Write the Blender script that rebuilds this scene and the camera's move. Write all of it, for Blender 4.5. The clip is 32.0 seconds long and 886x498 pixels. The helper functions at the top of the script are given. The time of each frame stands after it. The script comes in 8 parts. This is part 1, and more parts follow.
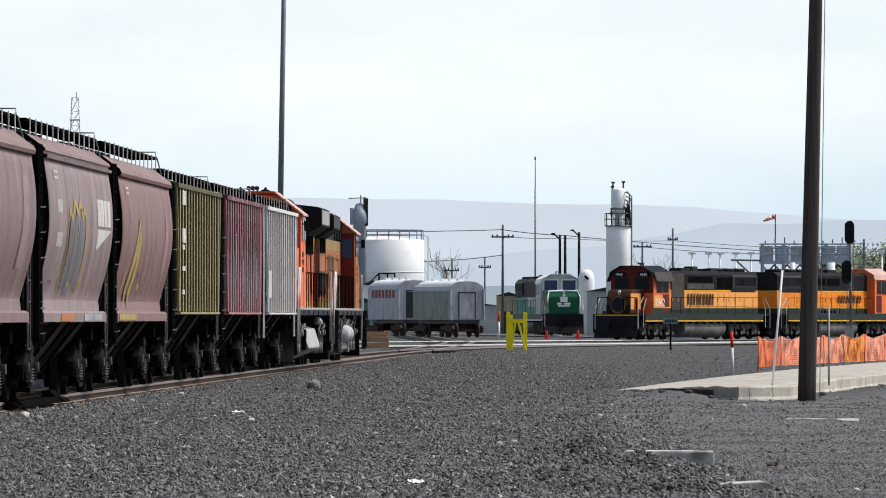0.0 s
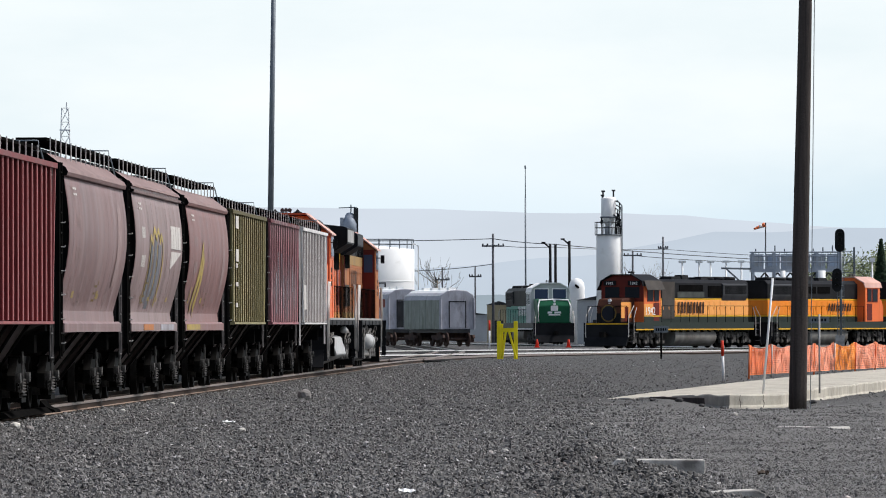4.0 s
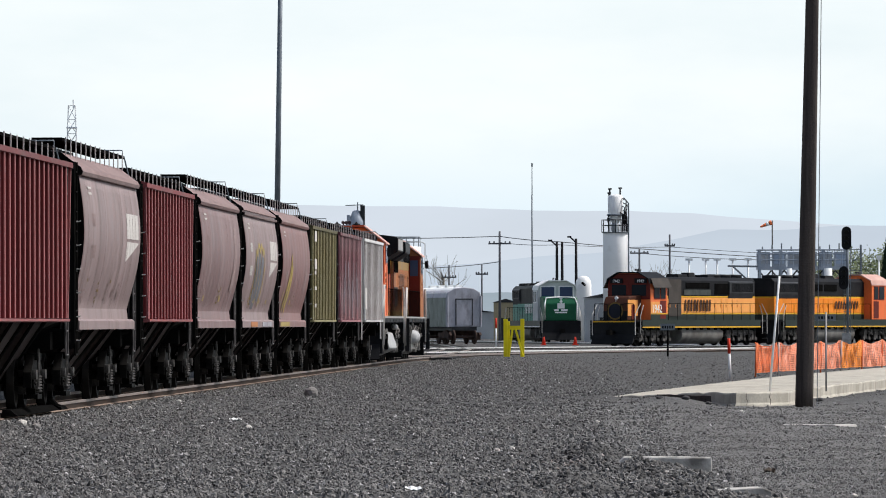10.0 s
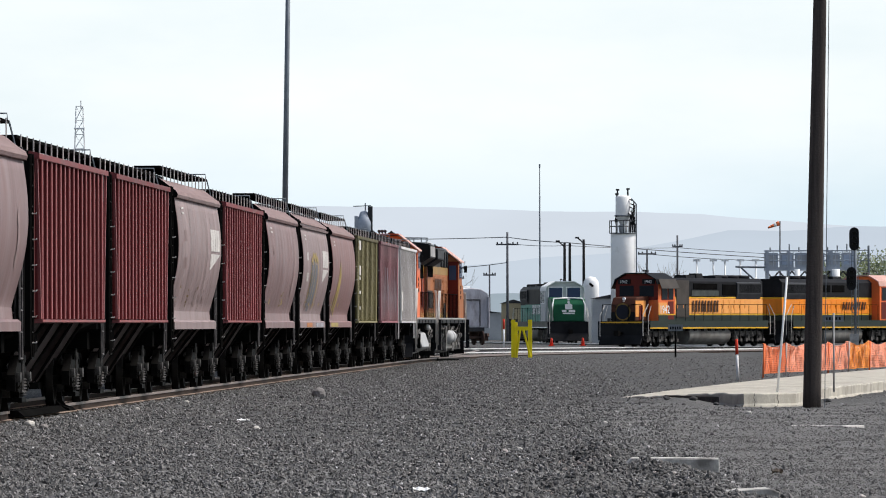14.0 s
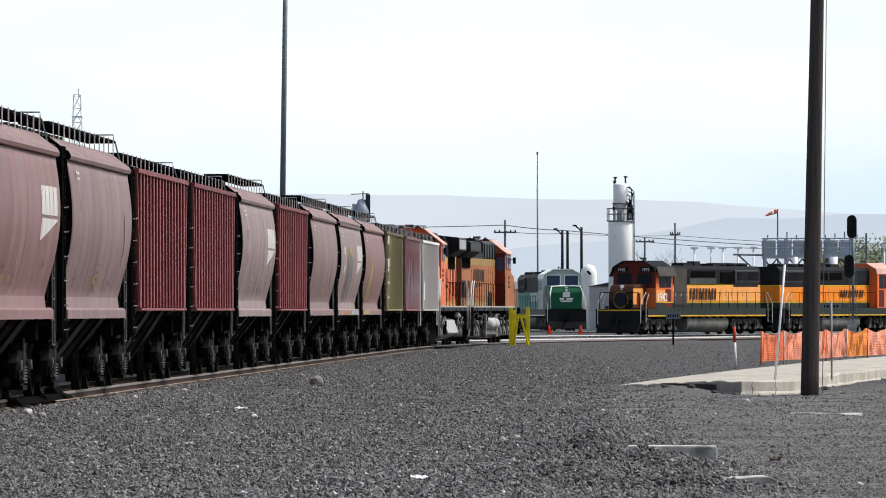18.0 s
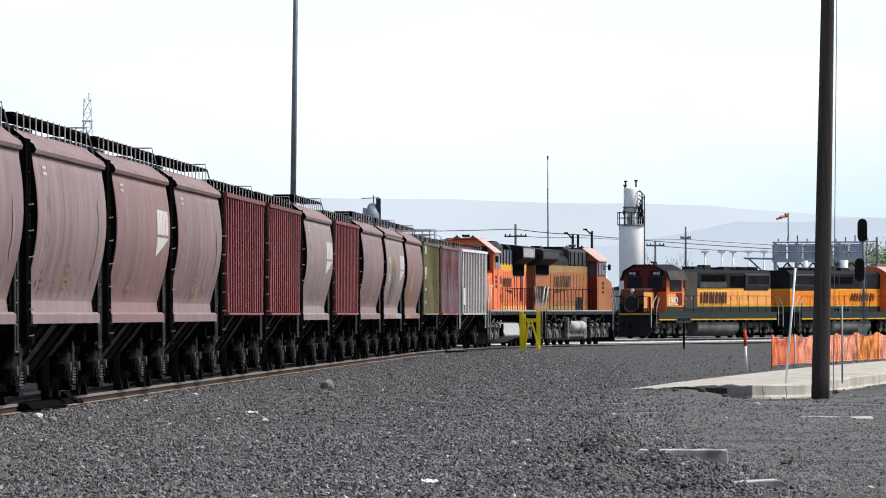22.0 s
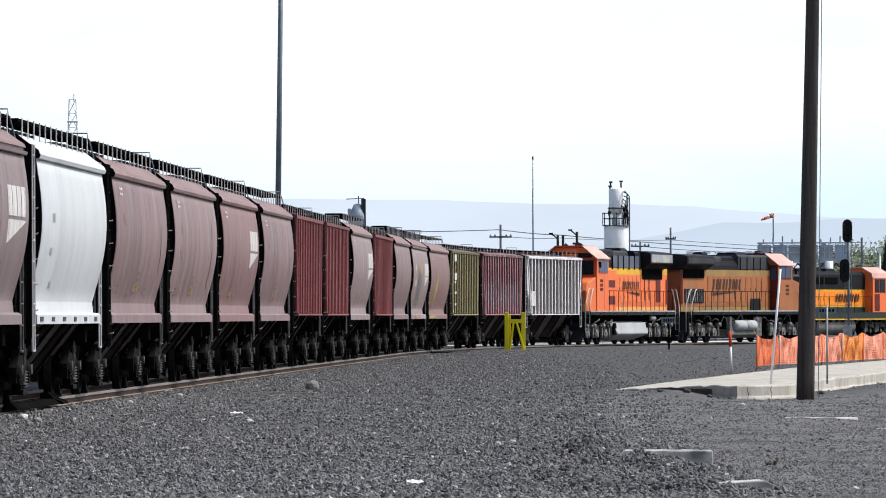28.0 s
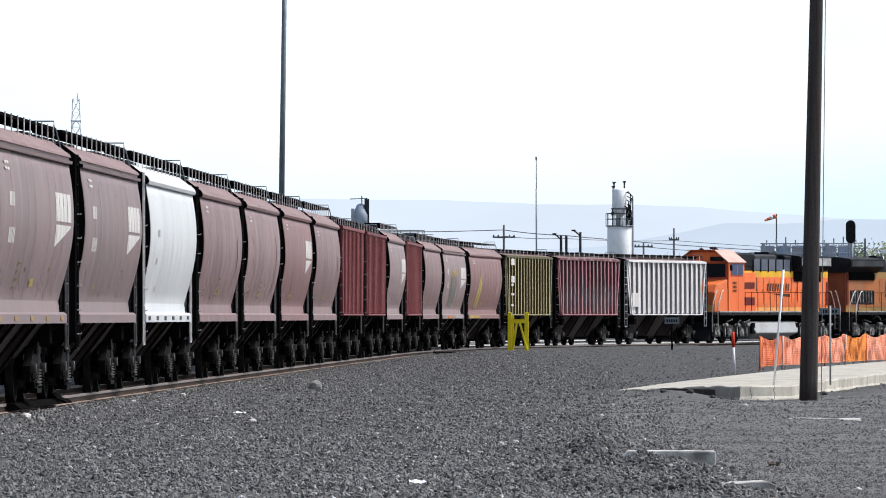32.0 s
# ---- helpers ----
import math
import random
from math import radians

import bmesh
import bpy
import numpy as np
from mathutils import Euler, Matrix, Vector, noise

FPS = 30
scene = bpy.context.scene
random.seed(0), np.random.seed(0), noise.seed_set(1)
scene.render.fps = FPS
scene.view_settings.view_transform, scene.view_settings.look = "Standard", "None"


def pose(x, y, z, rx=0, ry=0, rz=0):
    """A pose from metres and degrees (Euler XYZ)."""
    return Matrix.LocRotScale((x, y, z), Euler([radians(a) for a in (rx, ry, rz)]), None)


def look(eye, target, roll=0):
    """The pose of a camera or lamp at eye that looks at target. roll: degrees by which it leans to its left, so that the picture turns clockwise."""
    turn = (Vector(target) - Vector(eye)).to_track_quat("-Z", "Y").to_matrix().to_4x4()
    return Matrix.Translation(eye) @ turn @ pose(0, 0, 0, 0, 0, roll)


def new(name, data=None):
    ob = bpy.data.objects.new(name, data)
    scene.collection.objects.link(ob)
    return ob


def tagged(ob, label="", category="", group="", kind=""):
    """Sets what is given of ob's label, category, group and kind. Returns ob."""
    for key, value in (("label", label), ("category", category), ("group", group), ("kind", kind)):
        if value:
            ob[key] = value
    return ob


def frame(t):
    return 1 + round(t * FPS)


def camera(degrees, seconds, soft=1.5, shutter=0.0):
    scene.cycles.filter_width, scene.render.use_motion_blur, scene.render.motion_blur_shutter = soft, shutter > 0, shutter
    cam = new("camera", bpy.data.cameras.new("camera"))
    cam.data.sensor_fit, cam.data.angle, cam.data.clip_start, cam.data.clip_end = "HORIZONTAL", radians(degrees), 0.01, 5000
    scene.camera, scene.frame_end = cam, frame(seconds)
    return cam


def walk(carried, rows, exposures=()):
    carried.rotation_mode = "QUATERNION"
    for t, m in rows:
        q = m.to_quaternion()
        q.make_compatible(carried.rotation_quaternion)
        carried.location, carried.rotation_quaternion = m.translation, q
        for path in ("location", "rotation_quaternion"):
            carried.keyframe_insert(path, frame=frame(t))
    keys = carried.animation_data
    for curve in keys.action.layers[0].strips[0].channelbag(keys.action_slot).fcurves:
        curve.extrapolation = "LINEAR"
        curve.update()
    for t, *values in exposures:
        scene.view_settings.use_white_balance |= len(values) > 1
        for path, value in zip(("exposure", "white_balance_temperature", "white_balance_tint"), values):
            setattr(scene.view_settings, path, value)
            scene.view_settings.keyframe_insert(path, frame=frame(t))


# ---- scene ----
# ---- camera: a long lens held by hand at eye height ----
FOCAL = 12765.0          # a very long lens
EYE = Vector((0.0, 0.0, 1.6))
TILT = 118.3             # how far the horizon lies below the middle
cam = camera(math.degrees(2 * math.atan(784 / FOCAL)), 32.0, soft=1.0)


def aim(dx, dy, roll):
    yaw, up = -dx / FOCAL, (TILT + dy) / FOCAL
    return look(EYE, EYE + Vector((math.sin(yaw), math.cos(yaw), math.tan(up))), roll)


walk(cam, [(t, aim(dx, dy, roll)) for t, dx, dy, roll in (
    (0, 0.0, 0.0, 0.000), (0.5, -9.6, 4.6, 0.031), (1, -13.4, 9.8, -0.080), (1.5, -21.0, 11.8, -0.061),
    (2, -24.1, 14.6, -0.053), (2.5, -28.7, 14.2, -0.099), (3, -24.2, 14.9, -0.119), (3.5, -23.3, 16.9, -0.165),
    (5.5, 1.8, 11.8, -0.162), (6, 4.3, 10.3, -0.166), (6.5, 1.2, 7.5, -0.146), (7, 7.1, 8.5, -0.153),
    (7.5, 6.3, 9.4, -0.116), (8, 4.5, 7.2, -0.165), (8.5, 4.5, 8.1, -0.101), (9, -0.1, 10.7, -0.136),
    (9.5, -3.4, 11.6, -0.107), (10, -5.4, 12.1, -0.153), (10.5, -10.1, 11.2, -0.111), (11, -9.0, 11.4, -0.114),
    (11.5, -1.9, 12.9, -0.221), (12, 2.0, 20.2, -0.223), (12.5, -1.3, 21.5, -0.240), (13, -4.1, 20.4, -0.185),
    (13.5, 1.8, 16.9, -0.206), (14, 8.2, 13.6, -0.156), (14.5, 8.2, 10.7, -0.176), (16.5, 3.9, 0.9, -0.126),
    (17, 9.3, -3.9, -0.136), (17.5, 11.9, -7.6, -0.194), (18, 4.2, -7.8, -0.185), (18.5, -1.2, -13.1, -0.147),
    (19, 2.9, -14.2, -0.181), (19.5, 4.9, -8.1, -0.219), (20, 7.7, 1.3, -0.161), (20.5, 3.0, 4.8, -0.096),
    (21, 0.5, 3.7, -0.191), (21.5, 9.7, 5.5, -0.202), (22, 22.8, -0.6, -0.243), (22.5, 34.3, -4.3, -0.302),
    (23, 32.9, -8.9, -0.241), (23.5, 30.9, -9.8, -0.189), (24, 25.0, -10.9, -0.201),
    (24.5, 17.3, -11.4, -0.241), (25, 13.8, -6.3, -0.221), (25.5, 10.1, -2.2, -0.282),
    (27.5, 0.3, 2.0, -0.198), (28, -3.7, 0.5, -0.239), (28.5, -3.5, -0.8, -0.298), (29, -12.4, -0.6, -0.269),
    (29.5, -3.6, -5.5, -0.172), (30, 4.0, -4.6, -0.203), (30.5, -1.6, -2.8, -0.168), (31, -2.1, -1.7, -0.244),
    (31.5, -1.2, -2.1, -0.204), (32, 2.1, 0.7, -0.135),
)], exposures=[(0, 0.0, 6530, 10), (14, 0.03, 6600, 10), (18, 0.1, 6600, 10), (22, 0.15, 6460, 10), (25, 0.18, 6380, 10), (32, 0.24, 6290, 10)])

# ---- world, sun, exposure ----
SUN_EL, SUN_AZ = radians(53), radians(78)      # elevation; azimuth clockwise from +y
world = bpy.data.worlds.new("world")
scene.world = world
world.use_nodes = True
wn, wl = world.node_tree.nodes, world.node_tree.links
wn.clear()
w_out = wn.new("ShaderNodeOutputWorld")
w_bg = wn.new("ShaderNodeBackground")
w_sky = wn.new("ShaderNodeTexSky")
w_sky.sky_type = "NISHITA"
w_sky.sun_disc = False
w_sky.sun_elevation, w_sky.sun_rotation = SUN_EL, SUN_AZ
w_sky.dust_density, w_sky.air_density = 3.0, 1.0
w_tc = wn.new("ShaderNodeTexCoord")
w_map = wn.new("ShaderNodeMapping")
w_map.inputs["Scale"].default_value = (9, 9, 26)
w_noise = wn.new("ShaderNodeTexNoise")
w_noise.inputs["Scale"].default_value = 1.3
w_noise.inputs["Detail"].default_value = 7
w_noise.inputs["Roughness"].default_value = 0.55
w_ramp = wn.new("ShaderNodeValToRGB")
w_ramp.color_ramp.elements[0].position, w_ramp.color_ramp.elements[0].color = 0.28, (7.4, 8.45, 8.95, 1)
w_ramp.color_ramp.elements[1].position, w_ramp.color_ramp.elements[1].color = 0.64, (9.2, 9.75, 9.95, 1)
w_mix = wn.new("ShaderNodeMix")
w_mix.data_type = "RGBA"
w_sep = wn.new("ShaderNodeSeparateXYZ")
w_cov = wn.new("ShaderNodeMapRange")         # white haze low down, thinner cloud overhead
w_cov.interpolation_type = "SMOOTHSTEP"
w_cov.inputs["From Min"].default_value, w_cov.inputs["From Max"].default_value = 0.05, 0.35
w_cov.inputs["To Min"].default_value, w_cov.inputs["To Max"].default_value = 0.9, 0.06
wl.new(w_tc.outputs["Generated"], w_sep.inputs["Vector"])
wl.new(w_sep.outputs["Z"], w_cov.inputs["Value"])
wl.new(w_cov.outputs["Result"], w_mix.inputs[0])
wl.new(w_tc.outputs["Generated"], w_map.inputs["Vector"])
wl.new(w_map.outputs["Vector"], w_noise.inputs["Vector"])
wl.new(w_noise.outputs["Fac"], w_ramp.inputs["Fac"])
wl.new(w_sky.outputs["Color"], w_mix.inputs[6])
wl.new(w_ramp.outputs["Color"], w_mix.inputs[7])
w_low = wn.new("ShaderNodeMapRange")         # bluer towards the horizon
w_low.interpolation_type = "SMOOTHSTEP"
w_low.inputs["From Min"].default_value, w_low.inputs["From Max"].default_value = 0.008, 0.034
wl.new(w_sep.outputs["Z"], w_low.inputs["Value"])
w_tint = wn.new("ShaderNodeMix")
w_tint.data_type, w_tint.blend_type = "RGBA", "MULTIPLY"
w_tint.inputs[0].default_value = 1.0
w_hue = wn.new("ShaderNodeMix")
w_hue.data_type = "RGBA"
w_hue.inputs[6].default_value, w_hue.inputs[7].default_value = (0.78, 0.872, 0.945, 1), (1, 1, 1, 1)
wl.new(w_low.outputs["Result"], w_hue.inputs[0])
wl.new(w_mix.outputs[2], w_tint.inputs[6])
wl.new(w_hue.outputs[2], w_tint.inputs[7])
wl.new(w_tint.outputs[2], w_bg.inputs["Color"])
w_bg.inputs["Strength"].default_value = 0.115
wl.new(w_bg.outputs["Background"], w_out.inputs["Surface"])

sun = new("sun", bpy.data.lights.new("sun", "SUN"))
sun.data.energy, sun.data.angle, sun.data.color = 3.9, radians(8), (1.0, 0.975, 0.945)
sun_dir = Vector((math.sin(SUN_AZ) * math.cos(SUN_EL), math.cos(SUN_AZ) * math.cos(SUN_EL), math.sin(SUN_EL)))
sun.matrix_world = look(sun_dir * 300, (0, 0, 0))


# ---- materials ----
def paint(name, col, col2=None, rough=0.55, metal=0.0, scale=1.2, stretch=(1, 1, 1), bump=0.15, fine=28.0,
          dirt=None, dirt_amount=0.35, dirt_scale=0.5, random=0.0, bump_dist=0.01, coat=0.0, spec=0.1):
    """A worn surface: two tones at a large scale, fine grain, an optional dirt colour in streaks, and bump."""
    m = bpy.data.materials.new(name)
    m.use_nodes = True
    n, l = m.node_tree.nodes, m.node_tree.links
    b = n["Principled BSDF"]
    col2 = col2 or tuple(c * 0.72 for c in col)
    tc = n.new("ShaderNodeTexCoord")
    mp = n.new("ShaderNodeMapping")
    mp.inputs["Scale"].default_value = stretch
    l.new(tc.outputs["Object"], mp.inputs["Vector"])
    big = n.new("ShaderNodeTexNoise")
    big.inputs["Scale"].default_value, big.inputs["Detail"].default_value = scale, 6
    l.new(mp.outputs["Vector"], big.inputs["Vector"])
    r1 = n.new("ShaderNodeValToRGB")
    r1.color_ramp.elements[0].position, r1.color_ramp.elements[1].position = 0.36, 0.66
    r1.color_ramp.elements[0].color, r1.color_ramp.elements[1].color = (*col2, 1), (*col, 1)
    l.new(big.outputs["Fac"], r1.inputs["Fac"])
    out = r1.outputs["Color"]
    sm = n.new("ShaderNodeTexNoise")
    sm.inputs["Scale"].default_value, sm.inputs["Detail"].default_value = fine, 3
    l.new(tc.outputs["Object"], sm.inputs["Vector"])
    mg = n.new("ShaderNodeMix")
    mg.data_type, mg.blend_type = "RGBA", "OVERLAY"
    mg.inputs[0].default_value = 0.3
    l.new(out, mg.inputs[6])
    l.new(sm.outputs["Color"], mg.inputs[7])
    bw = n.new("ShaderNodeRGBToBW")
    l.new(sm.outputs["Color"], bw.inputs["Color"])
    l.new(bw.outputs["Val"], mg.inputs[7])
    out = mg.outputs[2]
    if dirt:
        dn = n.new("ShaderNodeTexNoise")
        dn.inputs["Scale"].default_value, dn.inputs["Detail"].default_value = dirt_scale, 8
        dn.inputs["Roughness"].default_value = 0.62
        l.new(mp.outputs["Vector"], dn.inputs["Vector"])
        dr = n.new("ShaderNodeMapRange")
        dr.inputs["From Min"].default_value, dr.inputs["From Max"].default_value = 0.62 - 0.3 * dirt_amount, 0.85 - 0.35 * dirt_amount
        dr.inputs["To Max"].default_value = 0.85
        l.new(dn.outputs["Fac"], dr.inputs["Value"])
        md = n.new("ShaderNodeMix")
        md.data_type = "RGBA"
        md.inputs[7].default_value = (*dirt, 1)
        l.new(dr.outputs["Result"], md.inputs[0])
        l.new(out, md.inputs[6])
        out = md.outputs[2]
    if random:
        oi = n.new("ShaderNodeObjectInfo")
        rr = n.new("ShaderNodeMapRange")
        rr.inputs["To Min"].default_value, rr.inputs["To Max"].default_value = 1 - random, 1 + random
        l.new(oi.outputs["Random"], rr.inputs["Value"])
        hs = n.new("ShaderNodeHueSaturation")
        l.new(rr.outputs["Result"], hs.inputs["Value"])
        l.new(out, hs.inputs["Color"])
        out = hs.outputs["Color"]
    l.new(out, b.inputs["Base Color"])
    rm = n.new("ShaderNodeMapRange")
    rm.inputs["To Min"].default_value, rm.inputs["To Max"].default_value = max(0.05, rough - 0.14), min(1, rough + 0.14)
    l.new(big.outputs["Fac"], rm.inputs["Value"])
    l.new(rm.outputs["Result"], b.inputs["Roughness"])
    b.inputs["Metallic"].default_value = metal
    b.inputs["Specular IOR Level"].default_value = spec
    b.inputs["Coat Weight"].default_value = coat
    if bump:
        bp = n.new("ShaderNodeBump")
        bp.inputs["Strength"].default_value, bp.inputs["Distance"].default_value = bump, bump_dist
        l.new(sm.outputs["Fac"], bp.inputs["Height"])
        l.new(bp.outputs["Normal"], b.inputs["Normal"])
    return m


def glass_dark(name, col):
    m = bpy.data.materials.new(name)
    m.use_nodes = True
    b = m.node_tree.nodes["Principled BSDF"]
    b.inputs["Base Color"].default_value = (*col, 1)
    b.inputs["Roughness"].default_value = 0.12
    b.inputs["Specular IOR Level"].default_value = 0.05
    return m


V = (1, 1, 0.12)         # streaks run down
MAT = {
    "roof_dust": paint("dust_settled_on_roof_paint", (0.265, 0.192, 0.185), (0.19, 0.13, 0.125), 0.6, scale=1.4, stretch=(0.5, 1, 1), dirt=(0.22, 0.15, 0.145), dirt_amount=0.35, dirt_scale=2),
    "maroon": paint("maroon_paint", (0.202, 0.122, 0.12), (0.142, 0.08, 0.079), 0.5, scale=0.9, stretch=V, dirt=(0.24, 0.17, 0.168), dirt_amount=0.5, dirt_scale=1.6, bump=0.08, spec=0.42),
    "maroon_rust": paint("rust_red_maroon_paint", (0.222, 0.111, 0.104), (0.157, 0.073, 0.068), 0.5, scale=1.1, stretch=V, dirt=(0.22, 0.135, 0.132), dirt_amount=0.45, dirt_scale=1.8, bump=0.08, spec=0.42),
    "maroon_dust": paint("dusty_maroon_paint", (0.222, 0.142, 0.139), (0.167, 0.1, 0.098), 0.5, scale=0.7, stretch=V, dirt=(0.26, 0.185, 0.183), dirt_amount=0.5, dirt_scale=1.3, bump=0.08, spec=0.42),
    "ladder": paint("dusty_grey_ladder_steel", (0.13, 0.122, 0.12), (0.06, 0.055, 0.055), 0.5, scale=4),
    "gold": paint("dull_gold_paint", (0.2, 0.13, 0.035), (0.13, 0.085, 0.025), 0.5, scale=4),
    "stencil_grey": paint("faded_grey_stencil", (0.42, 0.42, 0.42), (0.33, 0.33, 0.33), 0.5, scale=4),
    "tank_silver": paint("pale_silver_tank_paint", (0.4, 0.405, 0.41), (0.31, 0.315, 0.32), 0.45, scale=0.8, dirt=(0.2, 0.19, 0.18), dirt_amount=0.3, dirt_scale=1.5),
    "truck_pale": paint("pale_dust_on_cast_steel", (0.25, 0.24, 0.23), (0.06, 0.057, 0.054), 0.55, scale=5, dirt=(0.02, 0.019, 0.018), dirt_amount=0.35, dirt_scale=4),
    "ochre": paint("dull_yellow_stripe_paint", (0.36, 0.22, 0.07), (0.27, 0.165, 0.065), 0.5, scale=1.2, dirt=(0.22, 0.15, 0.07), dirt_amount=0.4),
    # rib flanges carry sunlit tones; the web colours hold the shade
    "red_rib": paint("lit_red_rib_paint", (0.31, 0.103, 0.104), (0.215, 0.064, 0.066), 0.5, scale=1.5, stretch=V, random=0.12),
    "olive_rib": paint("lit_olive_rib_paint", (0.37, 0.33, 0.175), (0.26, 0.23, 0.12), 0.5, scale=1.5, stretch=V, random=0.12),
    "plum_rib": paint("lit_plum_rib_paint", (0.46, 0.2, 0.22), (0.3, 0.12, 0.135), 0.5, scale=2.5, stretch=V, dirt=(0.38, 0.34, 0.35), dirt_amount=0.3, dirt_scale=3, random=0.15),
    "pale_web_shade": paint("shaded_chalky_web_paint", (0.32, 0.29, 0.283), (0.2, 0.175, 0.17), 0.7, scale=3, stretch=V),
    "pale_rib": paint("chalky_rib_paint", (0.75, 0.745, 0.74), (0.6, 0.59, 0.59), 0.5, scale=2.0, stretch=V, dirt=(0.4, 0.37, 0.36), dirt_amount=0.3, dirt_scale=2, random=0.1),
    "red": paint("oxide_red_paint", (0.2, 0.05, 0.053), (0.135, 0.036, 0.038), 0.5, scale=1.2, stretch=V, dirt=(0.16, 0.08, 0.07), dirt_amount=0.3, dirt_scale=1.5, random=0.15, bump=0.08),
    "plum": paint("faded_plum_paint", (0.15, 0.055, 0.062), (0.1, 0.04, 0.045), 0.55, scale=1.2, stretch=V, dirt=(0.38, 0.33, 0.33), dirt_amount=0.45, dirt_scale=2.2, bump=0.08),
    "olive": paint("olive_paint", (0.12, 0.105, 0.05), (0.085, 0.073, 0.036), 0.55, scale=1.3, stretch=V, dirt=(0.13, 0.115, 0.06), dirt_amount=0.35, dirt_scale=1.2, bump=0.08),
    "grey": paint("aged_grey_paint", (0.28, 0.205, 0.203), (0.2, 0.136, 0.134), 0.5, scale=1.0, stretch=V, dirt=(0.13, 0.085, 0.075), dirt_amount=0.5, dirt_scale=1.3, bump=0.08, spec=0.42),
    "white_car": paint("weathered_white_paint", (0.56, 0.575, 0.58), (0.48, 0.49, 0.495), 0.45, scale=1.0, stretch=V, dirt=(0.4, 0.38, 0.35), dirt_amount=0.25, dirt_scale=1.3, bump=0.06),
    "pale": paint("chalky_white_paint", (0.7, 0.695, 0.69), (0.56, 0.555, 0.55), 0.6, scale=1.1, stretch=V, dirt=(0.3, 0.27, 0.27), dirt_amount=0.35, dirt_scale=1.2, bump=0.08),
    "black": paint("black_steel_grime_and_shade", (0.008, 0.008, 0.008), (0.005, 0.005, 0.005), 0.65, scale=1.5, dirt=(0.015, 0.0135, 0.0125), dirt_amount=0.2, dirt_scale=2, spec=0.0),
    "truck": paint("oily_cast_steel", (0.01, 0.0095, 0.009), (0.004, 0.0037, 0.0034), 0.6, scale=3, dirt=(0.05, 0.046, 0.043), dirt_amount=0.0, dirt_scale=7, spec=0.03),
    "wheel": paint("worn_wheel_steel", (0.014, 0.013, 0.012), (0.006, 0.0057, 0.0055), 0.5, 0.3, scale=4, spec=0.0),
    "orange": paint("orange_paint", (0.83, 0.19, 0.06), (0.72, 0.15, 0.045), 0.42, scale=0.8, stretch=V, dirt=(0.42, 0.17, 0.075), dirt_amount=0.3, dirt_scale=1.2, bump=0.05),
    "orange_dull": paint("dusty_orange_paint", (0.4, 0.145, 0.055), (0.31, 0.11, 0.042), 0.55, scale=0.8, stretch=V, dirt=(0.26, 0.15, 0.09), dirt_amount=0.4, dirt_scale=1.2, bump=0.05),
    "amber": paint("amber_orange_paint", (0.86, 0.385, 0.11), (0.78, 0.33, 0.09), 0.42, scale=0.8, stretch=V, dirt=(0.45, 0.2, 0.06), dirt_amount=0.3, dirt_scale=1.2, bump=0.05),
    "yellow": paint("yellow_stripe_paint", (0.75, 0.43, 0.03), (0.62, 0.34, 0.03), 0.45, scale=1.2, dirt=(0.3, 0.2, 0.07), dirt_amount=0.3),
    "loco_black": paint("black_hood_paint", (0.02, 0.0205, 0.023), (0.012, 0.0125, 0.014), 0.45, scale=1, dirt=(0.03, 0.03, 0.031), dirt_amount=0.3, spec=0.03),
    "hood_grey": paint("dusty_dark_grey_paint", (0.048, 0.05, 0.055), (0.028, 0.03, 0.033), 0.5, scale=1.5, dirt=(0.085, 0.083, 0.082), dirt_amount=0.3),
    "dark_green": paint("dark_green_paint", (0.03, 0.04, 0.034), (0.02, 0.028, 0.024), 0.45, scale=1),
    "brick_red": paint("dark_red_paint", (0.24, 0.035, 0.02), (0.17, 0.027, 0.018), 0.5, scale=1),
    "tank_grey": paint("dusty_fuel_tank_paint", (0.2, 0.195, 0.185), (0.12, 0.117, 0.11), 0.55, scale=1.5, dirt=(0.08, 0.07, 0.06), dirt_amount=0.4),
    "steel_light": paint("pale_dusty_steel", (0.42, 0.415, 0.41), (0.25, 0.245, 0.24), 0.5, scale=3),
    "shaded_end": paint("shaded_orange_paint", (0.26, 0.085, 0.04), (0.19, 0.06, 0.03), 0.55, scale=1),
    # sky reflection on dark hood sheets, put into a blue-grey colour
    "hood_sky_sheen": paint("blue_grey_sky_sheen_paint", (0.13, 0.145, 0.18), (0.075, 0.085, 0.11), 0.45, scale=1.2),
    "tank_brown": paint("dusty_brown_grey_paint", (0.075, 0.067, 0.06), (0.05, 0.044, 0.04), 0.6, scale=1.4),
    "dusty_green": paint("dusty_green_grey_paint", (0.075, 0.085, 0.08), (0.045, 0.05, 0.048), 0.6, scale=2),
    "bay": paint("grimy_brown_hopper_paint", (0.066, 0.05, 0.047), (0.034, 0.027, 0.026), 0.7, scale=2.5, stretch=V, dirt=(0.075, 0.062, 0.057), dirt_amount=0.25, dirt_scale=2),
    # white cab greyed, its shading put into the base colour
    "cab_grey": paint("shaded_white_cab_paint", (0.52, 0.54, 0.55), (0.42, 0.44, 0.45), 0.5, scale=1.2),
    "seam": paint("dark_weld_paint", (0.195, 0.115, 0.117), (0.15, 0.085, 0.087), 0.6, scale=3, stretch=V),
    "white": paint("white_paint", (0.86, 0.87, 0.87), (0.79, 0.8, 0.8), 0.45, scale=0.7, dirt=(0.5, 0.49, 0.46), dirt_amount=0.15, bump=0.04),
    "letter_white": paint("white_lettering", (0.62, 0.6, 0.57), (0.45, 0.42, 0.4), 0.55, scale=3, stretch=V),
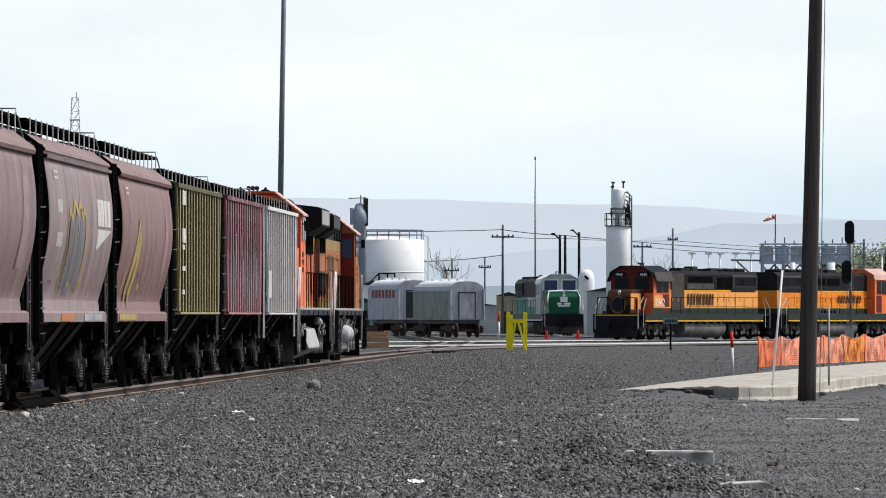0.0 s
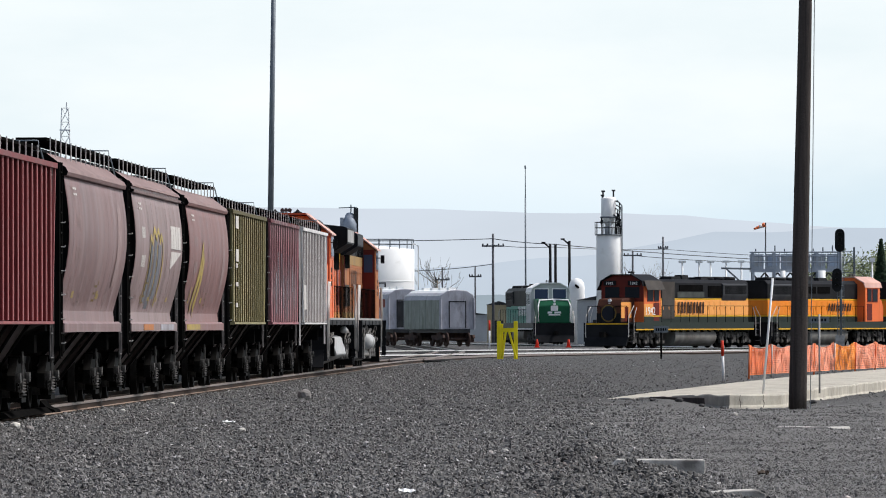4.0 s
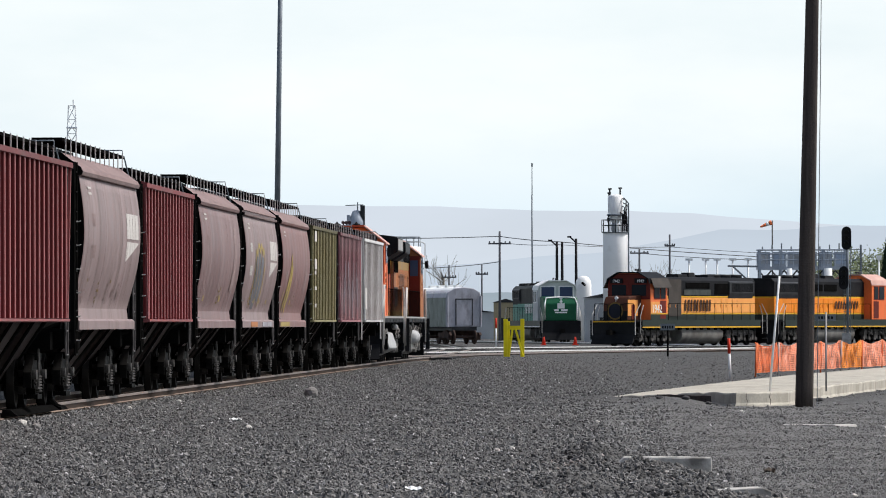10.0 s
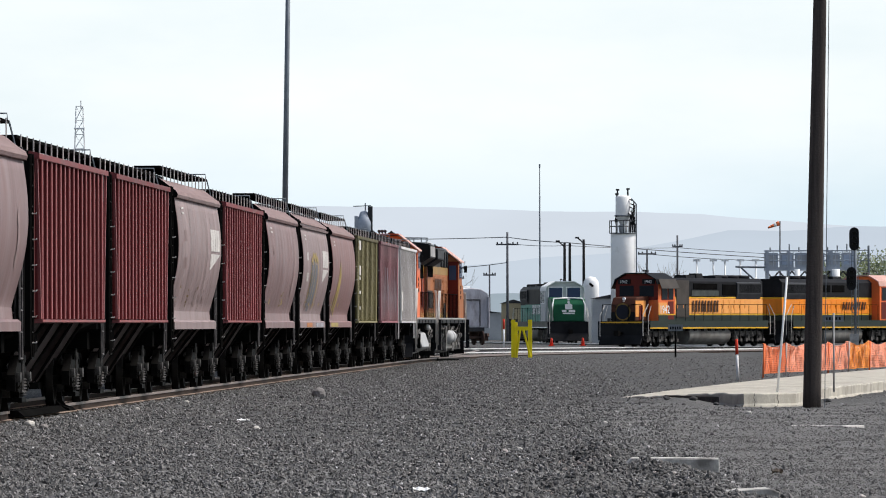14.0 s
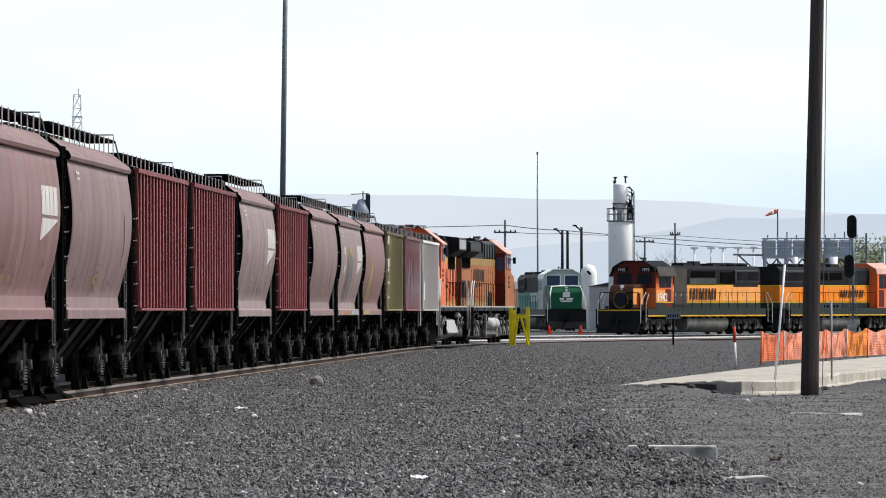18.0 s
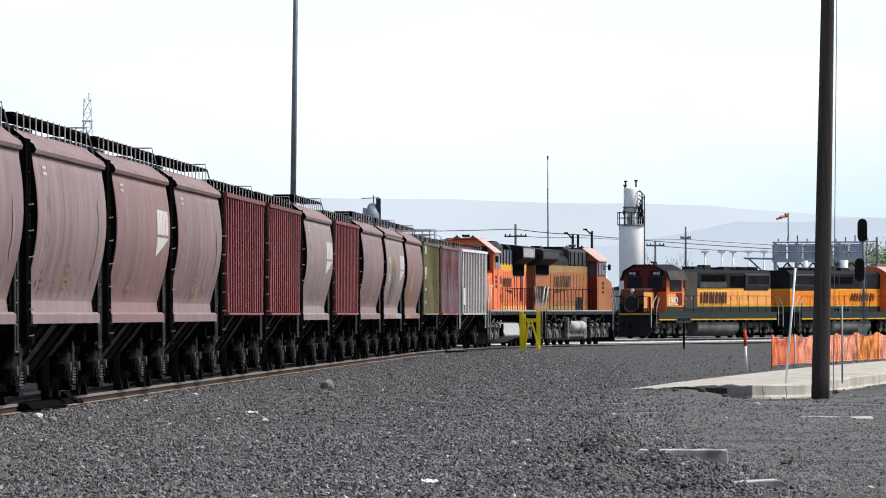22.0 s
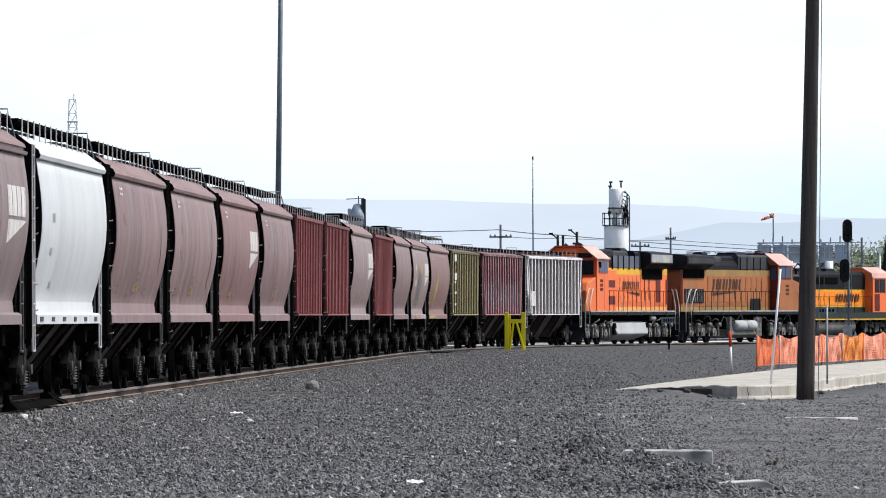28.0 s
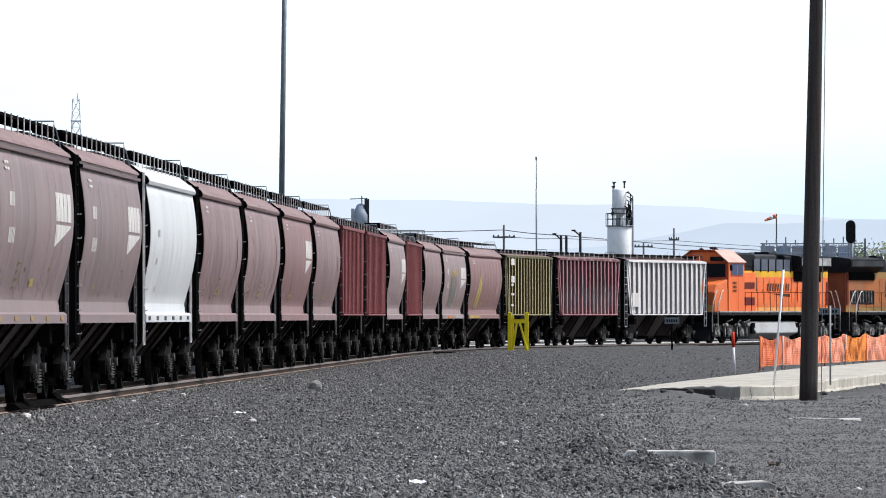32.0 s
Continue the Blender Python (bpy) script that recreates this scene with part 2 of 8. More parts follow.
    "letter_faint": paint("faint_white_stencil", (0.31, 0.235, 0.228), (0.22, 0.15, 0.147), 0.55, scale=4),
    "letter_dark": paint("dark_lettering", (0.075, 0.035, 0.022), (0.05, 0.025, 0.017), 0.55, scale=2),
    "green": paint("cascade_green_paint", (0.015, 0.11, 0.055), (0.012, 0.085, 0.043), 0.4, scale=0.8, bump=0.05),
    "pale_green": paint("faded_green_paint", (0.14, 0.35, 0.28), (0.1, 0.27, 0.215), 0.5, scale=1.2, dirt=(0.12, 0.16, 0.14), dirt_amount=0.4),
    "rail": paint("rail_steel", (0.32, 0.3, 0.28), (0.22, 0.19, 0.17), 0.32, 0.8, scale=0.6),
    "truck_dusty": paint("dust_covered_truck_steel", (0.15, 0.14, 0.132), (0.02, 0.019, 0.018), 0.6, scale=4.5, dirt=(0.008, 0.0075, 0.007), dirt_amount=0.6, dirt_scale=4, spec=0.2),
    "spring": paint("dusty_spring_steel", (0.09, 0.085, 0.08), (0.03, 0.028, 0.026), 0.5, scale=5),
    # cab roof pink: the light on the slopes is put into the colour
    "pink_sunlit": paint("dusty_sunlit_roof_paint", (0.66, 0.41, 0.35), (0.52, 0.31, 0.26), 0.5, scale=1.2),
    "spray_yellow": paint("yellow_spray_paint", (0.45, 0.34, 0.1), (0.3, 0.22, 0.08), 0.5, scale=2.5, stretch=V),
    "spray_orange": paint("orange_spray_paint", (0.5, 0.2, 0.06), (0.38, 0.15, 0.06), 0.5, scale=2.5),
    "spray_pale": paint("pale_blue_spray_paint", (0.42, 0.42, 0.46), (0.22, 0.2, 0.22), 0.5, scale=1.5),
    "cab_red": paint("red_orange_cab_paint", (0.52, 0.095, 0.045), (0.42, 0.075, 0.035), 0.42, scale=1),
    "amber_deep": paint("deep_orange_paint", (0.85, 0.27, 0.03), (0.74, 0.22, 0.025), 0.45, scale=0.8, stretch=V, dirt=(0.5, 0.17, 0.03), dirt_amount=0.3, dirt_scale=1.2, bump=0.05),
    # rust red nose darkened, the shade on its front put into the colour
    "nose_shade": paint("shaded_rust_red_nose_paint", (0.085, 0.032, 0.02), (0.06, 0.024, 0.016), 0.5, scale=1.2),
    "foot": paint("dusty_rail_foot", (0.36, 0.265, 0.21), (0.22, 0.165, 0.135), 0.85, scale=2.5),
    "rail_worn": paint("grey_worn_rail_head", (0.27, 0.225, 0.205), (0.19, 0.155, 0.14), 0.4, 0.15, scale=0.8),
    "concrete_dark": paint("dirty_grey_concrete", (0.6, 0.585, 0.555), (0.46, 0.445, 0.42), 0.9, scale=2.5, dirt=(0.1, 0.096, 0.09), dirt_amount=0.5, dirt_scale=2, bump=0.5),
    "steel_pale": paint("pale_galvanised_bar", (0.55, 0.53, 0.52), (0.42, 0.4, 0.395), 0.5, scale=3),
    "spray_grey": paint("blue_grey_spray_paint", (0.16, 0.165, 0.185), (0.12, 0.122, 0.14), 0.5, scale=2),
    "fence_amber": paint("faded_fence_plastic", (0.85, 0.3, 0.06), (0.75, 0.22, 0.04), 0.55, scale=3),
    "cone_red": paint("traffic_cone_red", (0.7, 0.06, 0.03), (0.6, 0.05, 0.03), 0.5, scale=4),
    "navy": paint("dark_navy_paint", (0.014, 0.017, 0.03), (0.01, 0.012, 0.02), 0.4, scale=1),
    "deep_red": paint("deep_red_cab_paint", (0.145, 0.022, 0.016), (0.11, 0.018, 0.014), 0.5, scale=1),
    # worn far rail heads, with the sun's shine put into the pale colour
    "rail_bright": paint("sunlit_worn_rail", (0.8, 0.8, 0.79), (0.66, 0.65, 0.64), 0.4, 0.1, scale=0.4),
    "maroon_light": paint("faded_maroon_paint", (0.22, 0.157, 0.154), (0.166, 0.115, 0.113), 0.5, scale=0.9, stretch=V, dirt=(0.22, 0.15, 0.15), dirt_amount=0.45, dirt_scale=1.4, random=0.1, bump=0.08, spec=0.42),
    "ballast": paint("black_ballast", (0.03, 0.029, 0.028), (0.015, 0.0145, 0.014), 0.9, scale=1.5, fine=9, bump=0.8, bump_dist=0.05),
    "rail_side": paint("rusty_rail_web", (0.05, 0.034, 0.026), (0.03, 0.022, 0.018), 0.8, scale=2),
    "tie": paint("weathered_tie_wood", (0.085, 0.068, 0.055), (0.05, 0.042, 0.036), 0.85, scale=3, random=0.25, bump=0.3),
    "pole": paint("creosoted_pole_wood", (0.078, 0.066, 0.06), (0.042, 0.036, 0.034), 0.75, scale=2.5, stretch=(6, 6, 0.25), dirt=(0.07, 0.06, 0.056), dirt_amount=0.3, dirt_scale=3, bump=0.5, bump_dist=0.03),
    "galv": paint("galvanised_steel", (0.19, 0.215, 0.24), (0.14, 0.16, 0.18), 0.5, 0.4, scale=1.5),
    "blue_steel": paint("blue_grey_steel", (0.4, 0.44, 0.5), (0.3, 0.34, 0.4), 0.5, 0.2, scale=1.2),
    # far pole wood, with haze put in as bluish grey
    "dark_pole": paint("dark_pole_wood", (0.13, 0.133, 0.148), (0.09, 0.092, 0.104), 0.8, scale=3),
    "safety_yellow": paint("safety_yellow_paint", (0.82, 0.68, 0.02), (0.7, 0.56, 0.02), 0.45, scale=2, dirt=(0.35, 0.28, 0.06), dirt_amount=0.2),
    "safety_orange": paint("fence_orange_plastic", (0.85, 0.24, 0.1), (0.75, 0.16, 0.06), 0.55, scale=3),
    "fence_coral": paint("sun_bleached_fence_plastic", (0.92, 0.4, 0.27), (0.85, 0.27, 0.14), 0.6, scale=1.6),
    "concrete": paint("worn_concrete", (0.5, 0.47, 0.405), (0.37, 0.345, 0.295), 0.85, scale=1.6, dirt=(0.24, 0.225, 0.2), dirt_amount=0.4, dirt_scale=1.2, bump=0.35),
    "wood": paint("raw_brown_wood", (0.4, 0.225, 0.125), (0.3, 0.165, 0.09), 0.7, scale=2, stretch=(1, 1, 5), bump=0.3, random=0.2),
    "stone": paint("ballast_stone", (0.085, 0.083, 0.083), (0.055, 0.054, 0.055), 0.8, scale=9, fine=60, bump=0.4),
    "glass": glass_dark("dark_glass", (0.012, 0.016, 0.022)),
    "windscreen_blue": glass_dark("bluish_windscreen", (0.05, 0.07, 0.13)),
    "lens": glass_dark("signal_lens", (0.015, 0.015, 0.015)),
}


# ---- mesh helpers ----
def box(bm, x0, x1, y0, y1, z0, z1, taper=None):
    """A box; taper=(dx, dy) draws the top in."""
    dx, dy = taper or (0, 0)
    v = [bm.verts.new(p) for p in ((x0, y0, z0), (x1, y0, z0), (x1, y1, z0), (x0, y1, z0),
                                   (x0 + dx, y0 + dy, z1), (x1 - dx, y0 + dy, z1), (x1 - dx, y1 - dy, z1), (x0 + dx, y1 - dy, z1))]
    for f in ((3, 2, 1, 0), (4, 5, 6, 7), (0, 1, 5, 4), (1, 2, 6, 5), (2, 3, 7, 6), (3, 0, 4, 7)):
        bm.faces.new([v[i] for i in f])


def rod(bm, a, b, r, r2=None, n=8):
    """A round bar from a to b."""
    a, b = Vector(a), Vector(b)
    r2 = r if r2 is None else r2
    q = (b - a).to_track_quat("Z", "Y")
    rings = []
    for p, rad in ((a, r), (b, r2)):
        rings.append([bm.verts.new(p + q @ Vector((rad * math.cos(2 * math.pi * i / n), rad * math.sin(2 * math.pi * i / n), 0))) for i in range(n)])
    for i in range(n):
        f = bm.faces.new((rings[0][i], rings[0][(i + 1) % n], rings[1][(i + 1) % n], rings[1][i]))
        f.smooth = n > 6
    bm.faces.new(rings[0][::-1])
    bm.faces.new(rings[1])


def bar(bm, pts, r, n=5):
    for a, b in zip(pts, pts[1:]):
        rod(bm, a, b, r, n=n)


def tube(bm, pts, r, n=5):
    """One unbroken round bar through a run of points."""
    pts = [Vector(p) for p in pts]
    rings = []
    for i, p in enumerate(pts):
        d = (pts[min(i + 1, len(pts) - 1)] - pts[max(i - 1, 0)]).normalized()
        q = d.to_track_quat("Z", "Y")
        rings.append([bm.verts.new(p + q @ Vector((r * math.cos(2 * math.pi * k / n), r * math.sin(2 * math.pi * k / n), 0))) for k in range(n)])
    for a, b in zip(rings, rings[1:]):
        for k in range(n):
            bm.faces.new((a[k], a[(k + 1) % n], b[(k + 1) % n], b[k])).smooth = True
    bm.faces.new(rings[0][::-1])
    bm.faces.new(rings[-1])


def prism(bm, pts, y0, y1, axis="y", smooth=False):
    """A closed outline drawn out along an axis: the outline is given in (x, z) for y, (y, z) for x, (x, y) for z."""
    def at(p, w):
        return {"y": (p[0], w, p[1]), "x": (w, p[0], p[1]), "z": (p[0], p[1], w)}[axis]
    a = [bm.verts.new(at(p, y0)) for p in pts]
    b = [bm.verts.new(at(p, y1)) for p in pts]
    k = len(pts)
    for i in range(k):
        f = bm.faces.new((a[i], a[(i + 1) % k], b[(i + 1) % k], b[i]))
        f.smooth = smooth
    bm.faces.new(a[::-1])
    bm.faces.new(b)


def lathe(bm, prof, n=24, cx=0.0, cy=0.0):
    """A turned shape round the z axis, from (radius, height) pairs."""
    rings = [[bm.verts.new((cx + r * math.cos(2 * math.pi * i / n), cy + r * math.sin(2 * math.pi * i / n), z)) for i in range(n)] for r, z in prof]
    for ra, rb in zip(rings, rings[1:]):
        for i in range(n):
            f = bm.faces.new((ra[i], ra[(i + 1) % n], rb[(i + 1) % n], rb[i]))
            f.smooth = True
    bm.faces.new(rings[0][::-1])
    bm.faces.new(rings[-1])


GROW = [1.0]             # height and width of the hopper cars against their drawing


def mesh(bm, material, name="mesh"):
    bmesh.ops.recalc_face_normals(bm, faces=bm.faces)
    g = GROW[0]
    if g != 1:
        bmesh.ops.scale(bm, vec=(g if name == "wheelset" else 1, g, g), verts=bm.verts)
    me = bpy.data.meshes.new(name)
    bm.to_mesh(me)
    bm.free()
    me.materials.append(MAT[material] if isinstance(material, str) else material)
    return me


def part(name, bm, material, parent, label="", at=None):
    """Links a bmesh (or a mesh made before) as one mesh object under a thing or part."""
    me = bm if isinstance(bm, bpy.types.Mesh) else mesh(bm, material, name)
    ob = new(name, me)
    ob.parent = parent
    if at is not None:
        ob.matrix_basis = at
        ob.location.y *= GROW[0]
        ob.location.z *= GROW[0]
    return tagged(ob, label)


def bevel(ob, w=0.02, seg=2):
    m = ob.modifiers.new("bevel", "BEVEL")
    m.width, m.segments, m.limit_method = w, seg, "ANGLE"
    return ob


def thing(name, m, label, category, group="", kind=""):
    ob = new(name)
    ob.matrix_basis = m
    return tagged(ob, label, category, group, kind)


def B():
    return bmesh.new()


def rect_arr(bm, quads):
    for q in quads:
        bm.faces.new([bm.verts.new(p) for p in q])


# ---- the curved line on which the train runs ----
SC = 1.06
KNOTS = (-0.486, -0.178, 0.134, -0.019, 0.046, 0.065, -0.128, 0.936, 2.965, 4.453, 6.219)   # curvature, per km, every 28 * SC m
STEP = 0.5
_s = np.arange(0, 345.01, STEP)
_k = np.interp(_s, np.arange(11) * 28.0, KNOTS) / 1000
_th = 0.04303 + np.concatenate([[0], np.cumsum((_k[1:] + _k[:-1]) / 2 * STEP)])
_mid = (_th[1:] + _th[:-1]) / 2
LINE_S = _s * SC
LINE_X = (-9.007 + np.concatenate([[0], np.cumsum(np.sin(_mid) * STEP)])) * SC
LINE_Y = (90.0 + np.concatenate([[0], np.cumsum(np.cos(_mid) * STEP)])) * SC
LINE_T = _th
RAIL = 0.10              # rail top above the ground


def on_line(s, side=0.0):
    """Place and heading (from +y to the right) at the arc s of the line, side metres to its right."""
    t = float(np.interp(s, LINE_S, LINE_T))
    x, y = float(np.interp(s, LINE_S, LINE_X)), float(np.interp(s, LINE_S, LINE_Y))
    over = s if s < 0 else max(0.0, s - LINE_S[-1])
    x, y = x + over * math.sin(t), y + over * math.cos(t)
    return x + side * math.cos(t), y - side * math.sin(t), t


# place of the leading locomotive's front coupler on the line, every 2 s
LEAD = np.array((142.23, 152.79, 163.46, 174.29, 185.33, 196.30, 207.14, 217.87, 228.56, 239.49, 250.74, 262.12, 273.57, 285.02, 296.44, 307.95, 319.63)) * SC + 0.85


def lead(t):
    """Smooth between the two-second places (a Catmull-Rom curve)."""
    i = min(max(int(t // 2), 0), 15)
    u = t / 2 - i
    p = [LEAD[i - 1] if i else 2 * LEAD[0] - LEAD[1], LEAD[i], LEAD[i + 1], LEAD[i + 2] if i < 15 else 2 * LEAD[16] - LEAD[15]]
    return float(0.5 * (2 * p[1] + (p[2] - p[0]) * u + (2 * p[0] - 5 * p[1] + 4 * p[2] - p[3]) * u * u + (3 * p[1] - p[0] - 3 * p[2] + p[3]) * u ** 3))


L_CURVED, L_RIBBED, L_LOCO = 16.39, 16.57, 20.6
# ---- ground ----
def ground_material():
    m = bpy.data.materials.new("yard_gravel")
    m.use_nodes = True
    n, l = m.node_tree.nodes, m.node_tree.links
    b = n["Principled BSDF"]
    tc = n.new("ShaderNodeTexCoord")
    vo = n.new("ShaderNodeTexVoronoi")
    vo.inputs["Scale"].default_value = 17
    l.new(tc.outputs["Object"], vo.inputs["Vector"])
    no = n.new("ShaderNodeTexNoise")
    no.inputs["Scale"].default_value, no.inputs["Detail"].default_value = 0.35, 8
    l.new(tc.outputs["Object"], no.inputs["Vector"])
    r = n.new("ShaderNodeValToRGB")
    r.color_ramp.elements[0].position, r.color_ramp.elements[0].color = 0.34, (0.03096, 0.0301, 0.02933, 1)
    r.color_ramp.elements[1].position, r.color_ramp.elements[1].color = 0.66, (0.05848, 0.05676, 0.0553, 1)
    l.new(no.outputs["Fac"], r.inputs["Fac"])
    bw = n.new("ShaderNodeRGBToBW")
    l.new(vo.outputs["Color"], bw.inputs["Color"])
    mx = n.new("ShaderNodeMix")
    mx.data_type, mx.blend_type = "RGBA", "OVERLAY"
    mx.inputs[0].default_value = 0.75
    l.new(r.outputs["Color"], mx.inputs[6])
    l.new(bw.outputs["Val"], mx.inputs[7])
    sx = n.new("ShaderNodeSeparateXYZ")
    l.new(tc.outputs["Object"], sx.inputs["Vector"])
    ad = n.new("ShaderNodeMath")
    ad.operation = "MULTIPLY_ADD"
    ad.inputs[1].default_value = 3.2
    l.new(no.outputs["Fac"], ad.inputs[0])
    l.new(sx.outputs["X"], ad.inputs[2])
    lane = n.new("ShaderNodeMapRange")
    lane.inputs["From Min"].default_value, lane.inputs["From Max"].default_value = 3.6, 4.6
    l.new(ad.outputs[0], lane.inputs["Value"])
    near = n.new("ShaderNodeMapRange")          # the lane ends at the slab
    near.inputs["From Min"].default_value, near.inputs["From Max"].default_value = 132, 150
    near.inputs["To Min"].default_value, near.inputs["To Max"].default_value = 1, 0
    l.new(sx.outputs["Y"], near.inputs["Value"])
    both = n.new("ShaderNodeMath")
    both.operation = "MULTIPLY"
    l.new(lane.outputs["Result"], both.inputs[0])
    l.new(near.outputs["Result"], both.inputs[1])
    n2 = n.new("ShaderNodeTexNoise")
    n2.inputs["Scale"].default_value, n2.inputs["Detail"].default_value = 1.4, 9
    l.new(tc.outputs["Object"], n2.inputs["Vector"])
    r2 = n.new("ShaderNodeValToRGB")
    r2.color_ramp.elements[0].position, r2.color_ramp.elements[0].color = 0.36, (0.086, 0.08342, 0.08084, 1)
    r2.color_ramp.elements[1].position, r2.color_ramp.elements[1].color = 0.66, (0.129, 0.1251, 0.1213, 1)
    l.new(n2.outputs["Fac"], r2.inputs["Fac"])
    ml = n.new("ShaderNodeMix")
    ml.data_type = "RGBA"
    l.new(both.outputs[0], ml.inputs[0])
    l.new(mx.outputs[2], ml.inputs[6])
    grit = n.new("ShaderNodeMix")
    grit.data_type, grit.blend_type = "RGBA", "OVERLAY"
    grit.inputs[0].default_value = 0.35
    l.new(r2.outputs["Color"], grit.inputs[6])
    l.new(bw.outputs["Val"], grit.inputs[7])
    l.new(grit.outputs[2], ml.inputs[7])
    l.new(ml.outputs[2], b.inputs["Base Color"])
    b.inputs["Roughness"].default_value = 0.9
    bp = n.new("ShaderNodeBump")
    bp.inputs["Strength"].default_value, bp.inputs["Distance"].default_value = 0.9, 0.03
    l.new(vo.outputs["Distance"], bp.inputs["Height"])
    l.new(bp.outputs["Normal"], b.inputs["Normal"])
    return m


MAT["ground"] = ground_material()



def mound(x, y):
    """Height of the ground: nearly flat, with low ridges left by machines."""
    h = 0.05 * noise.noise(Vector((x * 0.35, y * 0.12, 0.0))) + 0.035 * noise.noise(Vector((x * 0.9, y * 0.3, 3.0)))
    coarse = min(max((3.1 + 0.028 * (y - 84) - x) / 1.2, 0.25), 1)                              # the lane is rolled smoother
    h += coarse * (0.045 * noise.noise(Vector((x * 2.1, y * 0.55, 8.0))) + 0.026 * noise.noise(Vector((x * 4.6, y * 1.1, 5.0))))
    if 60 < y < 110:
        h += 0.21 * math.exp(-((x - 1.72) / 0.27) ** 2 - ((y - 82.5) / 3.2) ** 2)                  # heaps beside the dirt lane
        h += 0.03 * math.exp(-((x - 2.2) / 0.42) ** 2 - ((y - 76.0) / 1.6) ** 2)
        h += 0.13 * math.exp(-((x - 1.25) / 0.34) ** 2 - ((y - 69.5) / 2.4) ** 2)
        h += 0.09 * math.exp(-((x - 2.1) / 0.55) ** 2 - ((y - 66.5) / 1.4) ** 2)
        h += 0.12 * min(max((2.75 - x) / 0.65, 0), 1) * math.exp(-((x - 2.3) / 0.4) ** 4 - ((y - 76.9) / 1.3) ** 2)
        h -= 0.07 * math.exp(-((x - 2.2) / 0.25) ** 2 - ((y - 88) / 2.0) ** 2)
    u = min(max((147.5 - y) / 6.5, -0.5), 1)
    h += 0.1 * math.exp(-((x - 3.5 - 1.15 * u) / 0.45) ** 2 - (max(0, abs(y - 145) - 4) / 3.0) ** 2)                             # bank against the slab
    h -= 0.05 * min(max((x - 2.2) / 1.5, 0), 1) * math.exp(-((y - 85) / 30) ** 2)                # worn lane
    h += 0.1 * math.exp(-((x - 9.6 - 0.11 * (y - 150)) / 0.7) ** 2) * min(max((y - 132) / 8, 0), 1)   # bank along the slab's far side
    side = x - on_line(y - 95)[0]
    dip = 0.075 * min(1.0, max(0.0, (1.75 - abs(side)) / 0.35))           # the track bed lies a little lower
    h += 0.05 * math.exp(-((side - 2.5) / 0.5) ** 2)                       # ballast shoulder
    return h * min(1.0, max(0.0, (165 - y) / 15)) * min(1.0, max(0.0, (side - 1.6) / 1.0)) - dip


bm = B()
xs = np.concatenate([[-4500, -900, -150, -40, -20], np.arange(-14, -7, 0.5), np.arange(-7, 8.01, 0.14), np.arange(8.5, 14.1, 0.5), [20, 40, 150, 900, 4500]])
ys = np.concatenate([[-400, -60, 0, 30, 50], np.arange(58, 112, 0.45), np.arange(112, 170, 0.9), [185, 210, 240, 280, 330, 400, 520, 700, 1100, 2200, 4800]])
grid = [[bm.verts.new((x, y, mound(x, y))) for x in xs] for y in ys]
for r0, r1 in zip(grid, grid[1:]):
    for i in range(len(xs) - 1):
        bm.faces.new((r0[i], r0[i + 1], r1[i + 1], r1[i])).smooth = True
ground = tagged(new("ground", mesh(bm, "ground", "ground")), "dark grey crushed rock and cinders of the yard", "ground", kind="structure")


def on_ground(x, y, z=0.0):
    return pose(x, y, mound(x, y) + z)


# ---- tracks ----
def rail_piece(bm, pts, width, z0, z1):
    prev = None
    for (x, y, t) in pts:
        c, s = math.cos(t) * width / 2, -math.sin(t) * width / 2
        ring = [bm.verts.new(p) for p in ((x - c, y - s, z0), (x + c, y + s, z0), (x + c, y + s, z1), (x - c, y - s, z1))]
        if prev:
            for i in range(4):
                bm.faces.new((prev[i], prev[(i + 1) % 4], ring[(i + 1) % 4], ring[i]))
        else:
            bm.faces.new(ring)
        prev = ring
    bm.faces.new(prev[::-1])


def railway(name, place, arcs, label, ties=None, side_mat="rail_side", head="rail_bright"):
    root = thing(name, pose(0, 0, 0), label, "track", kind="structure")
    for side in (-0.7535, 0.7535):
        pts = [place(s, side) for s in arcs]
        bm = B()
        rail_piece(bm, pts, 0.02, RAIL - 0.145, RAIL - 0.048)
        web = part("rail_web", bm, side_mat if ties is not None else "black", root, "rail web")
        bm = B()
        rail_piece(bm, pts, 0.15, RAIL - 0.168, RAIL - 0.145)
        part("rail_foot", bm, "foot" if ties is not None else "black", web, "dusty rail foot")
        bm = B()
        rail_piece(bm, pts, 0.07, RAIL - 0.05, RAIL)
        part("rail_head", bm, "rail_worn" if ties is not None else head, web, "worn steel rail head")
    if ties is not None:
        bm = B()
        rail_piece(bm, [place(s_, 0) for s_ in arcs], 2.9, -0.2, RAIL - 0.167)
        part("ballast_bed", bm, "ballast", root, "dark ballast bed")
    if ties is None:
        bm = B()
        rail_piece(bm, [place(s_, 0) for s_ in arcs], 3.6, -0.1, RAIL - 0.06)
        part("ballast_bed", bm, "ballast", root, "dark ballast bed")
    if ties is not None:
        bm = B()
        box(bm, -1.3, 1.3, -0.115, 0.115, -0.13, RAIL - 0.16)
        me = mesh(bm, "tie", "tie")
        for s in ties:
            x, y, t = place(s, 0)
            part("tie", me, None, root, at=Matrix.Translation((x, y, 0)) @ Matrix.Rotation(-t, 4, "Z"))
    return root


railway("main_track", on_line, [*np.arange(-60, 366, 4.0), 400, 460], "curved track with rusty-sided rails on dark ballast", np.arange(8, 158, 0.55))


def straight(x0, y0, deg, bend=0.0):
    def place(s, side):
        t = radians(deg) + bend * s
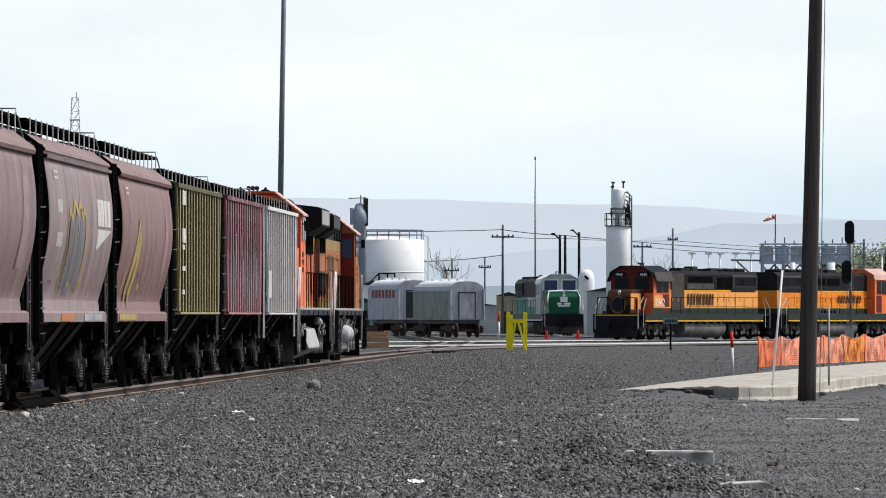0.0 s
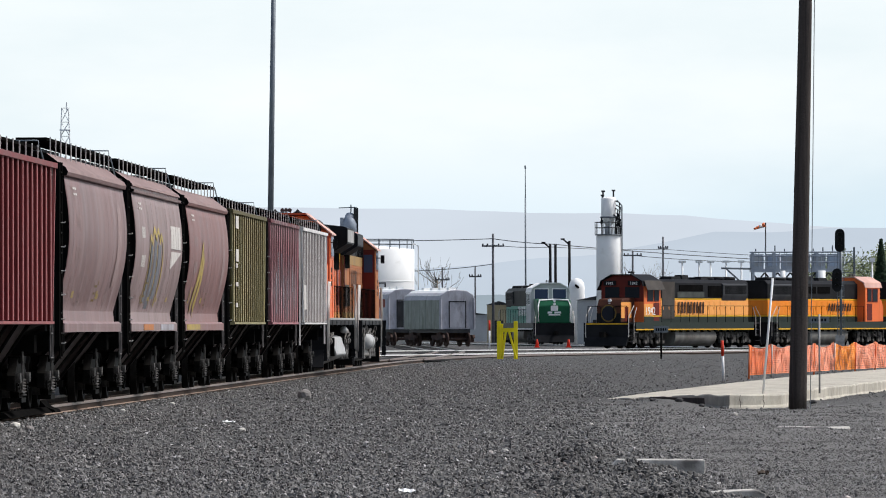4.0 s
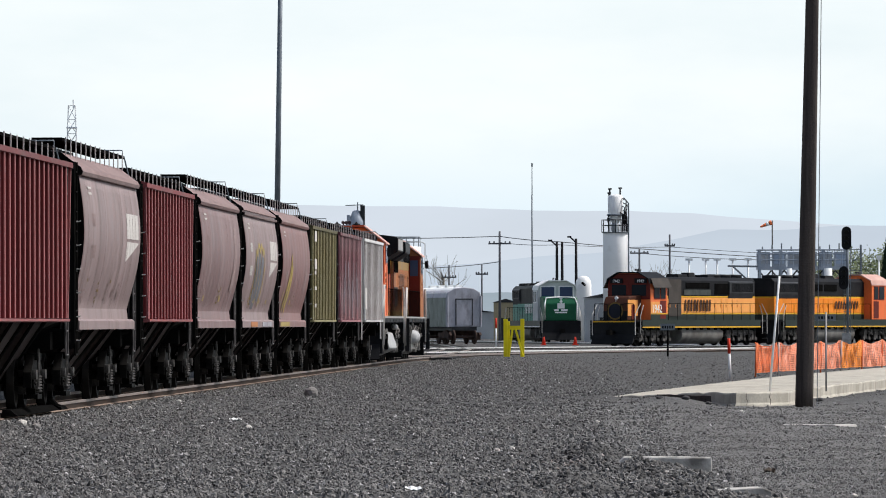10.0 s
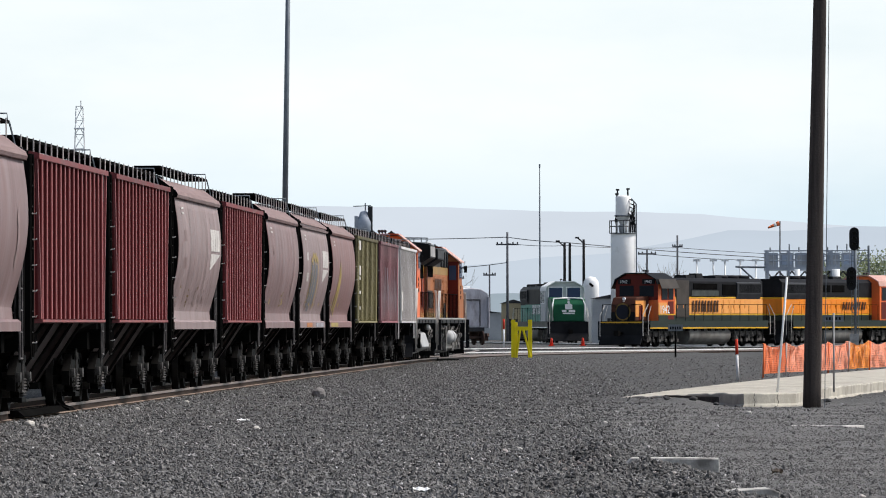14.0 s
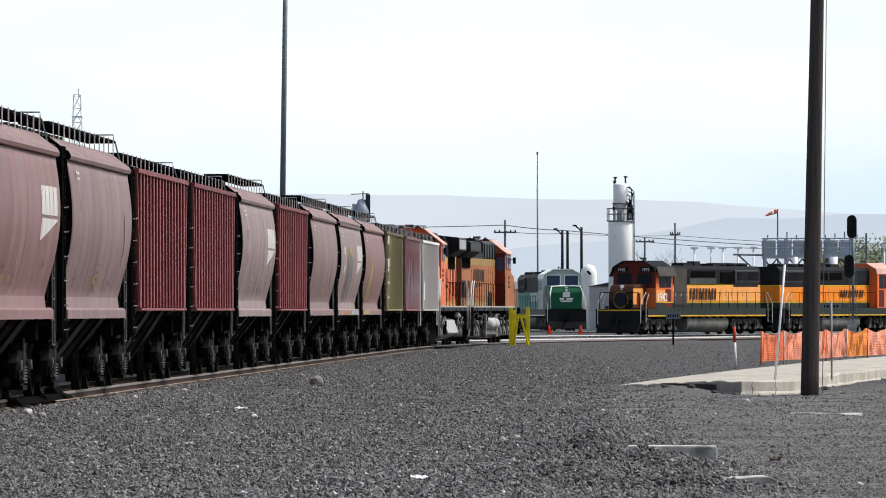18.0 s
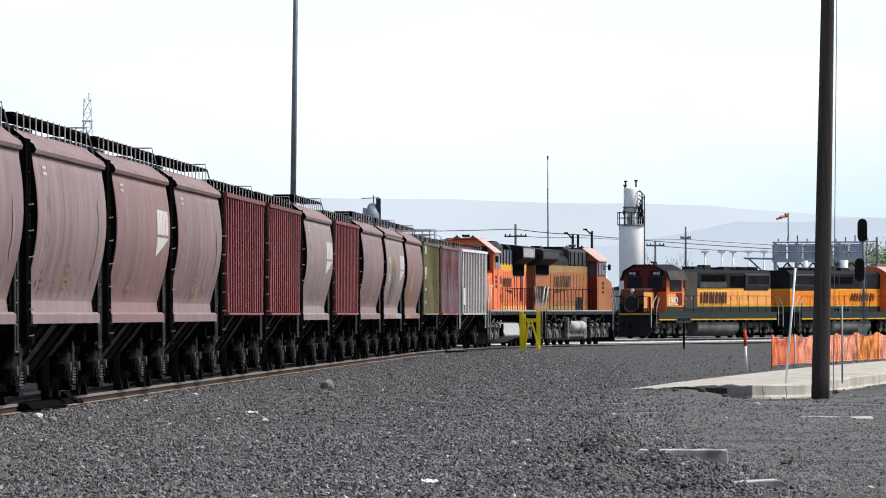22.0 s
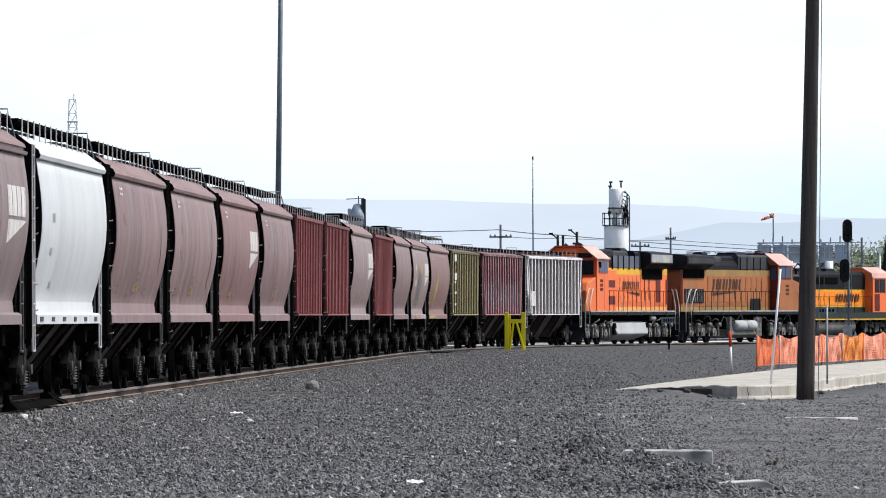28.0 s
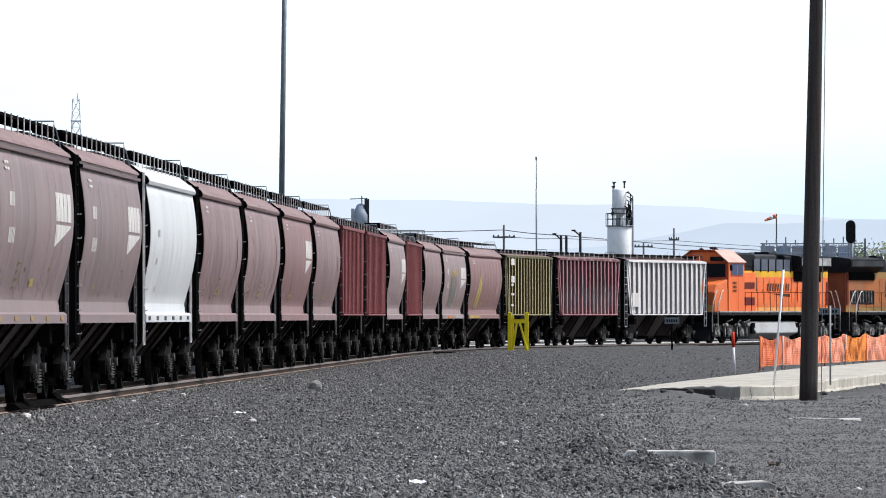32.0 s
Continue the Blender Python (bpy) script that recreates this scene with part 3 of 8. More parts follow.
        x = x0 + s * math.sin(radians(deg) + bend * s / 2) + side * math.cos(t)
        y = y0 + s * math.cos(radians(deg) + bend * s / 2) - side * math.sin(t)
        return x, y, t
    return place


railway("shop_track", straight(10.5, 450, 28), range(-60, 160, 10), "straight shop track under the parked locomotives")
railway("yard_track", straight(7.0, 392, 20), range(-70, 150, 10), "straight yard track with bright rail heads")
railway("storage_track", straight(9.3, 546, -8), range(-80, 120, 10), "storage track under the green locomotive")


# ---- train vehicles ----
CACHE = {}


def cached(key, build, material):
    if (key, material) not in CACHE:
        bm = B()
        build(bm)
        CACHE[key, material] = mesh(bm, material, key)
    return CACHE[key, material]


def wheel_shape(r, track_half=0.75):
    def build(bm):
        for s in (-1, 1):
            prof = ((0.09, 0.11), (0.12, 0.11), (0.14, 0.05), (r * 0.78, 0.03), (r * 0.82, 0.0), (r, 0.0), (r, 0.1), (r + 0.028, 0.112), (r + 0.028, 0.14), (r * 0.8, 0.14), (r * 0.76, 0.08), (0.13, 0.1), (0.09, 0.11))
            n = 24
            rings = []
            for rad, off in prof[:-1]:
                y = s * (0.82 - off)
                rings.append([bm.verts.new((rad * math.cos(2 * math.pi * i / n), y, rad * math.sin(2 * math.pi * i / n))) for i in range(n)])
            rings.append(rings[0])
            for a, b in zip(rings, rings[1:]):
                for i in range(n):
                    bm.faces.new((a[i], a[(i + 1) % n], b[(i + 1) % n], b[i])).smooth = True
        rod(bm, (0, -1.08, 0), (0, 1.08, 0), 0.085, n=12)
        for s in (-1, 1):            # bearing caps with bolts that show the turning
            rod(bm, (0, s * 1.06, 0), (0, s * 1.14, 0), 0.12, n=12)
            for k in range(3):
                a = k * 2.094
                rod(bm, (0.07 * math.cos(a), s * 1.13, 0.07 * math.sin(a)), (0.07 * math.cos(a), s * 1.16, 0.07 * math.sin(a)), 0.02, n=6)
    return build


WHEELS = []          # (wheelset, radius, place in its truck, way it faces)


def freight_truck(car, x):
    R = 0.46
    def bolster(bm):
        box(bm, -0.2, 0.2, -1.05, 1.05, 0.42, 0.72)
        rod(bm, (0, 0, 0.7), (0, 0, 0.92), 0.2, n=12)
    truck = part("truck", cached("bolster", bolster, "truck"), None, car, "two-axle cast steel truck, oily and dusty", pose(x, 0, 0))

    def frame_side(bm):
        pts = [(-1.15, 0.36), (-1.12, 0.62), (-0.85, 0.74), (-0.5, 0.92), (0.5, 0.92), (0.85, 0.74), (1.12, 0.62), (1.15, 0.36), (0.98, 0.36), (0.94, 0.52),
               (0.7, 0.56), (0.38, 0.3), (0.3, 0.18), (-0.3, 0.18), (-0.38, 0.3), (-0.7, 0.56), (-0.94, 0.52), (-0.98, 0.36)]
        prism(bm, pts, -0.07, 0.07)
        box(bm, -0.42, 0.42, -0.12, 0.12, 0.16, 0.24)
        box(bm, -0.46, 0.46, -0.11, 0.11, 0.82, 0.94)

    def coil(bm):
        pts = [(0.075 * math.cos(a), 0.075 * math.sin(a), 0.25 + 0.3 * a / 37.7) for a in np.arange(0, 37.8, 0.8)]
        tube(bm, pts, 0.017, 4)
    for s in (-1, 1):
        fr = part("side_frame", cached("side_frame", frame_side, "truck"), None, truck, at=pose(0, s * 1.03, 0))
        for dx in (-0.2, 0.0, 0.2):
            part("spring", cached("spring", coil, "spring"), None, truck, "coil spring", pose(dx, s * 1.09, 0))
    def adapter(bm):
        prism(bm, [(-0.16, 0.5), (-0.12, 0.66), (0.12, 0.66), (0.16, 0.5), (0.1, 0.5), (0.0, 0.58), (-0.1, 0.5)], -0.06, 0.06)

    def lever(bm):
        rod(bm, (0, 0, 0.3), (0.07, 0, 1.02), 0.022, n=5)
        rod(bm, (-0.3, 0, 0.36), (0.3, 0, 0.33), 0.025, n=5)

    def shoe(bm):
        prism(bm, [(-0.05, 0.24), (-0.09, 0.45), (-0.04, 0.66), (0.04, 0.66), (0.0, 0.45), (0.04, 0.24)], -0.08, 0.08)
    for s in (-1, 1):
        for dx in (-0.9, 0.9):
            part("bearing_adapter", cached("bearing_adapter", adapter, "truck_dusty"), None, truck, "dusty bearing adapter", pose(dx, s * 1.12, 0))
            part("brake_shoe", cached("brake_shoe", shoe, "spring"), None, truck, "worn brake shoe", pose(dx * 0.42, s * 0.86, 0))
        part("brake_lever", cached("brake_lever", lever, "truck_dusty"), None, truck, "dusty brake lever", pose(s * 0.42, s * 1.16, 0))
    for dx in (-0.9, 0.9):
        w = part("wheelset", cached("wheelset", wheel_shape(R), "wheel"), None, truck, at=pose(dx, 0, R))
        WHEELS.append((w, R * GROW[0], (dx, 0, R * GROW[0]), 1))
    return truck


def bulge(u):
    """Half width of a curved side at a share of its height."""
    return 1.335 + 0.27 * math.sin(math.pi / 2 * min(1, u / 0.6)) - 0.1 * max(0, (u - 0.6) / 0.4) ** 2


def section(step):
    """Half outline of a curved-side hopper, from the side sill up to the middle of the roof, (y, z)."""
    side = [(1.36, 1.5)]
    for i in range(13):
        u = i / 12
        side.append((bulge(u), 1.72 + 2.34 * u))
    if step:
        top = [(1.48, 4.07), (1.56, 4.08), (1.57, 4.13), (1.5, 4.15), (1.5, 4.19), (1.54, 4.2), (1.52, 4.25), (1.2, 4.48), (0.6, 4.57), (0.0, 4.6)]
    else:
        top = [(1.48, 4.07), (1.56, 4.08), (1.58, 4.14), (1.54, 4.22), (1.46, 4.27), (1.2, 4.47), (0.6, 4.57), (0.0, 4.6)]
    return side + top


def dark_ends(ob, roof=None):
    """The end sheets are coloured black for the shade inside the end cage; dust lies on the roof."""
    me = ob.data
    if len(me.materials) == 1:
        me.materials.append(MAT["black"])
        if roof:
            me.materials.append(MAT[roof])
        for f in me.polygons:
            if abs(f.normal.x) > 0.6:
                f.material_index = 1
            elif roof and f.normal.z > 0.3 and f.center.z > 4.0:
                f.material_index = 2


def ladder(bm, x, y, z0, z1, w=0.42, rungs=8, axis="x"):
    for s in (-w / 2, w / 2):
        a, b = ((x + s, y, z0), (x + s, y, z1)) if axis == "x" else ((x, y + s, z0), (x, y + s, z1))
        rod(bm, a, b, 0.02, n=5)
    for i in range(rungs):
        z = z0 + (z1 - z0) * (i + 0.5) / rungs
        a, b = ((x - w / 2, y, z), (x + w / 2, y, z)) if axis == "x" else ((x, y - w / 2, z), (x, y + w / 2, z))
        rod(bm, a, b, 0.016, n=5)


def underbody(car, half, z_sill, length):
    """Slope sheets, three hopper bays, centre sill, couplers, trucks and brake gear."""
    def slope(bm):
        v = [bm.verts.new(p) for p in ((half - 0.05, -1.36, 2.8), (half - 0.05, 1.36, 2.8), (half - 0.25, 1.36, 2.9), (half - 0.25, -1.36, 2.9),
                                       (3.75, -0.6, 0.5), (3.75, 0.6, 0.5), (3.55, 0.6, 0.55), (3.55, -0.6, 0.55))]
        for f in ((3, 2, 1, 0), (4, 5, 6, 7), (0, 1, 5, 4), (1, 2, 6, 5), (2, 3, 7, 6), (3, 0, 4, 7)):
            bm.faces.new([v[i] for i in f])

    def brace(bm):
        rod(bm, (half - 0.4, -1.36, z_sill), (half - 1.0, -0.25, 0.98), 0.06, n=6)

    for k in (0, 180):
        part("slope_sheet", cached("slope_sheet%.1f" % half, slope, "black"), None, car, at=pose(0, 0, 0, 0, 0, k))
        part("diagonal_brace", cached("brace%.2f%.2f" % (half, z_sill), brace, "truck"), None, car, at=pose(0, 0, 0, 0, 0, k))

    def bay(bm):
        v = [bm.verts.new(p) for p in ((-0.8, -0.55, 0.42), (0.8, -0.55, 0.42), (0.8, 0.55, 0.42), (-0.8, 0.55, 0.42),
                                       (-1.15, -1.36, z_sill + 0.2), (1.15, -1.36, z_sill + 0.2), (1.15, 1.36, z_sill + 0.2), (-1.15, 1.36, z_sill + 0.2))]
        for f in ((3, 2, 1, 0), (4, 5, 6, 7), (0, 1, 5, 4), (1, 2, 6, 5), (2, 3, 7, 6), (3, 0, 4, 7)):
            bm.faces.new([v[i] for i in f])
    def gate(bm):
        box(bm, -0.5, 0.5, -0.62, 0.62, 0.3, 0.43)
    for x in (-4.0, 0, 4.0):
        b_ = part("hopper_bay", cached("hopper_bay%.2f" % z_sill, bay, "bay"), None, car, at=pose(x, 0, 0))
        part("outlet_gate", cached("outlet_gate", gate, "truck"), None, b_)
        for k in (-1, 1):
            def edge(bm):
                rod(bm, (k * -1.15, -1.38, z_sill + 0.15), (k * -0.8, -0.57, 0.45), 0.03, n=5)
            part("bay_flange", cached("bay_flange%d%.2f" % (k, z_sill), edge, "truck"), None, b_)

    def centre(bm):
        box(bm, -half - 0.55, half + 0.55, -0.2, 0.2, 0.92, 1.28)
        for s in (-1, 1):
            box(bm, s * (half - 1.9) - 0.25, s * (half - 1.9) + 0.25, -1.35, 1.35, 1.0, 1.3)
            box(bm, s * (half + 0.35) - 0.12, s * (half + 0.35) + 0.12, -1.4, 1.4, 1.1, 1.32)
    part("centre_sill", cached("centre_sill%.2f" % half, centre, "black"), None, car)

    def coupler(bm):
        rod(bm, (half + 0.4, 0, 0.86), (length / 2 - 0.18, 0, 0.86), 0.09, n=8)
        prism(bm, [(length / 2 - 0.25, -0.16), (length / 2 - 0.02, -0.14), (length / 2 + 0.04, 0.0), (length / 2 - 0.04, 0.15), (length / 2 - 0.25, 0.16)], 0.72, 1.0, axis="z")
    for k in (0, 180):
        part("coupler", cached("coupler%.2f" % length, coupler, "wheel"), None, car, at=pose(0, 0, 0, 0, 0, k))
        freight_truck(car, (half - 1.9) * (1 if k == 0 else -1))


def end_gear(car, half, z_top, light, length):
    """Corner ladders, end platforms, hand brake wheel."""
    def lad(bm):
        ladder(bm, half + 0.22, -1.44, 1.15, z_top, 0.44, 9)
        bar(bm, [(half + 0.44, -1.44, 1.15), (half + 0.44, -1.44, 0.9), (half, -1.44, 0.9), (half, -1.44, 1.15)], 0.02)

    def lad_near(bm):
        ladder(bm, -half - 0.2, -1.47, 1.15, z_top, 0.4, 9)
        bar(bm, [(-half - 0.4, -1.47, 1.15), (-half - 0.4, -1.47, 0.9), (-half, -1.47, 0.9), (-half, -1.47, 1.15)], 0.02)

    def rung(bm):
        tube(bm, [(-half - 0.12, -1.42, 0.0), (-half - 0.12, -1.47, 0.0), (-half - 0.12, -1.53, 0.0), (-half - 0.12, -1.54, 0.02)], 0.01)
    for k in (0, 180):
        for i in range(6):
            part("grab_iron", cached("grab_iron%.2f" % half, rung, "steel_pale"), None, car, at=pose(0, 0, 1.15 + 0.42 * i, 0, 0, k))

    def lad_end(bm):
        ladder(bm, half + 0.56, -1.1, 1.1, z_top, 0.44, 9, axis="y")
    for k in (0, 180):
        part("side_ladder", cached("side_ladder%.2f" % half, lad, light), None, car, at=pose(0, 0, 0, 0, 0, k))
        part("side_ladder", cached("near_ladder%.2f" % half, lad_near, "steel_pale" if light == "steel_pale" else "wheel"), None, car, at=pose(0, 0, 0, 0, 0, k))
        part("end_ladder", cached("end_ladder%.2f" % half, lad_end, light), None, car, at=pose(0, 0, 0, 0, 0, k))

    def post(bm):
        for y in (-1.42, 1.42):
            box(bm, half + 0.48, half + 0.58, y - 0.05, y + 0.05, 1.1, z_top)
        box(bm, half + 0.1, half + 0.58, -1.42, 1.42, z_top - 0.06, z_top)
        box(bm, half + 0.05, half + 0.58, -1.42, 1.42, 1.3, 1.36)
        prism(bm, [(half - 0.1, 2.9), (half - 0.1, z_top), (half + 0.1, z_top), (half, 2.9)], -1.34, 1.34)
    for k in (0, 180):
        part("end_frame", cached("end_frame%.2f" % half, post, "black"), None, car, at=pose(0, 0, 0, 0, 0, k))

    def wheel(bm):
        for i in range(16):
            a, b = 2 * math.pi * i / 16, 2 * math.pi * (i + 1) / 16
            rod(bm, (-half - 0.66, -0.6 + 0.27 * math.cos(a), 2.6 + 0.27 * math.sin(a)), (-half - 0.66, -0.6 + 0.27 * math.cos(b), 2.6 + 0.27 * math.sin(b)), 0.02, n=5)
        for i in range(4):
            a = math.pi * i / 2
            rod(bm, (-half - 0.66, -0.6, 2.6), (-half - 0.66, -0.6 + 0.27 * math.cos(a), 2.6 + 0.27 * math.sin(a)), 0.014, n=5)
        box(bm, -half - 0.66, -half - 0.5, -0.75, -0.45, 2.3, 2.55)
    part("brake_wheel", cached("brake_wheel%.2f" % half, wheel, "steel_light"), None, car)


def running_gear(car, half, z_roof, posts="steel_pale", tall=True):
    """Trough hatch, its covers, roof walkways on brackets, end hoops."""
    zw = z_roof + (0.16 if tall else 0.14)

    def trough(bm):
        box(bm, -half + 0.5, half - 0.5, -0.36, 0.36, z_roof - 0.1, z_roof + 0.12)
    part("hatch_coaming", cached("hatch_coaming%.2f%.2f" % (half, z_roof), trough, "black"), None, car)

    def lid(bm):
        box(bm, -0.8, 0.8, -0.38, 0.38, z_roof + 0.09, z_roof + 0.17, (0.04, 0.06))
        for x in (-0.5, 0.5):
            box(bm, x - 0.04, x + 0.04, -0.39, 0.39, z_roof + 0.1, z_roof + 0.2)
    n = int((2 * half - 1) // 1.7)
    for i in range(n):
        part("hatch_cover", cached("hatch_cover%.2f" % z_roof, lid, "hood_grey"), None, car, at=pose((i - (n - 1) / 2) * 1.7, 0, 0))

    def board(bm):
        box(bm, -half - 0.4, half + 0.4, -1.24, -0.7, zw - 0.045, zw + 0.01)
    def bracket(bm):
        prism(bm, [(-1.262, z_roof - 0.2), (-1.244, z_roof - 0.2), (-1.244, zw + 0.03), (-1.262, zw + 0.03)], -0.03, 0.03, axis="x")

    def hoop(bm):
        tube(bm, [(half + 0.36, -0.72, zw), (half + 0.36, -0.73, zw + 0.12), (half + 0.36, -1.21, zw + 0.12), (half + 0.36, -1.22, zw - 0.02)], 0.014)
        bar(bm, [(half + 0.38, -1.24, zw), (half + 0.45, -1.35, z_roof - 0.3)], 0.016)
    for k in (0, 180):
        part("walkway", cached("walkway%.2f%.2f%d" % (half, z_roof, tall), board, "black"), None, car, "black steel grating walkway", pose(0, 0, 0, 0, 0, k))
        part("grab_hoop", cached("grab_hoop%.2f%.2f" % (half, z_roof), hoop, "galv"), None, car, at=pose(0, 0, 0, 0, 0, k))
        for i in range(13):
            part("bracket", cached("bracket%.2f" % z_roof, bracket, posts), None, car, at=pose((i - 6) * (half / 6.2) * (1 if k == 0 else -1), 0, 0, 0, 0, k))


def side_y(z):
    """Outer face of a curved side at a height."""
    u = min(max((z - 1.72) / 2.34, 0), 1)
    return -bulge(u)


def curved_mark(car, polys, name, material, label=""):
    """Flat outlines in (x, z) laid on the bulging right side, cut in strips that follow it."""
    bm = B()
    for x0, x1, z0, z1, lean in polys:
        k = max(1, int((z1 - z0) / 0.12))
        for i in range(k):
            a, b = z0 + (z1 - z0) * i / k, z0 + (z1 - z0) * (i + 1) / k
            la, lb = lean * i / k, lean * (i + 1) / k
            q = [(x0 + la, a), (x1, a), (x1, b), (x0 + lb, b)]
            bm.faces.new([bm.verts.new((x, side_y(z) - 0.006, z)) for x, z in q])
    return part(name, bm, material, car, label)


def spray_line(car, pts, width, material, label="sprayed line"):
    """A sprayed line through (x, z) points on the bulging right side."""
    bm = B()
    for (xa, za), (xb, zb) in zip(pts, pts[1:]):
        d = Vector((xb - xa, zb - za)).normalized() * width / 2
        k = max(1, int(abs(zb - za) / 0.15))
        for i in range(k):
            q = []
            for u, s in ((i / k, -1), (i / k, 1), ((i + 1) / k, 1), ((i + 1) / k, -1)):
                x, z = xa + (xb - xa) * u - s * d.y, za + (zb - za) * u + s * d.x
                q.append(bm.verts.new((x * 1.0, side_y(z) - 0.012, z)))
            bm.faces.new(q)
    return part("spray_paint", bm, material, car, label)


def curved_hopper(colour, label, step=False, emblem=None, extras=()):
    car = thing("hopper_car", pose(0, 0, 0), label, "hopper car", "cars of the grain train")
    half = 7.04
    sec = section(step)

    def body(bm):
        ring = [(y, z) for y, z in sec] + [(-y, z) for y, z in sec[-2::-1]]
        xs = [-half, -half + 0.12]
        for i in range(9):                    # sheets with a soft dip at each weld
            c = (i - 4) * 1.42
            xs += [c - 0.2, c, c + 0.2]
        xs += [half - 0.12, half]
        rows = []
        for k, x in enumerate(xs):
            dip = 0.99 if k in (0, len(xs) - 1) else 0.987 if (k - 2) % 3 == 1 and 2 <= k < len(xs) - 2 else 1.0
            ring_now = []
            for y, z in ring:
                low = max(0.0, min(1.0, (4.05 - z) / 2.4))
                ring_now.append(bm.verts.new((x * (1 - 0.04 * low), y * (dip if 1.8 < z < 4.06 else 1), z)))
            rows.append(ring_now)
        for a, b in zip(rows, rows[1:]):
            for i in range(len(ring) - 1):
                bm.faces.new((a[i], a[i + 1], b[i + 1], b[i])).smooth = False
            bm.faces.new((a[0], b[0], b[-1], a[-1]))
        bm.faces.new(rows[0])
        bm.faces.new(rows[-1][::-1])
        for f in bm.faces:
            f.smooth = abs(f.calc_center_median().z - 2.9) < 1.14 and len(f.verts) == 4
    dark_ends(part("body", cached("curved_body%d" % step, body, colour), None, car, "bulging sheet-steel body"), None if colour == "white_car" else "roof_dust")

    def sill(bm):
        prism(bm, [(-1.36, 1.34), (-1.49, 1.34), (-1.49, 1.49), (-1.44, 1.53), (-1.36, 1.53)], -half + 0.28, half - 0.28, axis="x")
    for k in (0, 180):
        part("side_sill", cached("side_sill", sill, colour), None, car, at=pose(0, 0, 0, 0, 0, k))
    running_gear(car, half, 4.56)
    end_gear(car, half, 4.3, "steel_pale" if colour == "white_car" else "ladder", L_CURVED)
    underbody(car, half, 1.3, L_CURVED)
    if emblem:
        x = emblem
        marks = []
        for i in range(4):
            u = x + i * 0.78
            marks += [(u, u + 0.69, 3.06, 3.54, 0)]
        for k, mk in enumerate(marks):
            curved_mark(car, [mk], "letter", "letter_white", "white painted bar of the railway lettering")
        bm = B()
        for i in range(8):
            a, b = i / 8, (i + 1) / 8
            q = [(x + 3.0 * a, 3.0), (x + 3.0 * b, 3.0), (x + 3.0 * b, 2.62 + 0.36 * b), (x + 3.0 * a, 2.62 + 0.36 * a)]
            bm.faces.new([bm.verts.new((px, side_y(z) - 0.008, z)) for px, z in q])
        part("wedge_mark", bm, "letter_white", car, "faded white wedge under the lettering")
    rnd = random.Random(len(label) * 7 + int(10 * (emblem or 0)) + step)
    if colour != "white_car":
        for i in sorted(rnd.sample(range(10), 6)):    # the welds that show between the side sheets
            xw = (i - 4.5) * 1.36
            curved_mark(car, [(xw - 0.018, xw + 0.018, 1.74, 4.04, 0)], "weld_seam", "seam", "dark weld seam down the side")
        for k in range(4):                      # blocks of small stencilled data near the sill
            x0, tone = -5.4 + 2.7 * k + rnd.uniform(-0.5, 0.5), rnd.choice(("letter_faint", "letter_faint", "letter_faint", "gold"))
            for r in range(rnd.choice((2, 3, 4))):
                z = 1.9 + 0.13 * r
                curved_mark(car, [(x0, x0 + rnd.uniform(0.2, 0.6), z, z + 0.04, 0)], "stencil", tone, "line of small stencilled writing")
    def stencil(x0, z0, z1, n, w, mat_name):
        for i in range(n):
            curved_mark(car, [(x0 + i * w * 1.35, x0 + i * w * 1.35 + w, z0, z1, 0)], "stencil", mat_name, "small stencilled mark")
    if colour != "white_car":
        stencil(-5.3, 3.2, 3.42, 4, 0.17, "letter_white" if emblem and step else "letter_faint")
        stencil(-5.3, 2.62, 2.86, 5, 0.16, "letter_white" if emblem and step else "letter_faint")
        stencil(-5.6, 3.86, 3.9, 2, 0.3, "letter_white")
        stencil(-5.6, 3.76, 3.8, 2, 0.3, "letter_white")
    else:
        stencil(-5.0, 3.05, 3.2, 4, 0.12, "stencil_grey")
        stencil(-5.0, 2.5, 2.62, 3, 0.12, "stencil_grey")
    for k in range(3 if colour != "white_car" else 1):
        stencil(rnd.uniform(-5.5, 4.0), 1.95, rnd.uniform(2.02, 2.1), 3, 0.12, rnd.choice(("letter_faint", "spray_yellow")) if colour != "white_car" else "stencil_grey")
    for x0, x1, z0, z1, lean, mat_name, nm in extras:
        curved_mark(car, [(x0, x1, z0, z1, lean)], nm, mat_name)
    return car


def shade_webs(ob, material):
    """The webs of a rib are coloured darker for their shade, while its flange keeps the lit tone."""
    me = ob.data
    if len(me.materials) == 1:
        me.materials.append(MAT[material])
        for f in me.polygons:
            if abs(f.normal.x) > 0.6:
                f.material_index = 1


def ribbed_hopper(colour, label, extras=(), posts="steel_pale"):
    car = thing("hopper_car", pose(0, 0, 0), label, "hopper car", "cars of the grain train")
    half = 7.3

    def body(bm):
        # side sheets lean in at the lower corners; low peaked roof
        prof = [(-1.42, 1.56), (-1.42, 4.17), (-1.46, 4.19), (-1.46, 4.27), (-0.9, 4.39), (0, 4.45), (0.9, 4.39), (1.46, 4.27), (1.46, 4.19), (1.42, 4.17), (1.42, 1.56)]
        rows = []
        for x, low in ((-half, 0.7), (half, -0.7)):
            rows.append([bm.verts.new((x + (low if z < 4 else 0), y, z)) for y, z in prof])
        a, b = rows
        for i in range(len(prof)):
            bm.faces.new((a[i], a[(i + 1) % len(prof)], b[(i + 1) % len(prof)], b[i]))
        bm.faces.new(a[::-1])
        bm.faces.new(b)
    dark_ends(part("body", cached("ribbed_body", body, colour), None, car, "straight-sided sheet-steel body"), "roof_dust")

    def rib(bm):
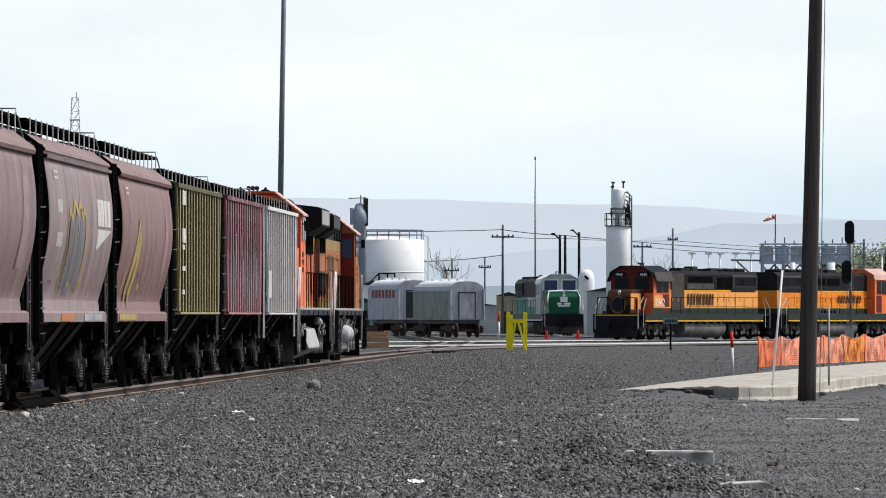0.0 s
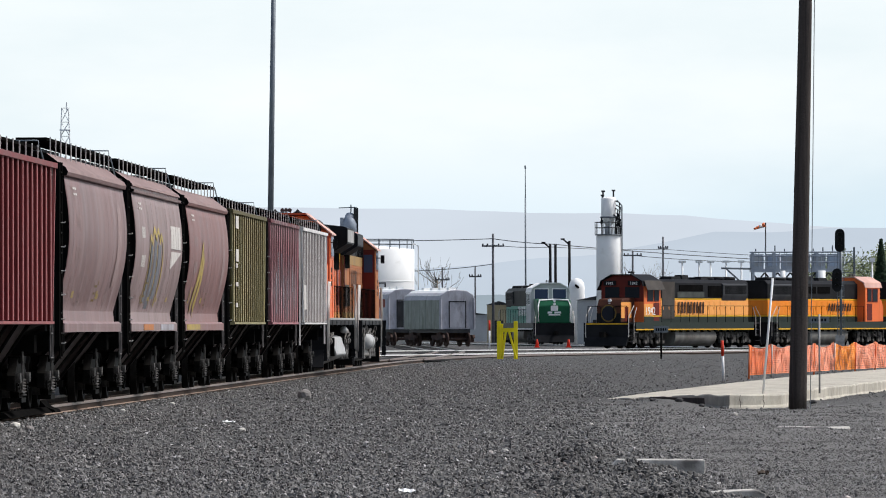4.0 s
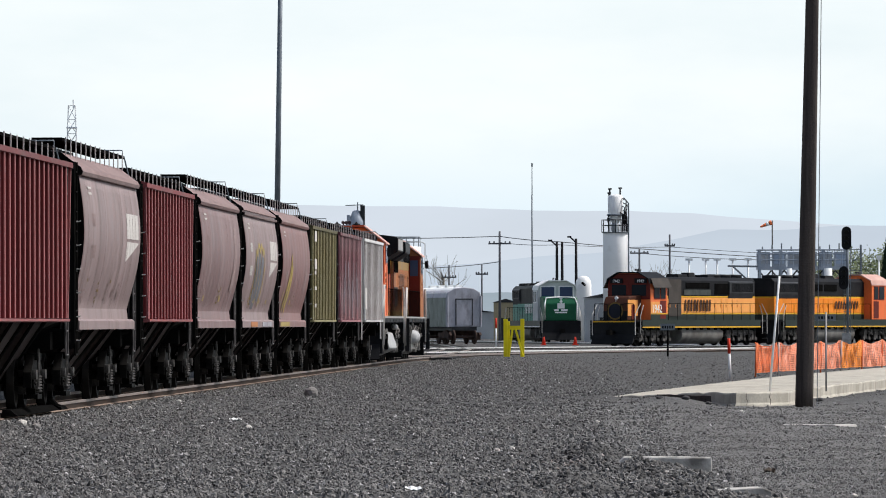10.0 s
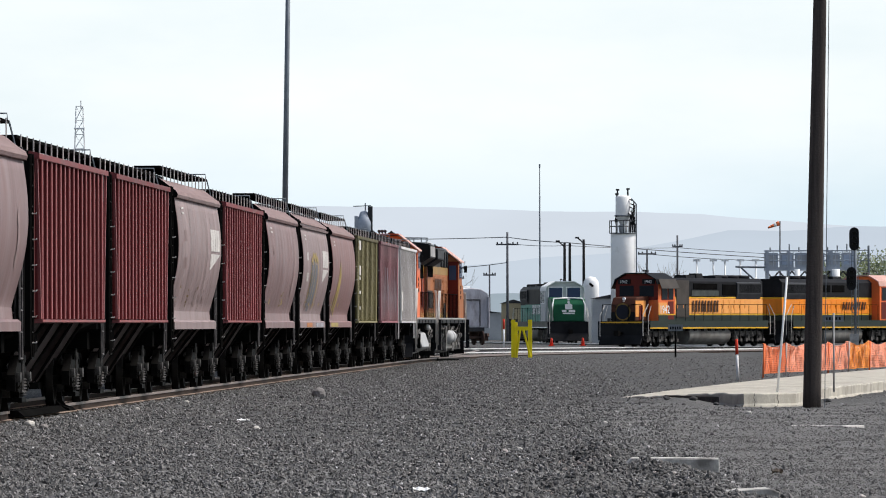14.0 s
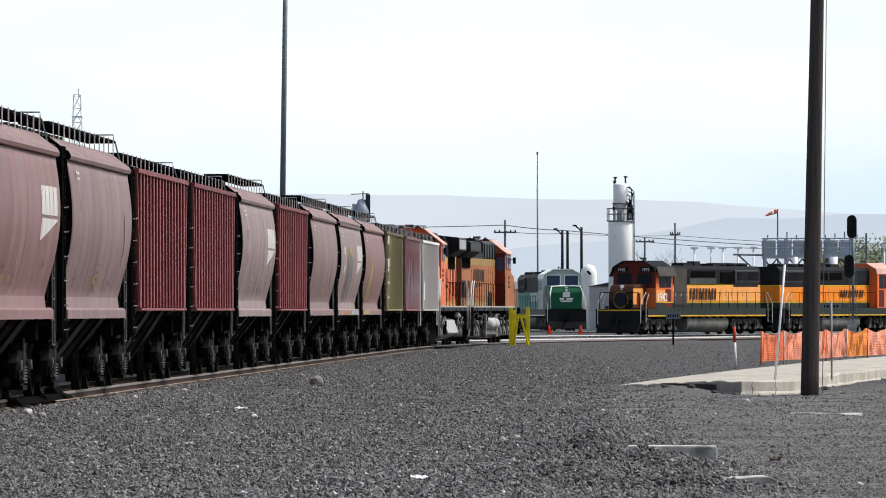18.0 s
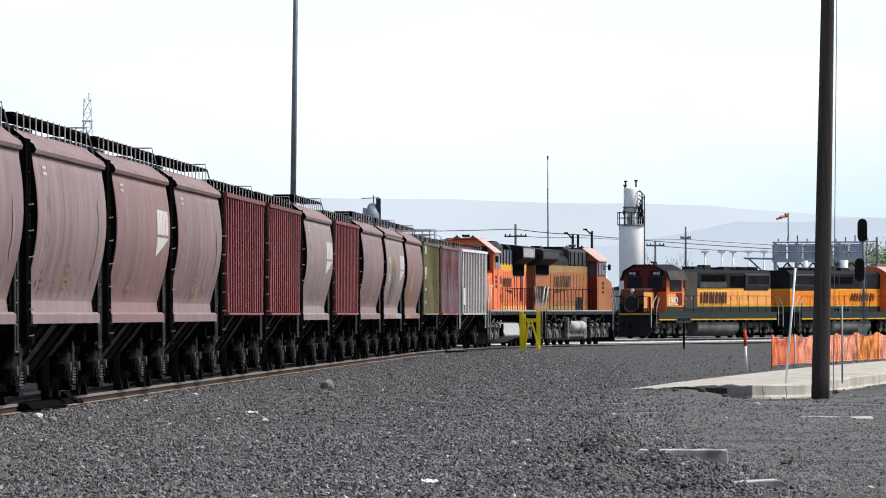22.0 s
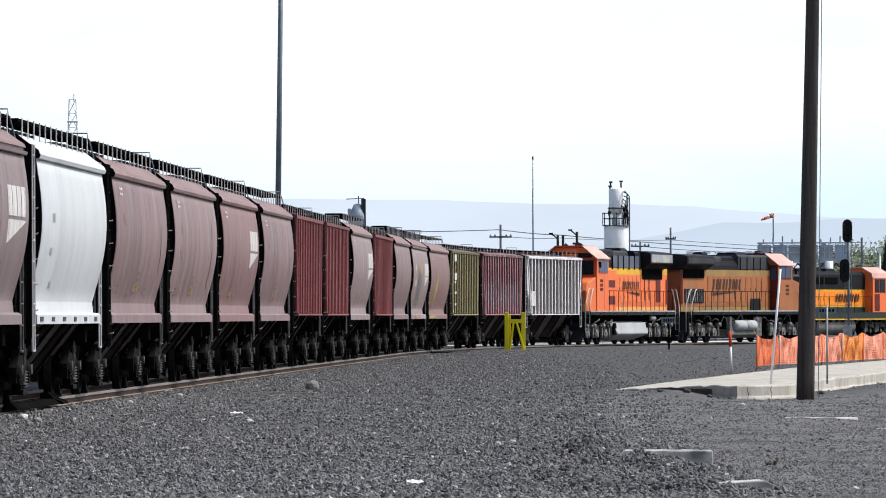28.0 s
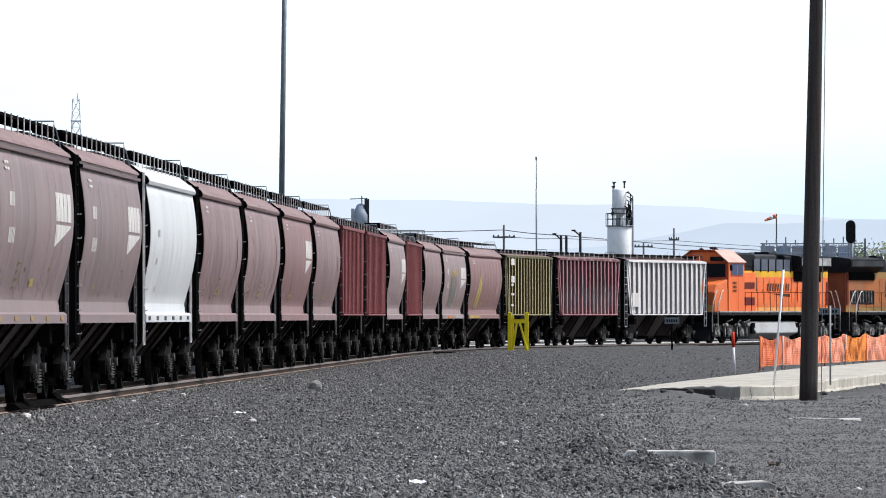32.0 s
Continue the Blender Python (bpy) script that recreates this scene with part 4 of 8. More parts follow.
        prism(bm, [(-0.06, -1.41), (-0.1, -1.53), (-0.088, -1.545), (0.088, -1.545), (0.1, -1.53), (0.06, -1.41)], 1.54, 4.19, axis="z")
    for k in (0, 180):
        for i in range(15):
            shade_webs(part("rib", cached("rib", rib, colour + "_rib"), None, car, at=pose(((i - 7) * 0.9) * (1 if k == 0 else -1), 0, 0, 0, 0, k)), "pale_web_shade" if colour == "pale" else colour)

    def corner(bm):
        v = [bm.verts.new(p) for p in ((-half + 0.66, -1.5, 1.54), (-half + 0.78, -1.5, 1.54), (-half + 0.78, -1.545, 1.54), (-half + 0.66, -1.545, 1.54),
                                       (-half, -1.5, 4.19), (-half + 0.12, -1.5, 4.19), (-half + 0.12, -1.545, 4.19), (-half, -1.545, 4.19))]
        for f in ((3, 2, 1, 0), (4, 5, 6, 7), (0, 1, 5, 4), (1, 2, 6, 5), (2, 3, 7, 6), (3, 0, 4, 7)):
            bm.faces.new([v[i] for i in f])

    def corner_far(bm):
        v = [bm.verts.new(p) for p in ((half - 0.78, -1.5, 1.54), (half - 0.66, -1.5, 1.54), (half - 0.66, -1.545, 1.54), (half - 0.78, -1.545, 1.54),
                                       (half - 0.12, -1.5, 4.19), (half, -1.5, 4.19), (half, -1.545, 4.19), (half - 0.12, -1.545, 4.19))]
        for f in ((3, 2, 1, 0), (4, 5, 6, 7), (0, 1, 5, 4), (1, 2, 6, 5), (2, 3, 7, 6), (3, 0, 4, 7)):
            bm.faces.new([v[i] for i in f])
    for k in (0, 180):
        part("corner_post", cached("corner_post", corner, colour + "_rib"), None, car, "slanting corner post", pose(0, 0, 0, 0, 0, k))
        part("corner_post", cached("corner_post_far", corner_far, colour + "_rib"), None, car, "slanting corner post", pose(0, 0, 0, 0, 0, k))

    def sill(bm):
        prism(bm, [(-1.3, 1.47), (-1.5, 1.47), (-1.57, 1.485), (-1.57, 1.53), (-1.3, 1.53)], -half + 0.7, half - 0.7, axis="x")

    def plate(bm):
        prism(bm, [(-1.38, 4.15), (-1.575, 4.15), (-1.575, 4.24), (-1.4, 4.28)], -half, half, axis="x")
    for k in (0, 180):
        part("side_sill", cached("ribbed_sill", sill, colour + "_rib"), None, car, at=pose(0, 0, 0, 0, 0, k))
        part("top_plate", cached("top_plate", plate, colour), None, car, at=pose(0, 0, 0, 0, 0, k))
    running_gear(car, half, 4.38, posts, tall=False)
    end_gear(car, half, 4.22, "steel_pale" if colour == "pale" else "ladder", L_RIBBED)
    underbody(car, half, 1.5, L_RIBBED)
    for x0, x1, z0, z1, mat_name, nm in extras:
        bm = B()
        box(bm, x0, x1, -1.56, -1.547, z0, z1)
        part(nm, bm, mat_name, car)
    return car


# ---- locomotives ----
def loco_truck(loco, x, material="truck"):
    R = 0.51
    def frame_(bm):
        box(bm, -1.9, 1.9, -0.55, 0.55, 0.55, 0.95)
    truck = part("truck", cached("loco_truck_frame", frame_, material), None, loco, "three-axle locomotive truck, dusty cast steel", pose(x, 0, 0))

    def side(bm):
        prism(bm, [(-2.25, 0.6), (-2.2, 0.9), (-1.6, 0.98), (1.6, 0.98), (2.2, 0.9), (2.25, 0.6), (2.0, 0.56), (1.2, 0.72), (0.5, 0.6), (-0.5, 0.6), (-1.2, 0.72), (-2.0, 0.56)], -0.08, 0.08)
        for k in (-1.75, 0, 1.75):
            box(bm, k - 0.2, k + 0.2, -0.14, 0.14, 0.36, 0.72, (0.03, 0.0))
        for k in (-0.9, 0.9):
            rod(bm, (k, -0.12, 0.62), (k, -0.12, 0.95), 0.11, n=8)
            rod(bm, (k - 0.55, -0.16, 0.85), (k + 0.2, -0.16, 0.62), 0.05, n=6)
    for s in (-1, 1):
        part("side_frame", cached("loco_side_frame", side, material), None, truck, at=pose(0, s * 1.08, 0))
    for dx in (-1.75, 0, 1.75):
        w = part("wheelset", cached("loco_wheelset", wheel_shape(R), "wheel"), None, truck, at=pose(dx, 0, R))
        WHEELS.append((w, R, (dx, 0, R), 1))
    return truck


def handrail(loco, side, x0, x1, deck, material="black", gap=1.3):
    def post(bm):
        rod(bm, (0, 0, deck - 0.15), (0, 0, deck + 1.05), 0.016, n=5)
    n = max(2, int(round((x1 - x0) / gap)))
    for i in range(n + 1):
        part("stanchion", cached("stanchion%.2f" % deck, post, material), None, loco, at=pose(x0 + (x1 - x0) * i / n, side, 0))
    bm = B()
    bar(bm, [(x0, side, deck + 1.05), (x1, side, deck + 1.05)], 0.016)
    part("handrail", bm, material, loco)


def mark_shapes(loco, x0, x1, z0, z1, y, material, label, count=9, lean=0.3):
    """A row of plain slanted strokes in place of the railway's lettering."""
    step = (x1 - x0) / count
    s = 1 if y > 0 else -1
    for i in range(count):
        bm = B()
        a, b = x0 + i * step, x0 + i * step + step * (0.62 if i % 2 else 0.5)

        def at(x, z):
            return x - s * lean * (z - z0) / (z1 - z0) * abs(step), z
        rims = [[at(a, z0), at(b, z0), at(b, z1), at(a, z1)]]
        for q in rims:
            bm.faces.new([bm.verts.new((px_, y + s * 0.006, pz)) for px_, pz in q])
        part("letter", bm, material, loco, label)


def locomotive(name, label, c, group=""):
    """c: colours and shape. The cab end is +x; z from rail top."""
    L = L_LOCO
    h = L / 2
    e = h - 0.75
    d = c["deck"]
    loco = thing(name, pose(0, 0, 0), label, "locomotive", group)
    bm = B()
    box(bm, -e, e, -1.5, 1.5, d - 0.12, d)
    box(bm, -e + 0.3, e - 0.3, -0.9, 0.9, 1.05, d - 0.1)
    part("frame", bm, "loco_black", loco, "black frame and deck")
    for s in (-1, 1):
        y = s * 1.5
        bm = B()
        box(bm, -e + 1.0, e - 1.0, y - 0.02, y + 0.02, d - 0.42, d + 0.02)
        part("skirt", bm, c["skirt"], loco)
        bm = B()
        box(bm, -e + 1.0, e - 1.0, y - 0.028, y + 0.028, *c["line"])
        part("sill_stripe", bm, c["line_mat"], loco)
    # fuel tank
    bm = B()
    if c.get("round_tank"):
        for y in (-0.75, 0.75):
            rod(bm, (-3.4, y, 0.72), (2.6, y, 0.72), 0.6, n=20)
        box(bm, -3.2, 2.4, -0.75, 0.75, 0.2, 1.3)
    else:                     # a wedge: its upper sides lean in, its ends draw in below
        rows = []
        for hw, z, x0, x1 in ((0.7, 0.24, -2.3, 1.7), (1.35, 0.5, -3.3, 2.2), (1.5, 0.56, -3.5, 2.4), (1.32, 1.16, -3.8, 2.7), (1.1, 1.22, -3.7, 2.6)):
            rows.append([bm.verts.new(p) for p in ((x0, -hw, z), (x1, -hw, z), (x1, hw, z), (x0, hw, z))])
        for a_, b_ in zip(rows, rows[1:]):
            for k in range(4):
                bm.faces.new((a_[k], a_[(k + 1) % 4], b_[(k + 1) % 4], b_[k]))
        bm.faces.new(rows[0][::-1])
        bm.faces.new(rows[-1])
    bevel(part("fuel_tank", bm, c["tank"], loco, "dusty fuel tank slung under the frame"), 0.05)
    for s in (-1, 1):
        for x0, x1, dz, rr in ((3.0, 3.8, 1.4, 0.12), (-0.6, 0.9, 1.42, 0.11)):
            bm = B()
            rod(bm, (x0, s * 1.36, dz), (x1, s * 1.36, dz), rr, n=14)
            for x in (x0 + 0.05, x1 - 0.05):
                rod(bm, (x - 0.03, s * 1.36, dz), (x + 0.03, s * 1.36, dz), rr * 1.06, n=14)
            part("air_reservoir", bm, c["tank"], loco)
        bm = B()
        for i in range(14):
            x = -6.6 + i * 1.02
            rod(bm, (x, s * 1.25, 1.18), (x + 0.7, s * 1.3, 1.2 + 0.1 * (i % 3)), 0.035, n=5)
            box(bm, x, x + 0.3, s * 1.25 - 0.08, s * 1.25 + 0.08, 1.0, 1.2)
        part("pipework", bm, "truck", loco)
    loco_truck(loco, -h + 4.0, c.get("truck", "truck"))
    loco_truck(loco, h - 4.0, c.get("truck", "truck"))
    # long hood, in colour bands
    x0, x1 = -h + 1.3, c["cab"][0]
    w = c["hood_w"]
    for i, (z0, z1, mat_name, nm) in enumerate(c["bands"]):
        bm = B()
        top = i == len(c["bands"]) - 1
        ww = w
        if top:
            prism(bm, [(-ww, z0), (-ww, z1 - 0.22), (-ww + 0.22, z1), (ww - 0.22, z1), (ww, z1 - 0.22), (ww, z0)], x0, x1, axis="x")
        else:
            box(bm, x0, x1, -ww, ww, z0, z1)
        bevel(part(nm, bm, mat_name, loco), 0.03)
    hood_top = c["bands"][-1][1]
    # hood doors with latches
    def door(bm):
        z0, z1 = c["doors"]
        box(bm, -0.36, 0.36, -w - 0.014, -w + 0.02, z0, z1)
        box(bm, 0.26, 0.31, -w - 0.05, -w, (z0 + z1) / 2 - 0.1, (z0 + z1) / 2 + 0.1)
    n = int((x1 - x0 - 3.2) / 0.82)
    for i in range(n):
        for k in (0, 180):
            part("hood_door", cached(name + c["doors_mat"] + "door%.2f" % w, door, c["doors_mat"]), None, loco, at=pose(x0 + 3.0 + i * 0.82, 0, 0, 0, 0, k))
    # radiator end
    rz0, rz1, ry, rx0, rx1 = c["radiator"]
    bm = B()
    prism(bm, [(-w - 0.0, rz0 - 0.35), (-ry, rz0), (-ry, rz1), (-ry + 0.15, rz1 + 0.08), (ry - 0.15, rz1 + 0.08), (ry, rz1), (ry, rz0), (w, rz0 - 0.35)], x0 + rx0, x0 + rx1, axis="x")
    bevel(part("radiator", bm, c["radiator_mat"], loco, "radiator housing that flares over the hood"), 0.03)
    for s in (-1, 1):
        bm = B()
        k = int((rx1 - rx0 - 0.3) / 0.16)
        for i in range(k):
            x = x0 + rx0 + 0.15 + i * 0.16
            box(bm, x, x + 0.1, s * ry - 0.025, s * ry + 0.025, rz0 + 0.08, rz1 - 0.08)
        part("radiator_grille", bm, c.get("grille_mat", "hood_grey"), loco)
    # roof gear
    def fan(bm):
        lathe(bm, [(0.68, 0), (0.68, 0.14), (0.6, 0.2), (0.15, 0.22)], 20)
    for x in c["fans"]:
        part("roof_fan", cached("roof_fan", fan, "loco_black"), None, loco, at=pose(x, 0, hood_top - 0.01))
    bm = B()
    box(bm, c["stack"] - 0.5, c["stack"] + 0.5, -0.3, 0.3, hood_top - 0.02, hood_top + 0.3, (0.08, 0.05))
    part("exhaust_outlet", bm, "loco_black", loco)
    for x, a, b_, zz in ((c["stack"] + 1.6, 0.7, 0.45, 0.2), (c["stack"] - 2.2, 0.5, 0.6, 0.16)):
        bm = B()
        box(bm, x - a, x + a, -b_, b_, hood_top - 0.02, hood_top + zz, (0.06, 0.06))
        part("roof_hatch", bm, "loco_black", loco)
    # cab
    a, b = c["cab"]
    ct = c["cab_top"]
    bm = B()
    prism(bm, [(-1.5, d), (-1.5, ct - 0.75), (-1.42, ct - 0.45), (-0.7, ct - 0.08), (0.7, ct - 0.08), (1.42, ct - 0.45), (1.5, ct - 0.75), (1.5, d)], a, b, axis="x")
    bevel(part("cab", bm, c["cab_mat"], loco, "driver's cab"), 0.04)
    bm = B()
    prism(bm, [(-1.54, ct - 0.74), (-1.45, ct - 0.4), (-0.72, ct), (0.72, ct), (1.45, ct - 0.4), (1.54, ct - 0.74), (1.5, ct - 0.74), (1.4, ct - 0.44), (0.7, ct - 0.06), (-0.7, ct - 0.06), (-1.4, ct - 0.44), (-1.5, ct - 0.74)], a - 0.1, b + 0.22, axis="x")
    part("cab_roof", bm, c["roof_mat"], loco, "cab roof")
    for s in (-1, 1):
        for k, (wx0, wx1) in enumerate(((a + 0.35, a + 0.95), (a + 1.15, a + 1.9))):
            bm = B()
            box(bm, wx0, wx1, s * 1.5 - 0.03, s * 1.5 + 0.03, ct - 1.65, ct - 0.85)
            part("side_window", bm, "glass", loco)
            bm = B()
            box(bm, wx0 - 0.06, wx1 + 0.06, s * 1.5 - 0.02, s * 1.5 + 0.02, ct - 1.71, ct - 0.79)
            part("window_frame", bm, c.get("frame_mat", "loco_black"), loco)
        bm = B()
        box(bm, b - 0.05, b + 0.035, s * 0.2 if s > 0 else -1.2, 1.2 if s > 0 else -0.2, ct - c.get("wind", (0.8, 1.5))[1], ct - c.get("wind", (0.8, 1.5))[0])
        part("windscreen", bm, c.get("glass", "glass"), loco)
        bm = B()
        box(bm, b - 0.05, b + 0.02, s * 0.12 if s > 0 else -1.28, 1.28 if s > 0 else -0.12, ct - c.get("wind", (0.8, 1.5))[1] - 0.08, ct - c.get("wind", (0.8, 1.5))[0] + 0.08)
        part("windscreen_frame", bm, c.get("frame_mat", "loco_black"), loco)
        # upper front panel in a darker colour that holds its shade
        if c.get("front_mat") and s > 0:
            bm = B()
            prism(bm, [(-1.48, ct - 1.72), (-1.48, ct - 0.72), (-1.4, ct - 0.46), (-0.7, ct - 0.1), (0.7, ct - 0.1), (1.4, ct - 0.46), (1.48, ct - 0.72), (1.48, ct - 1.72)], b - 0.04, b + 0.012, axis="x")
            part("cab_front", bm, c["front_mat"], loco, "dark upper cab front")
        if c.get("awning"):
            bm = B()
            v = [[bm.verts.new((x_, s * y_, z_ + dz)) for x_, y_, z_ in ((a - 0.05, 1.5, ct - 0.42), (a + 2.35, 1.5, ct - 0.42), (a + 2.45, 1.78, ct - 1.0), (a - 0.1, 1.78, ct - 1.0))] for dz in (0.03, 0.0)]
            bm.faces.new(v[0])
            bm.faces.new(v[1][::-1])
            for k in range(4):
                bm.faces.new((v[0][k], v[0][(k + 1) % 4], v[1][(k + 1) % 4], v[1][k]))
            part("awning", bm, "tank_brown", loco, "grey sun awning over the cab window")
        if c.get("door_mat"):
            bm = B()
            box(bm, a + 0.25, a + 1.05, s * 1.5 - 0.015, s * 1.5 + 0.015, d + 0.1, ct - 1.8)
            part("cab_door", bm, c["door_mat"], loco)
    # nose
    nw, nz, nx = c["nose"]
    bm = B()
    prism(bm, [(b - 0.02, d), (nx, d), (nx, nz - 0.55), (nx - 0.3, nz - 0.1), (b - 0.02, nz)], -nw, nw)
    bevel(part("nose", bm, c["nose_mat"], loco, "short nose ahead of the cab"), 0.08, 3)
    for k in (-0.13, 0.13):
        bm = B()
        rod(bm, (c["lamp"][0] - 0.06, 0, c["lamp"][1] + k), (c["lamp"][0] + 0.04, 0, c["lamp"][1] + k), 0.11, n=12)
        part("headlight", bm, "white", loco, "twin headlight lens")
    # number boards
    for s in (-1, 1) if not c.get("no_boards") else ():
        bm = B()
        box(bm, b - 0.05, b + 0.12, s * 0.85 - 0.42, s * 0.85 + 0.42, ct - 0.7, ct - 0.4)
        part("number_board", bm, "loco_black", loco)
    # horn
    bm = B()
    for k in (-0.1, 0.1):
        rod(bm, (a + 1.0, k, ct - 0.02), (a + 1.0, k, ct + 0.14), 0.03, n=6)
        rod(bm, (a + 0.9, k, ct + 0.14), (a + 1.3, k, ct + 0.14), 0.03, 0.07, n=8)
    part("horn", bm, "hood_grey", loco)
    # ends: pilots, steps, couplers
    for s in (-1, 1):
        bm = B()
        box(bm, s * (e - 0.05) - 0.06, s * (e - 0.05) + 0.06, -1.5, 1.5, 0.75, d)
        prism(bm, [(s * e, 0.75), (s * (e + 0.32), 0.18), (s * (e + 0.25), 0.14), (s * (e - 0.1), 0.7)], -1.45, 1.45)
        part("pilot", bm, "loco_black", loco, "black pilot plate and plough")
        for t in (-1, 1):
            bm = B()
            for i in range(4):
                box(bm, min(s * (e - 0.7), s * e), max(s * (e - 0.7), s * e), t * 1.5 - 0.14, t * 1.5, 0.42 + 0.36 * i, 0.46 + 0.36 * i)
            box(bm, s * e - 0.02, s * e + 0.02, t * 1.5 - 0.14, t * 1.5, 0.42, d)
            st = part("step_well", bm, "loco_black", loco)
            bm = B()
            bar(bm, [(s * (e + 0.02), t * 1.5, 0.7), (s * (e + 0.02), t * 1.5, d + 0.35), (s * (e - 0.75), t * 1.5, d + 1.05)], 0.026, 6)
            bar(bm, [(s * (e - 0.7), t * 1.52, 0.75), (s * (e - 0.7), t * 1.52, d + 0.3), (s * (e - 1.1), t * 1.52, d + 0.95)], 0.026, 6)
            part("grab_rail", bm, "letter_white", loco)
        bm = B()
        rod(bm, (s * e, 0, 0.86), (s * (h - 0.15), 0, 0.86), 0.1, n=8)
        box(bm, s * (h - 0.1) - 0.14, s * (h - 0.1) + 0.14, -0.16, 0.16, 0.7, 1.02)
        part("coupler", bm, "wheel", loco)
    for s in (-1.46, 1.46):
        handrail(loco, s, -e + 1.1, a - 0.2, d, c.get("rail_mat", "black"))
    # lettering along the hood
    for px0, px1, pz0, pz1, pm in c.get("panels", ()):
        for s in (-1, 1):
            y = s * (w + 0.035)
            bm = B()
            box(bm, px0, px1, min(y, s * w), max(y, s * w), pz0, pz1)
            part("side_panel", bm, pm, loco)
    # brake rigging and hangers along the trucks
    for x in (-h + 4.0, h - 4.0):
        for s in (-1, 1):
            for k in range(6):
                bm = B()
                xx = x - 2.1 + k * 0.84
                rod(bm, (xx, s * 1.22, 0.35), (xx + 0.12, s * 1.22, 1.2), 0.05, n=6)
                box(bm, xx - 0.12, xx + 0.16, s * 1.22 - 0.07, s * 1.22 + 0.07, 0.3, 0.5)
                part("brake_hanger", bm, c.get("truck", "truck"), loco)
    lx0, lx1, lz0, lz1 = c["letters"]
    for s in (-1, 1):
        mark_shapes(loco, *((lx0, lx1) if s < 0 else (lx1, lx0)), lz0, lz1, s * (w + 0.056), c.get("letter_mat", "letter_dark"), "dark railway lettering", lean=c.get("lean", 0.1))
    return loco


def road_locomotive(name, label, c, group=""):
    """A modern wide-cab freight locomotive. The cab end is +x; z from rail top; c holds its colours and the places of its hood parts."""
    h = L_LOCO / 2
    e = h - 0.75
    d = 1.68
    body, w = c["body"], 1.0
    loco = thing(name, pose(0, 0, 0), label, "locomotive", group)

    def block(nm, x0, x1, y0, y1, z0, z1, material, text="", taper=None, soft=0.0):
        bm = B()
        box(bm, x0, x1, y0, y1, z0, z1, taper)
        ob = part(nm, bm, material, loco, text)
        return bevel(ob, soft) if soft else ob

    def both(nm, x0, x1, y, depth, z0, z1, material, text="", soft=0.0):
        for s in (-1, 1):
            a, b = sorted((s * y, s * (y + depth)))
            block(nm, x0, x1, a, b, z0, z1, material, text, None, soft)

    # frame and sill
    block("frame", -e, e, -1.46, 1.46, d - 0.14, d, "loco_black", "black frame and deck")
    block("centre_frame", -e + 0.3, e - 0.3, -0.85, 0.85, 1.0, d - 0.1, "black")
    for s in (-1, 1):
        bm = B()
        box(bm, -e + 1.0, e - 1.0, s * 1.5 - 0.03, s * 1.5 + 0.03, d - 0.16, d + 0.06)
        sill = part("side_sill", bm, "loco_black", loco, "black side sill")
        bm = B()
        box(bm, -e + 1.0, e - 1.0, s * 1.5 - 0.036, s * 1.5 + 0.036, d + 0.0, d + 0.066)
        part("sill_stripe", bm, c["sill"], sill, "thin dusty stripe along the sill")
        for i in range(6):
            bm = B()
            xx = -e + 2.6 + i * 2.7
            box(bm, xx, xx + 0.14, s * 1.53 - 0.02, s * 1.53 + 0.02, d - 0.2, d - 0.02)
            part("rail_bracket", bm, "loco_black", sill)
    # long hood
    x0, x1 = -h + 1.3, c["cab"][0]
    block("lower_band", x0, x1, -w, w, d, 1.96, c["low_band"], "faded yellow band along the foot of the hood")
    block("hood", x0, x1, -w + 0.002, w - 0.002, 1.96, 3.64, body, "long hood", None, 0.02)
    block("upper_band", x0 + 0.002, x1, -w - 0.003, w + 0.003, 3.64, 3.97, c["up_band"], "yellow band along the top of the hood")
    bm = B()
    prism(bm, [(-w, 3.97), (-w, 4.2), (-w + 0.1, 4.42), (-w + 0.34, 4.55), (w - 0.34, 4.55), (w - 0.1, 4.42), (w, 4.2), (w, 3.97)], x0, x1, axis="x")
    part("hood_top", bm, "loco_black", loco, "black rounded hood roof")
    block("hood_end", x0 - 0.03, x0, -w + 0.05, w - 0.05, d, 3.9, c["end"], "end sheet of the long hood")

    def door(bm):
        box(bm, -0.37, 0.37, -w - 0.016, -w + 0.02, 2.2, 3.56)
        box(bm, 0.28, 0.31, -w - 0.045, -w, 2.8, 2.98)
        for z in (2.4, 3.3):
            box(bm, -0.36, -0.3, -w - 0.03, -w, z, z + 0.1)
    for i in range(11):
        for k in (0, 180):
            part("hood_door", cached(name + body + "panel_door", door, body), None, loco, at=pose((x0 + 4.4 + i * 0.84) * (1 if k == 0 else 1), 0, 0, 0, 0, k) if k == 0 else pose(x0 + 4.4 + i * 0.84, 0, 0, 0, 0, 180))
    # radiator wings
    for ra, rb, zb, zt, out in c["wings"]:
        bm = B()
        prism(bm, [(-w, zb - 0.32), (-out, zb), (-out, zt - 0.06), (-out + 0.12, zt), (-0.5, zt + 0.1), (0.5, zt + 0.1), (out - 0.12, zt), (out, zt - 0.06), (out, zb), (w, zb - 0.32)], ra, rb, axis="x")
        wing = part("radiator", bm, "loco_black", loco, "black radiator housing that flares over the hood")
        for s in (-1, 1):
            bm = B()
            box(bm, ra + 0.15, rb - 0.15, s * out - 0.012, s * out + 0.012, zb + 0.05, zt - 0.1)
            gr = part("radiator_grille", bm, c.get("grille", "hood_grey"), wing, "grey radiator screen")
    for ra, rb, za, zb in c["recess"]:
        both("air_intake", ra, rb, w, 0.05, za, zb, "black", "dark air intake under the radiator")
    # roof gear
    for nm, ra, rb, hw, za, zb, mt in c["roof"]:
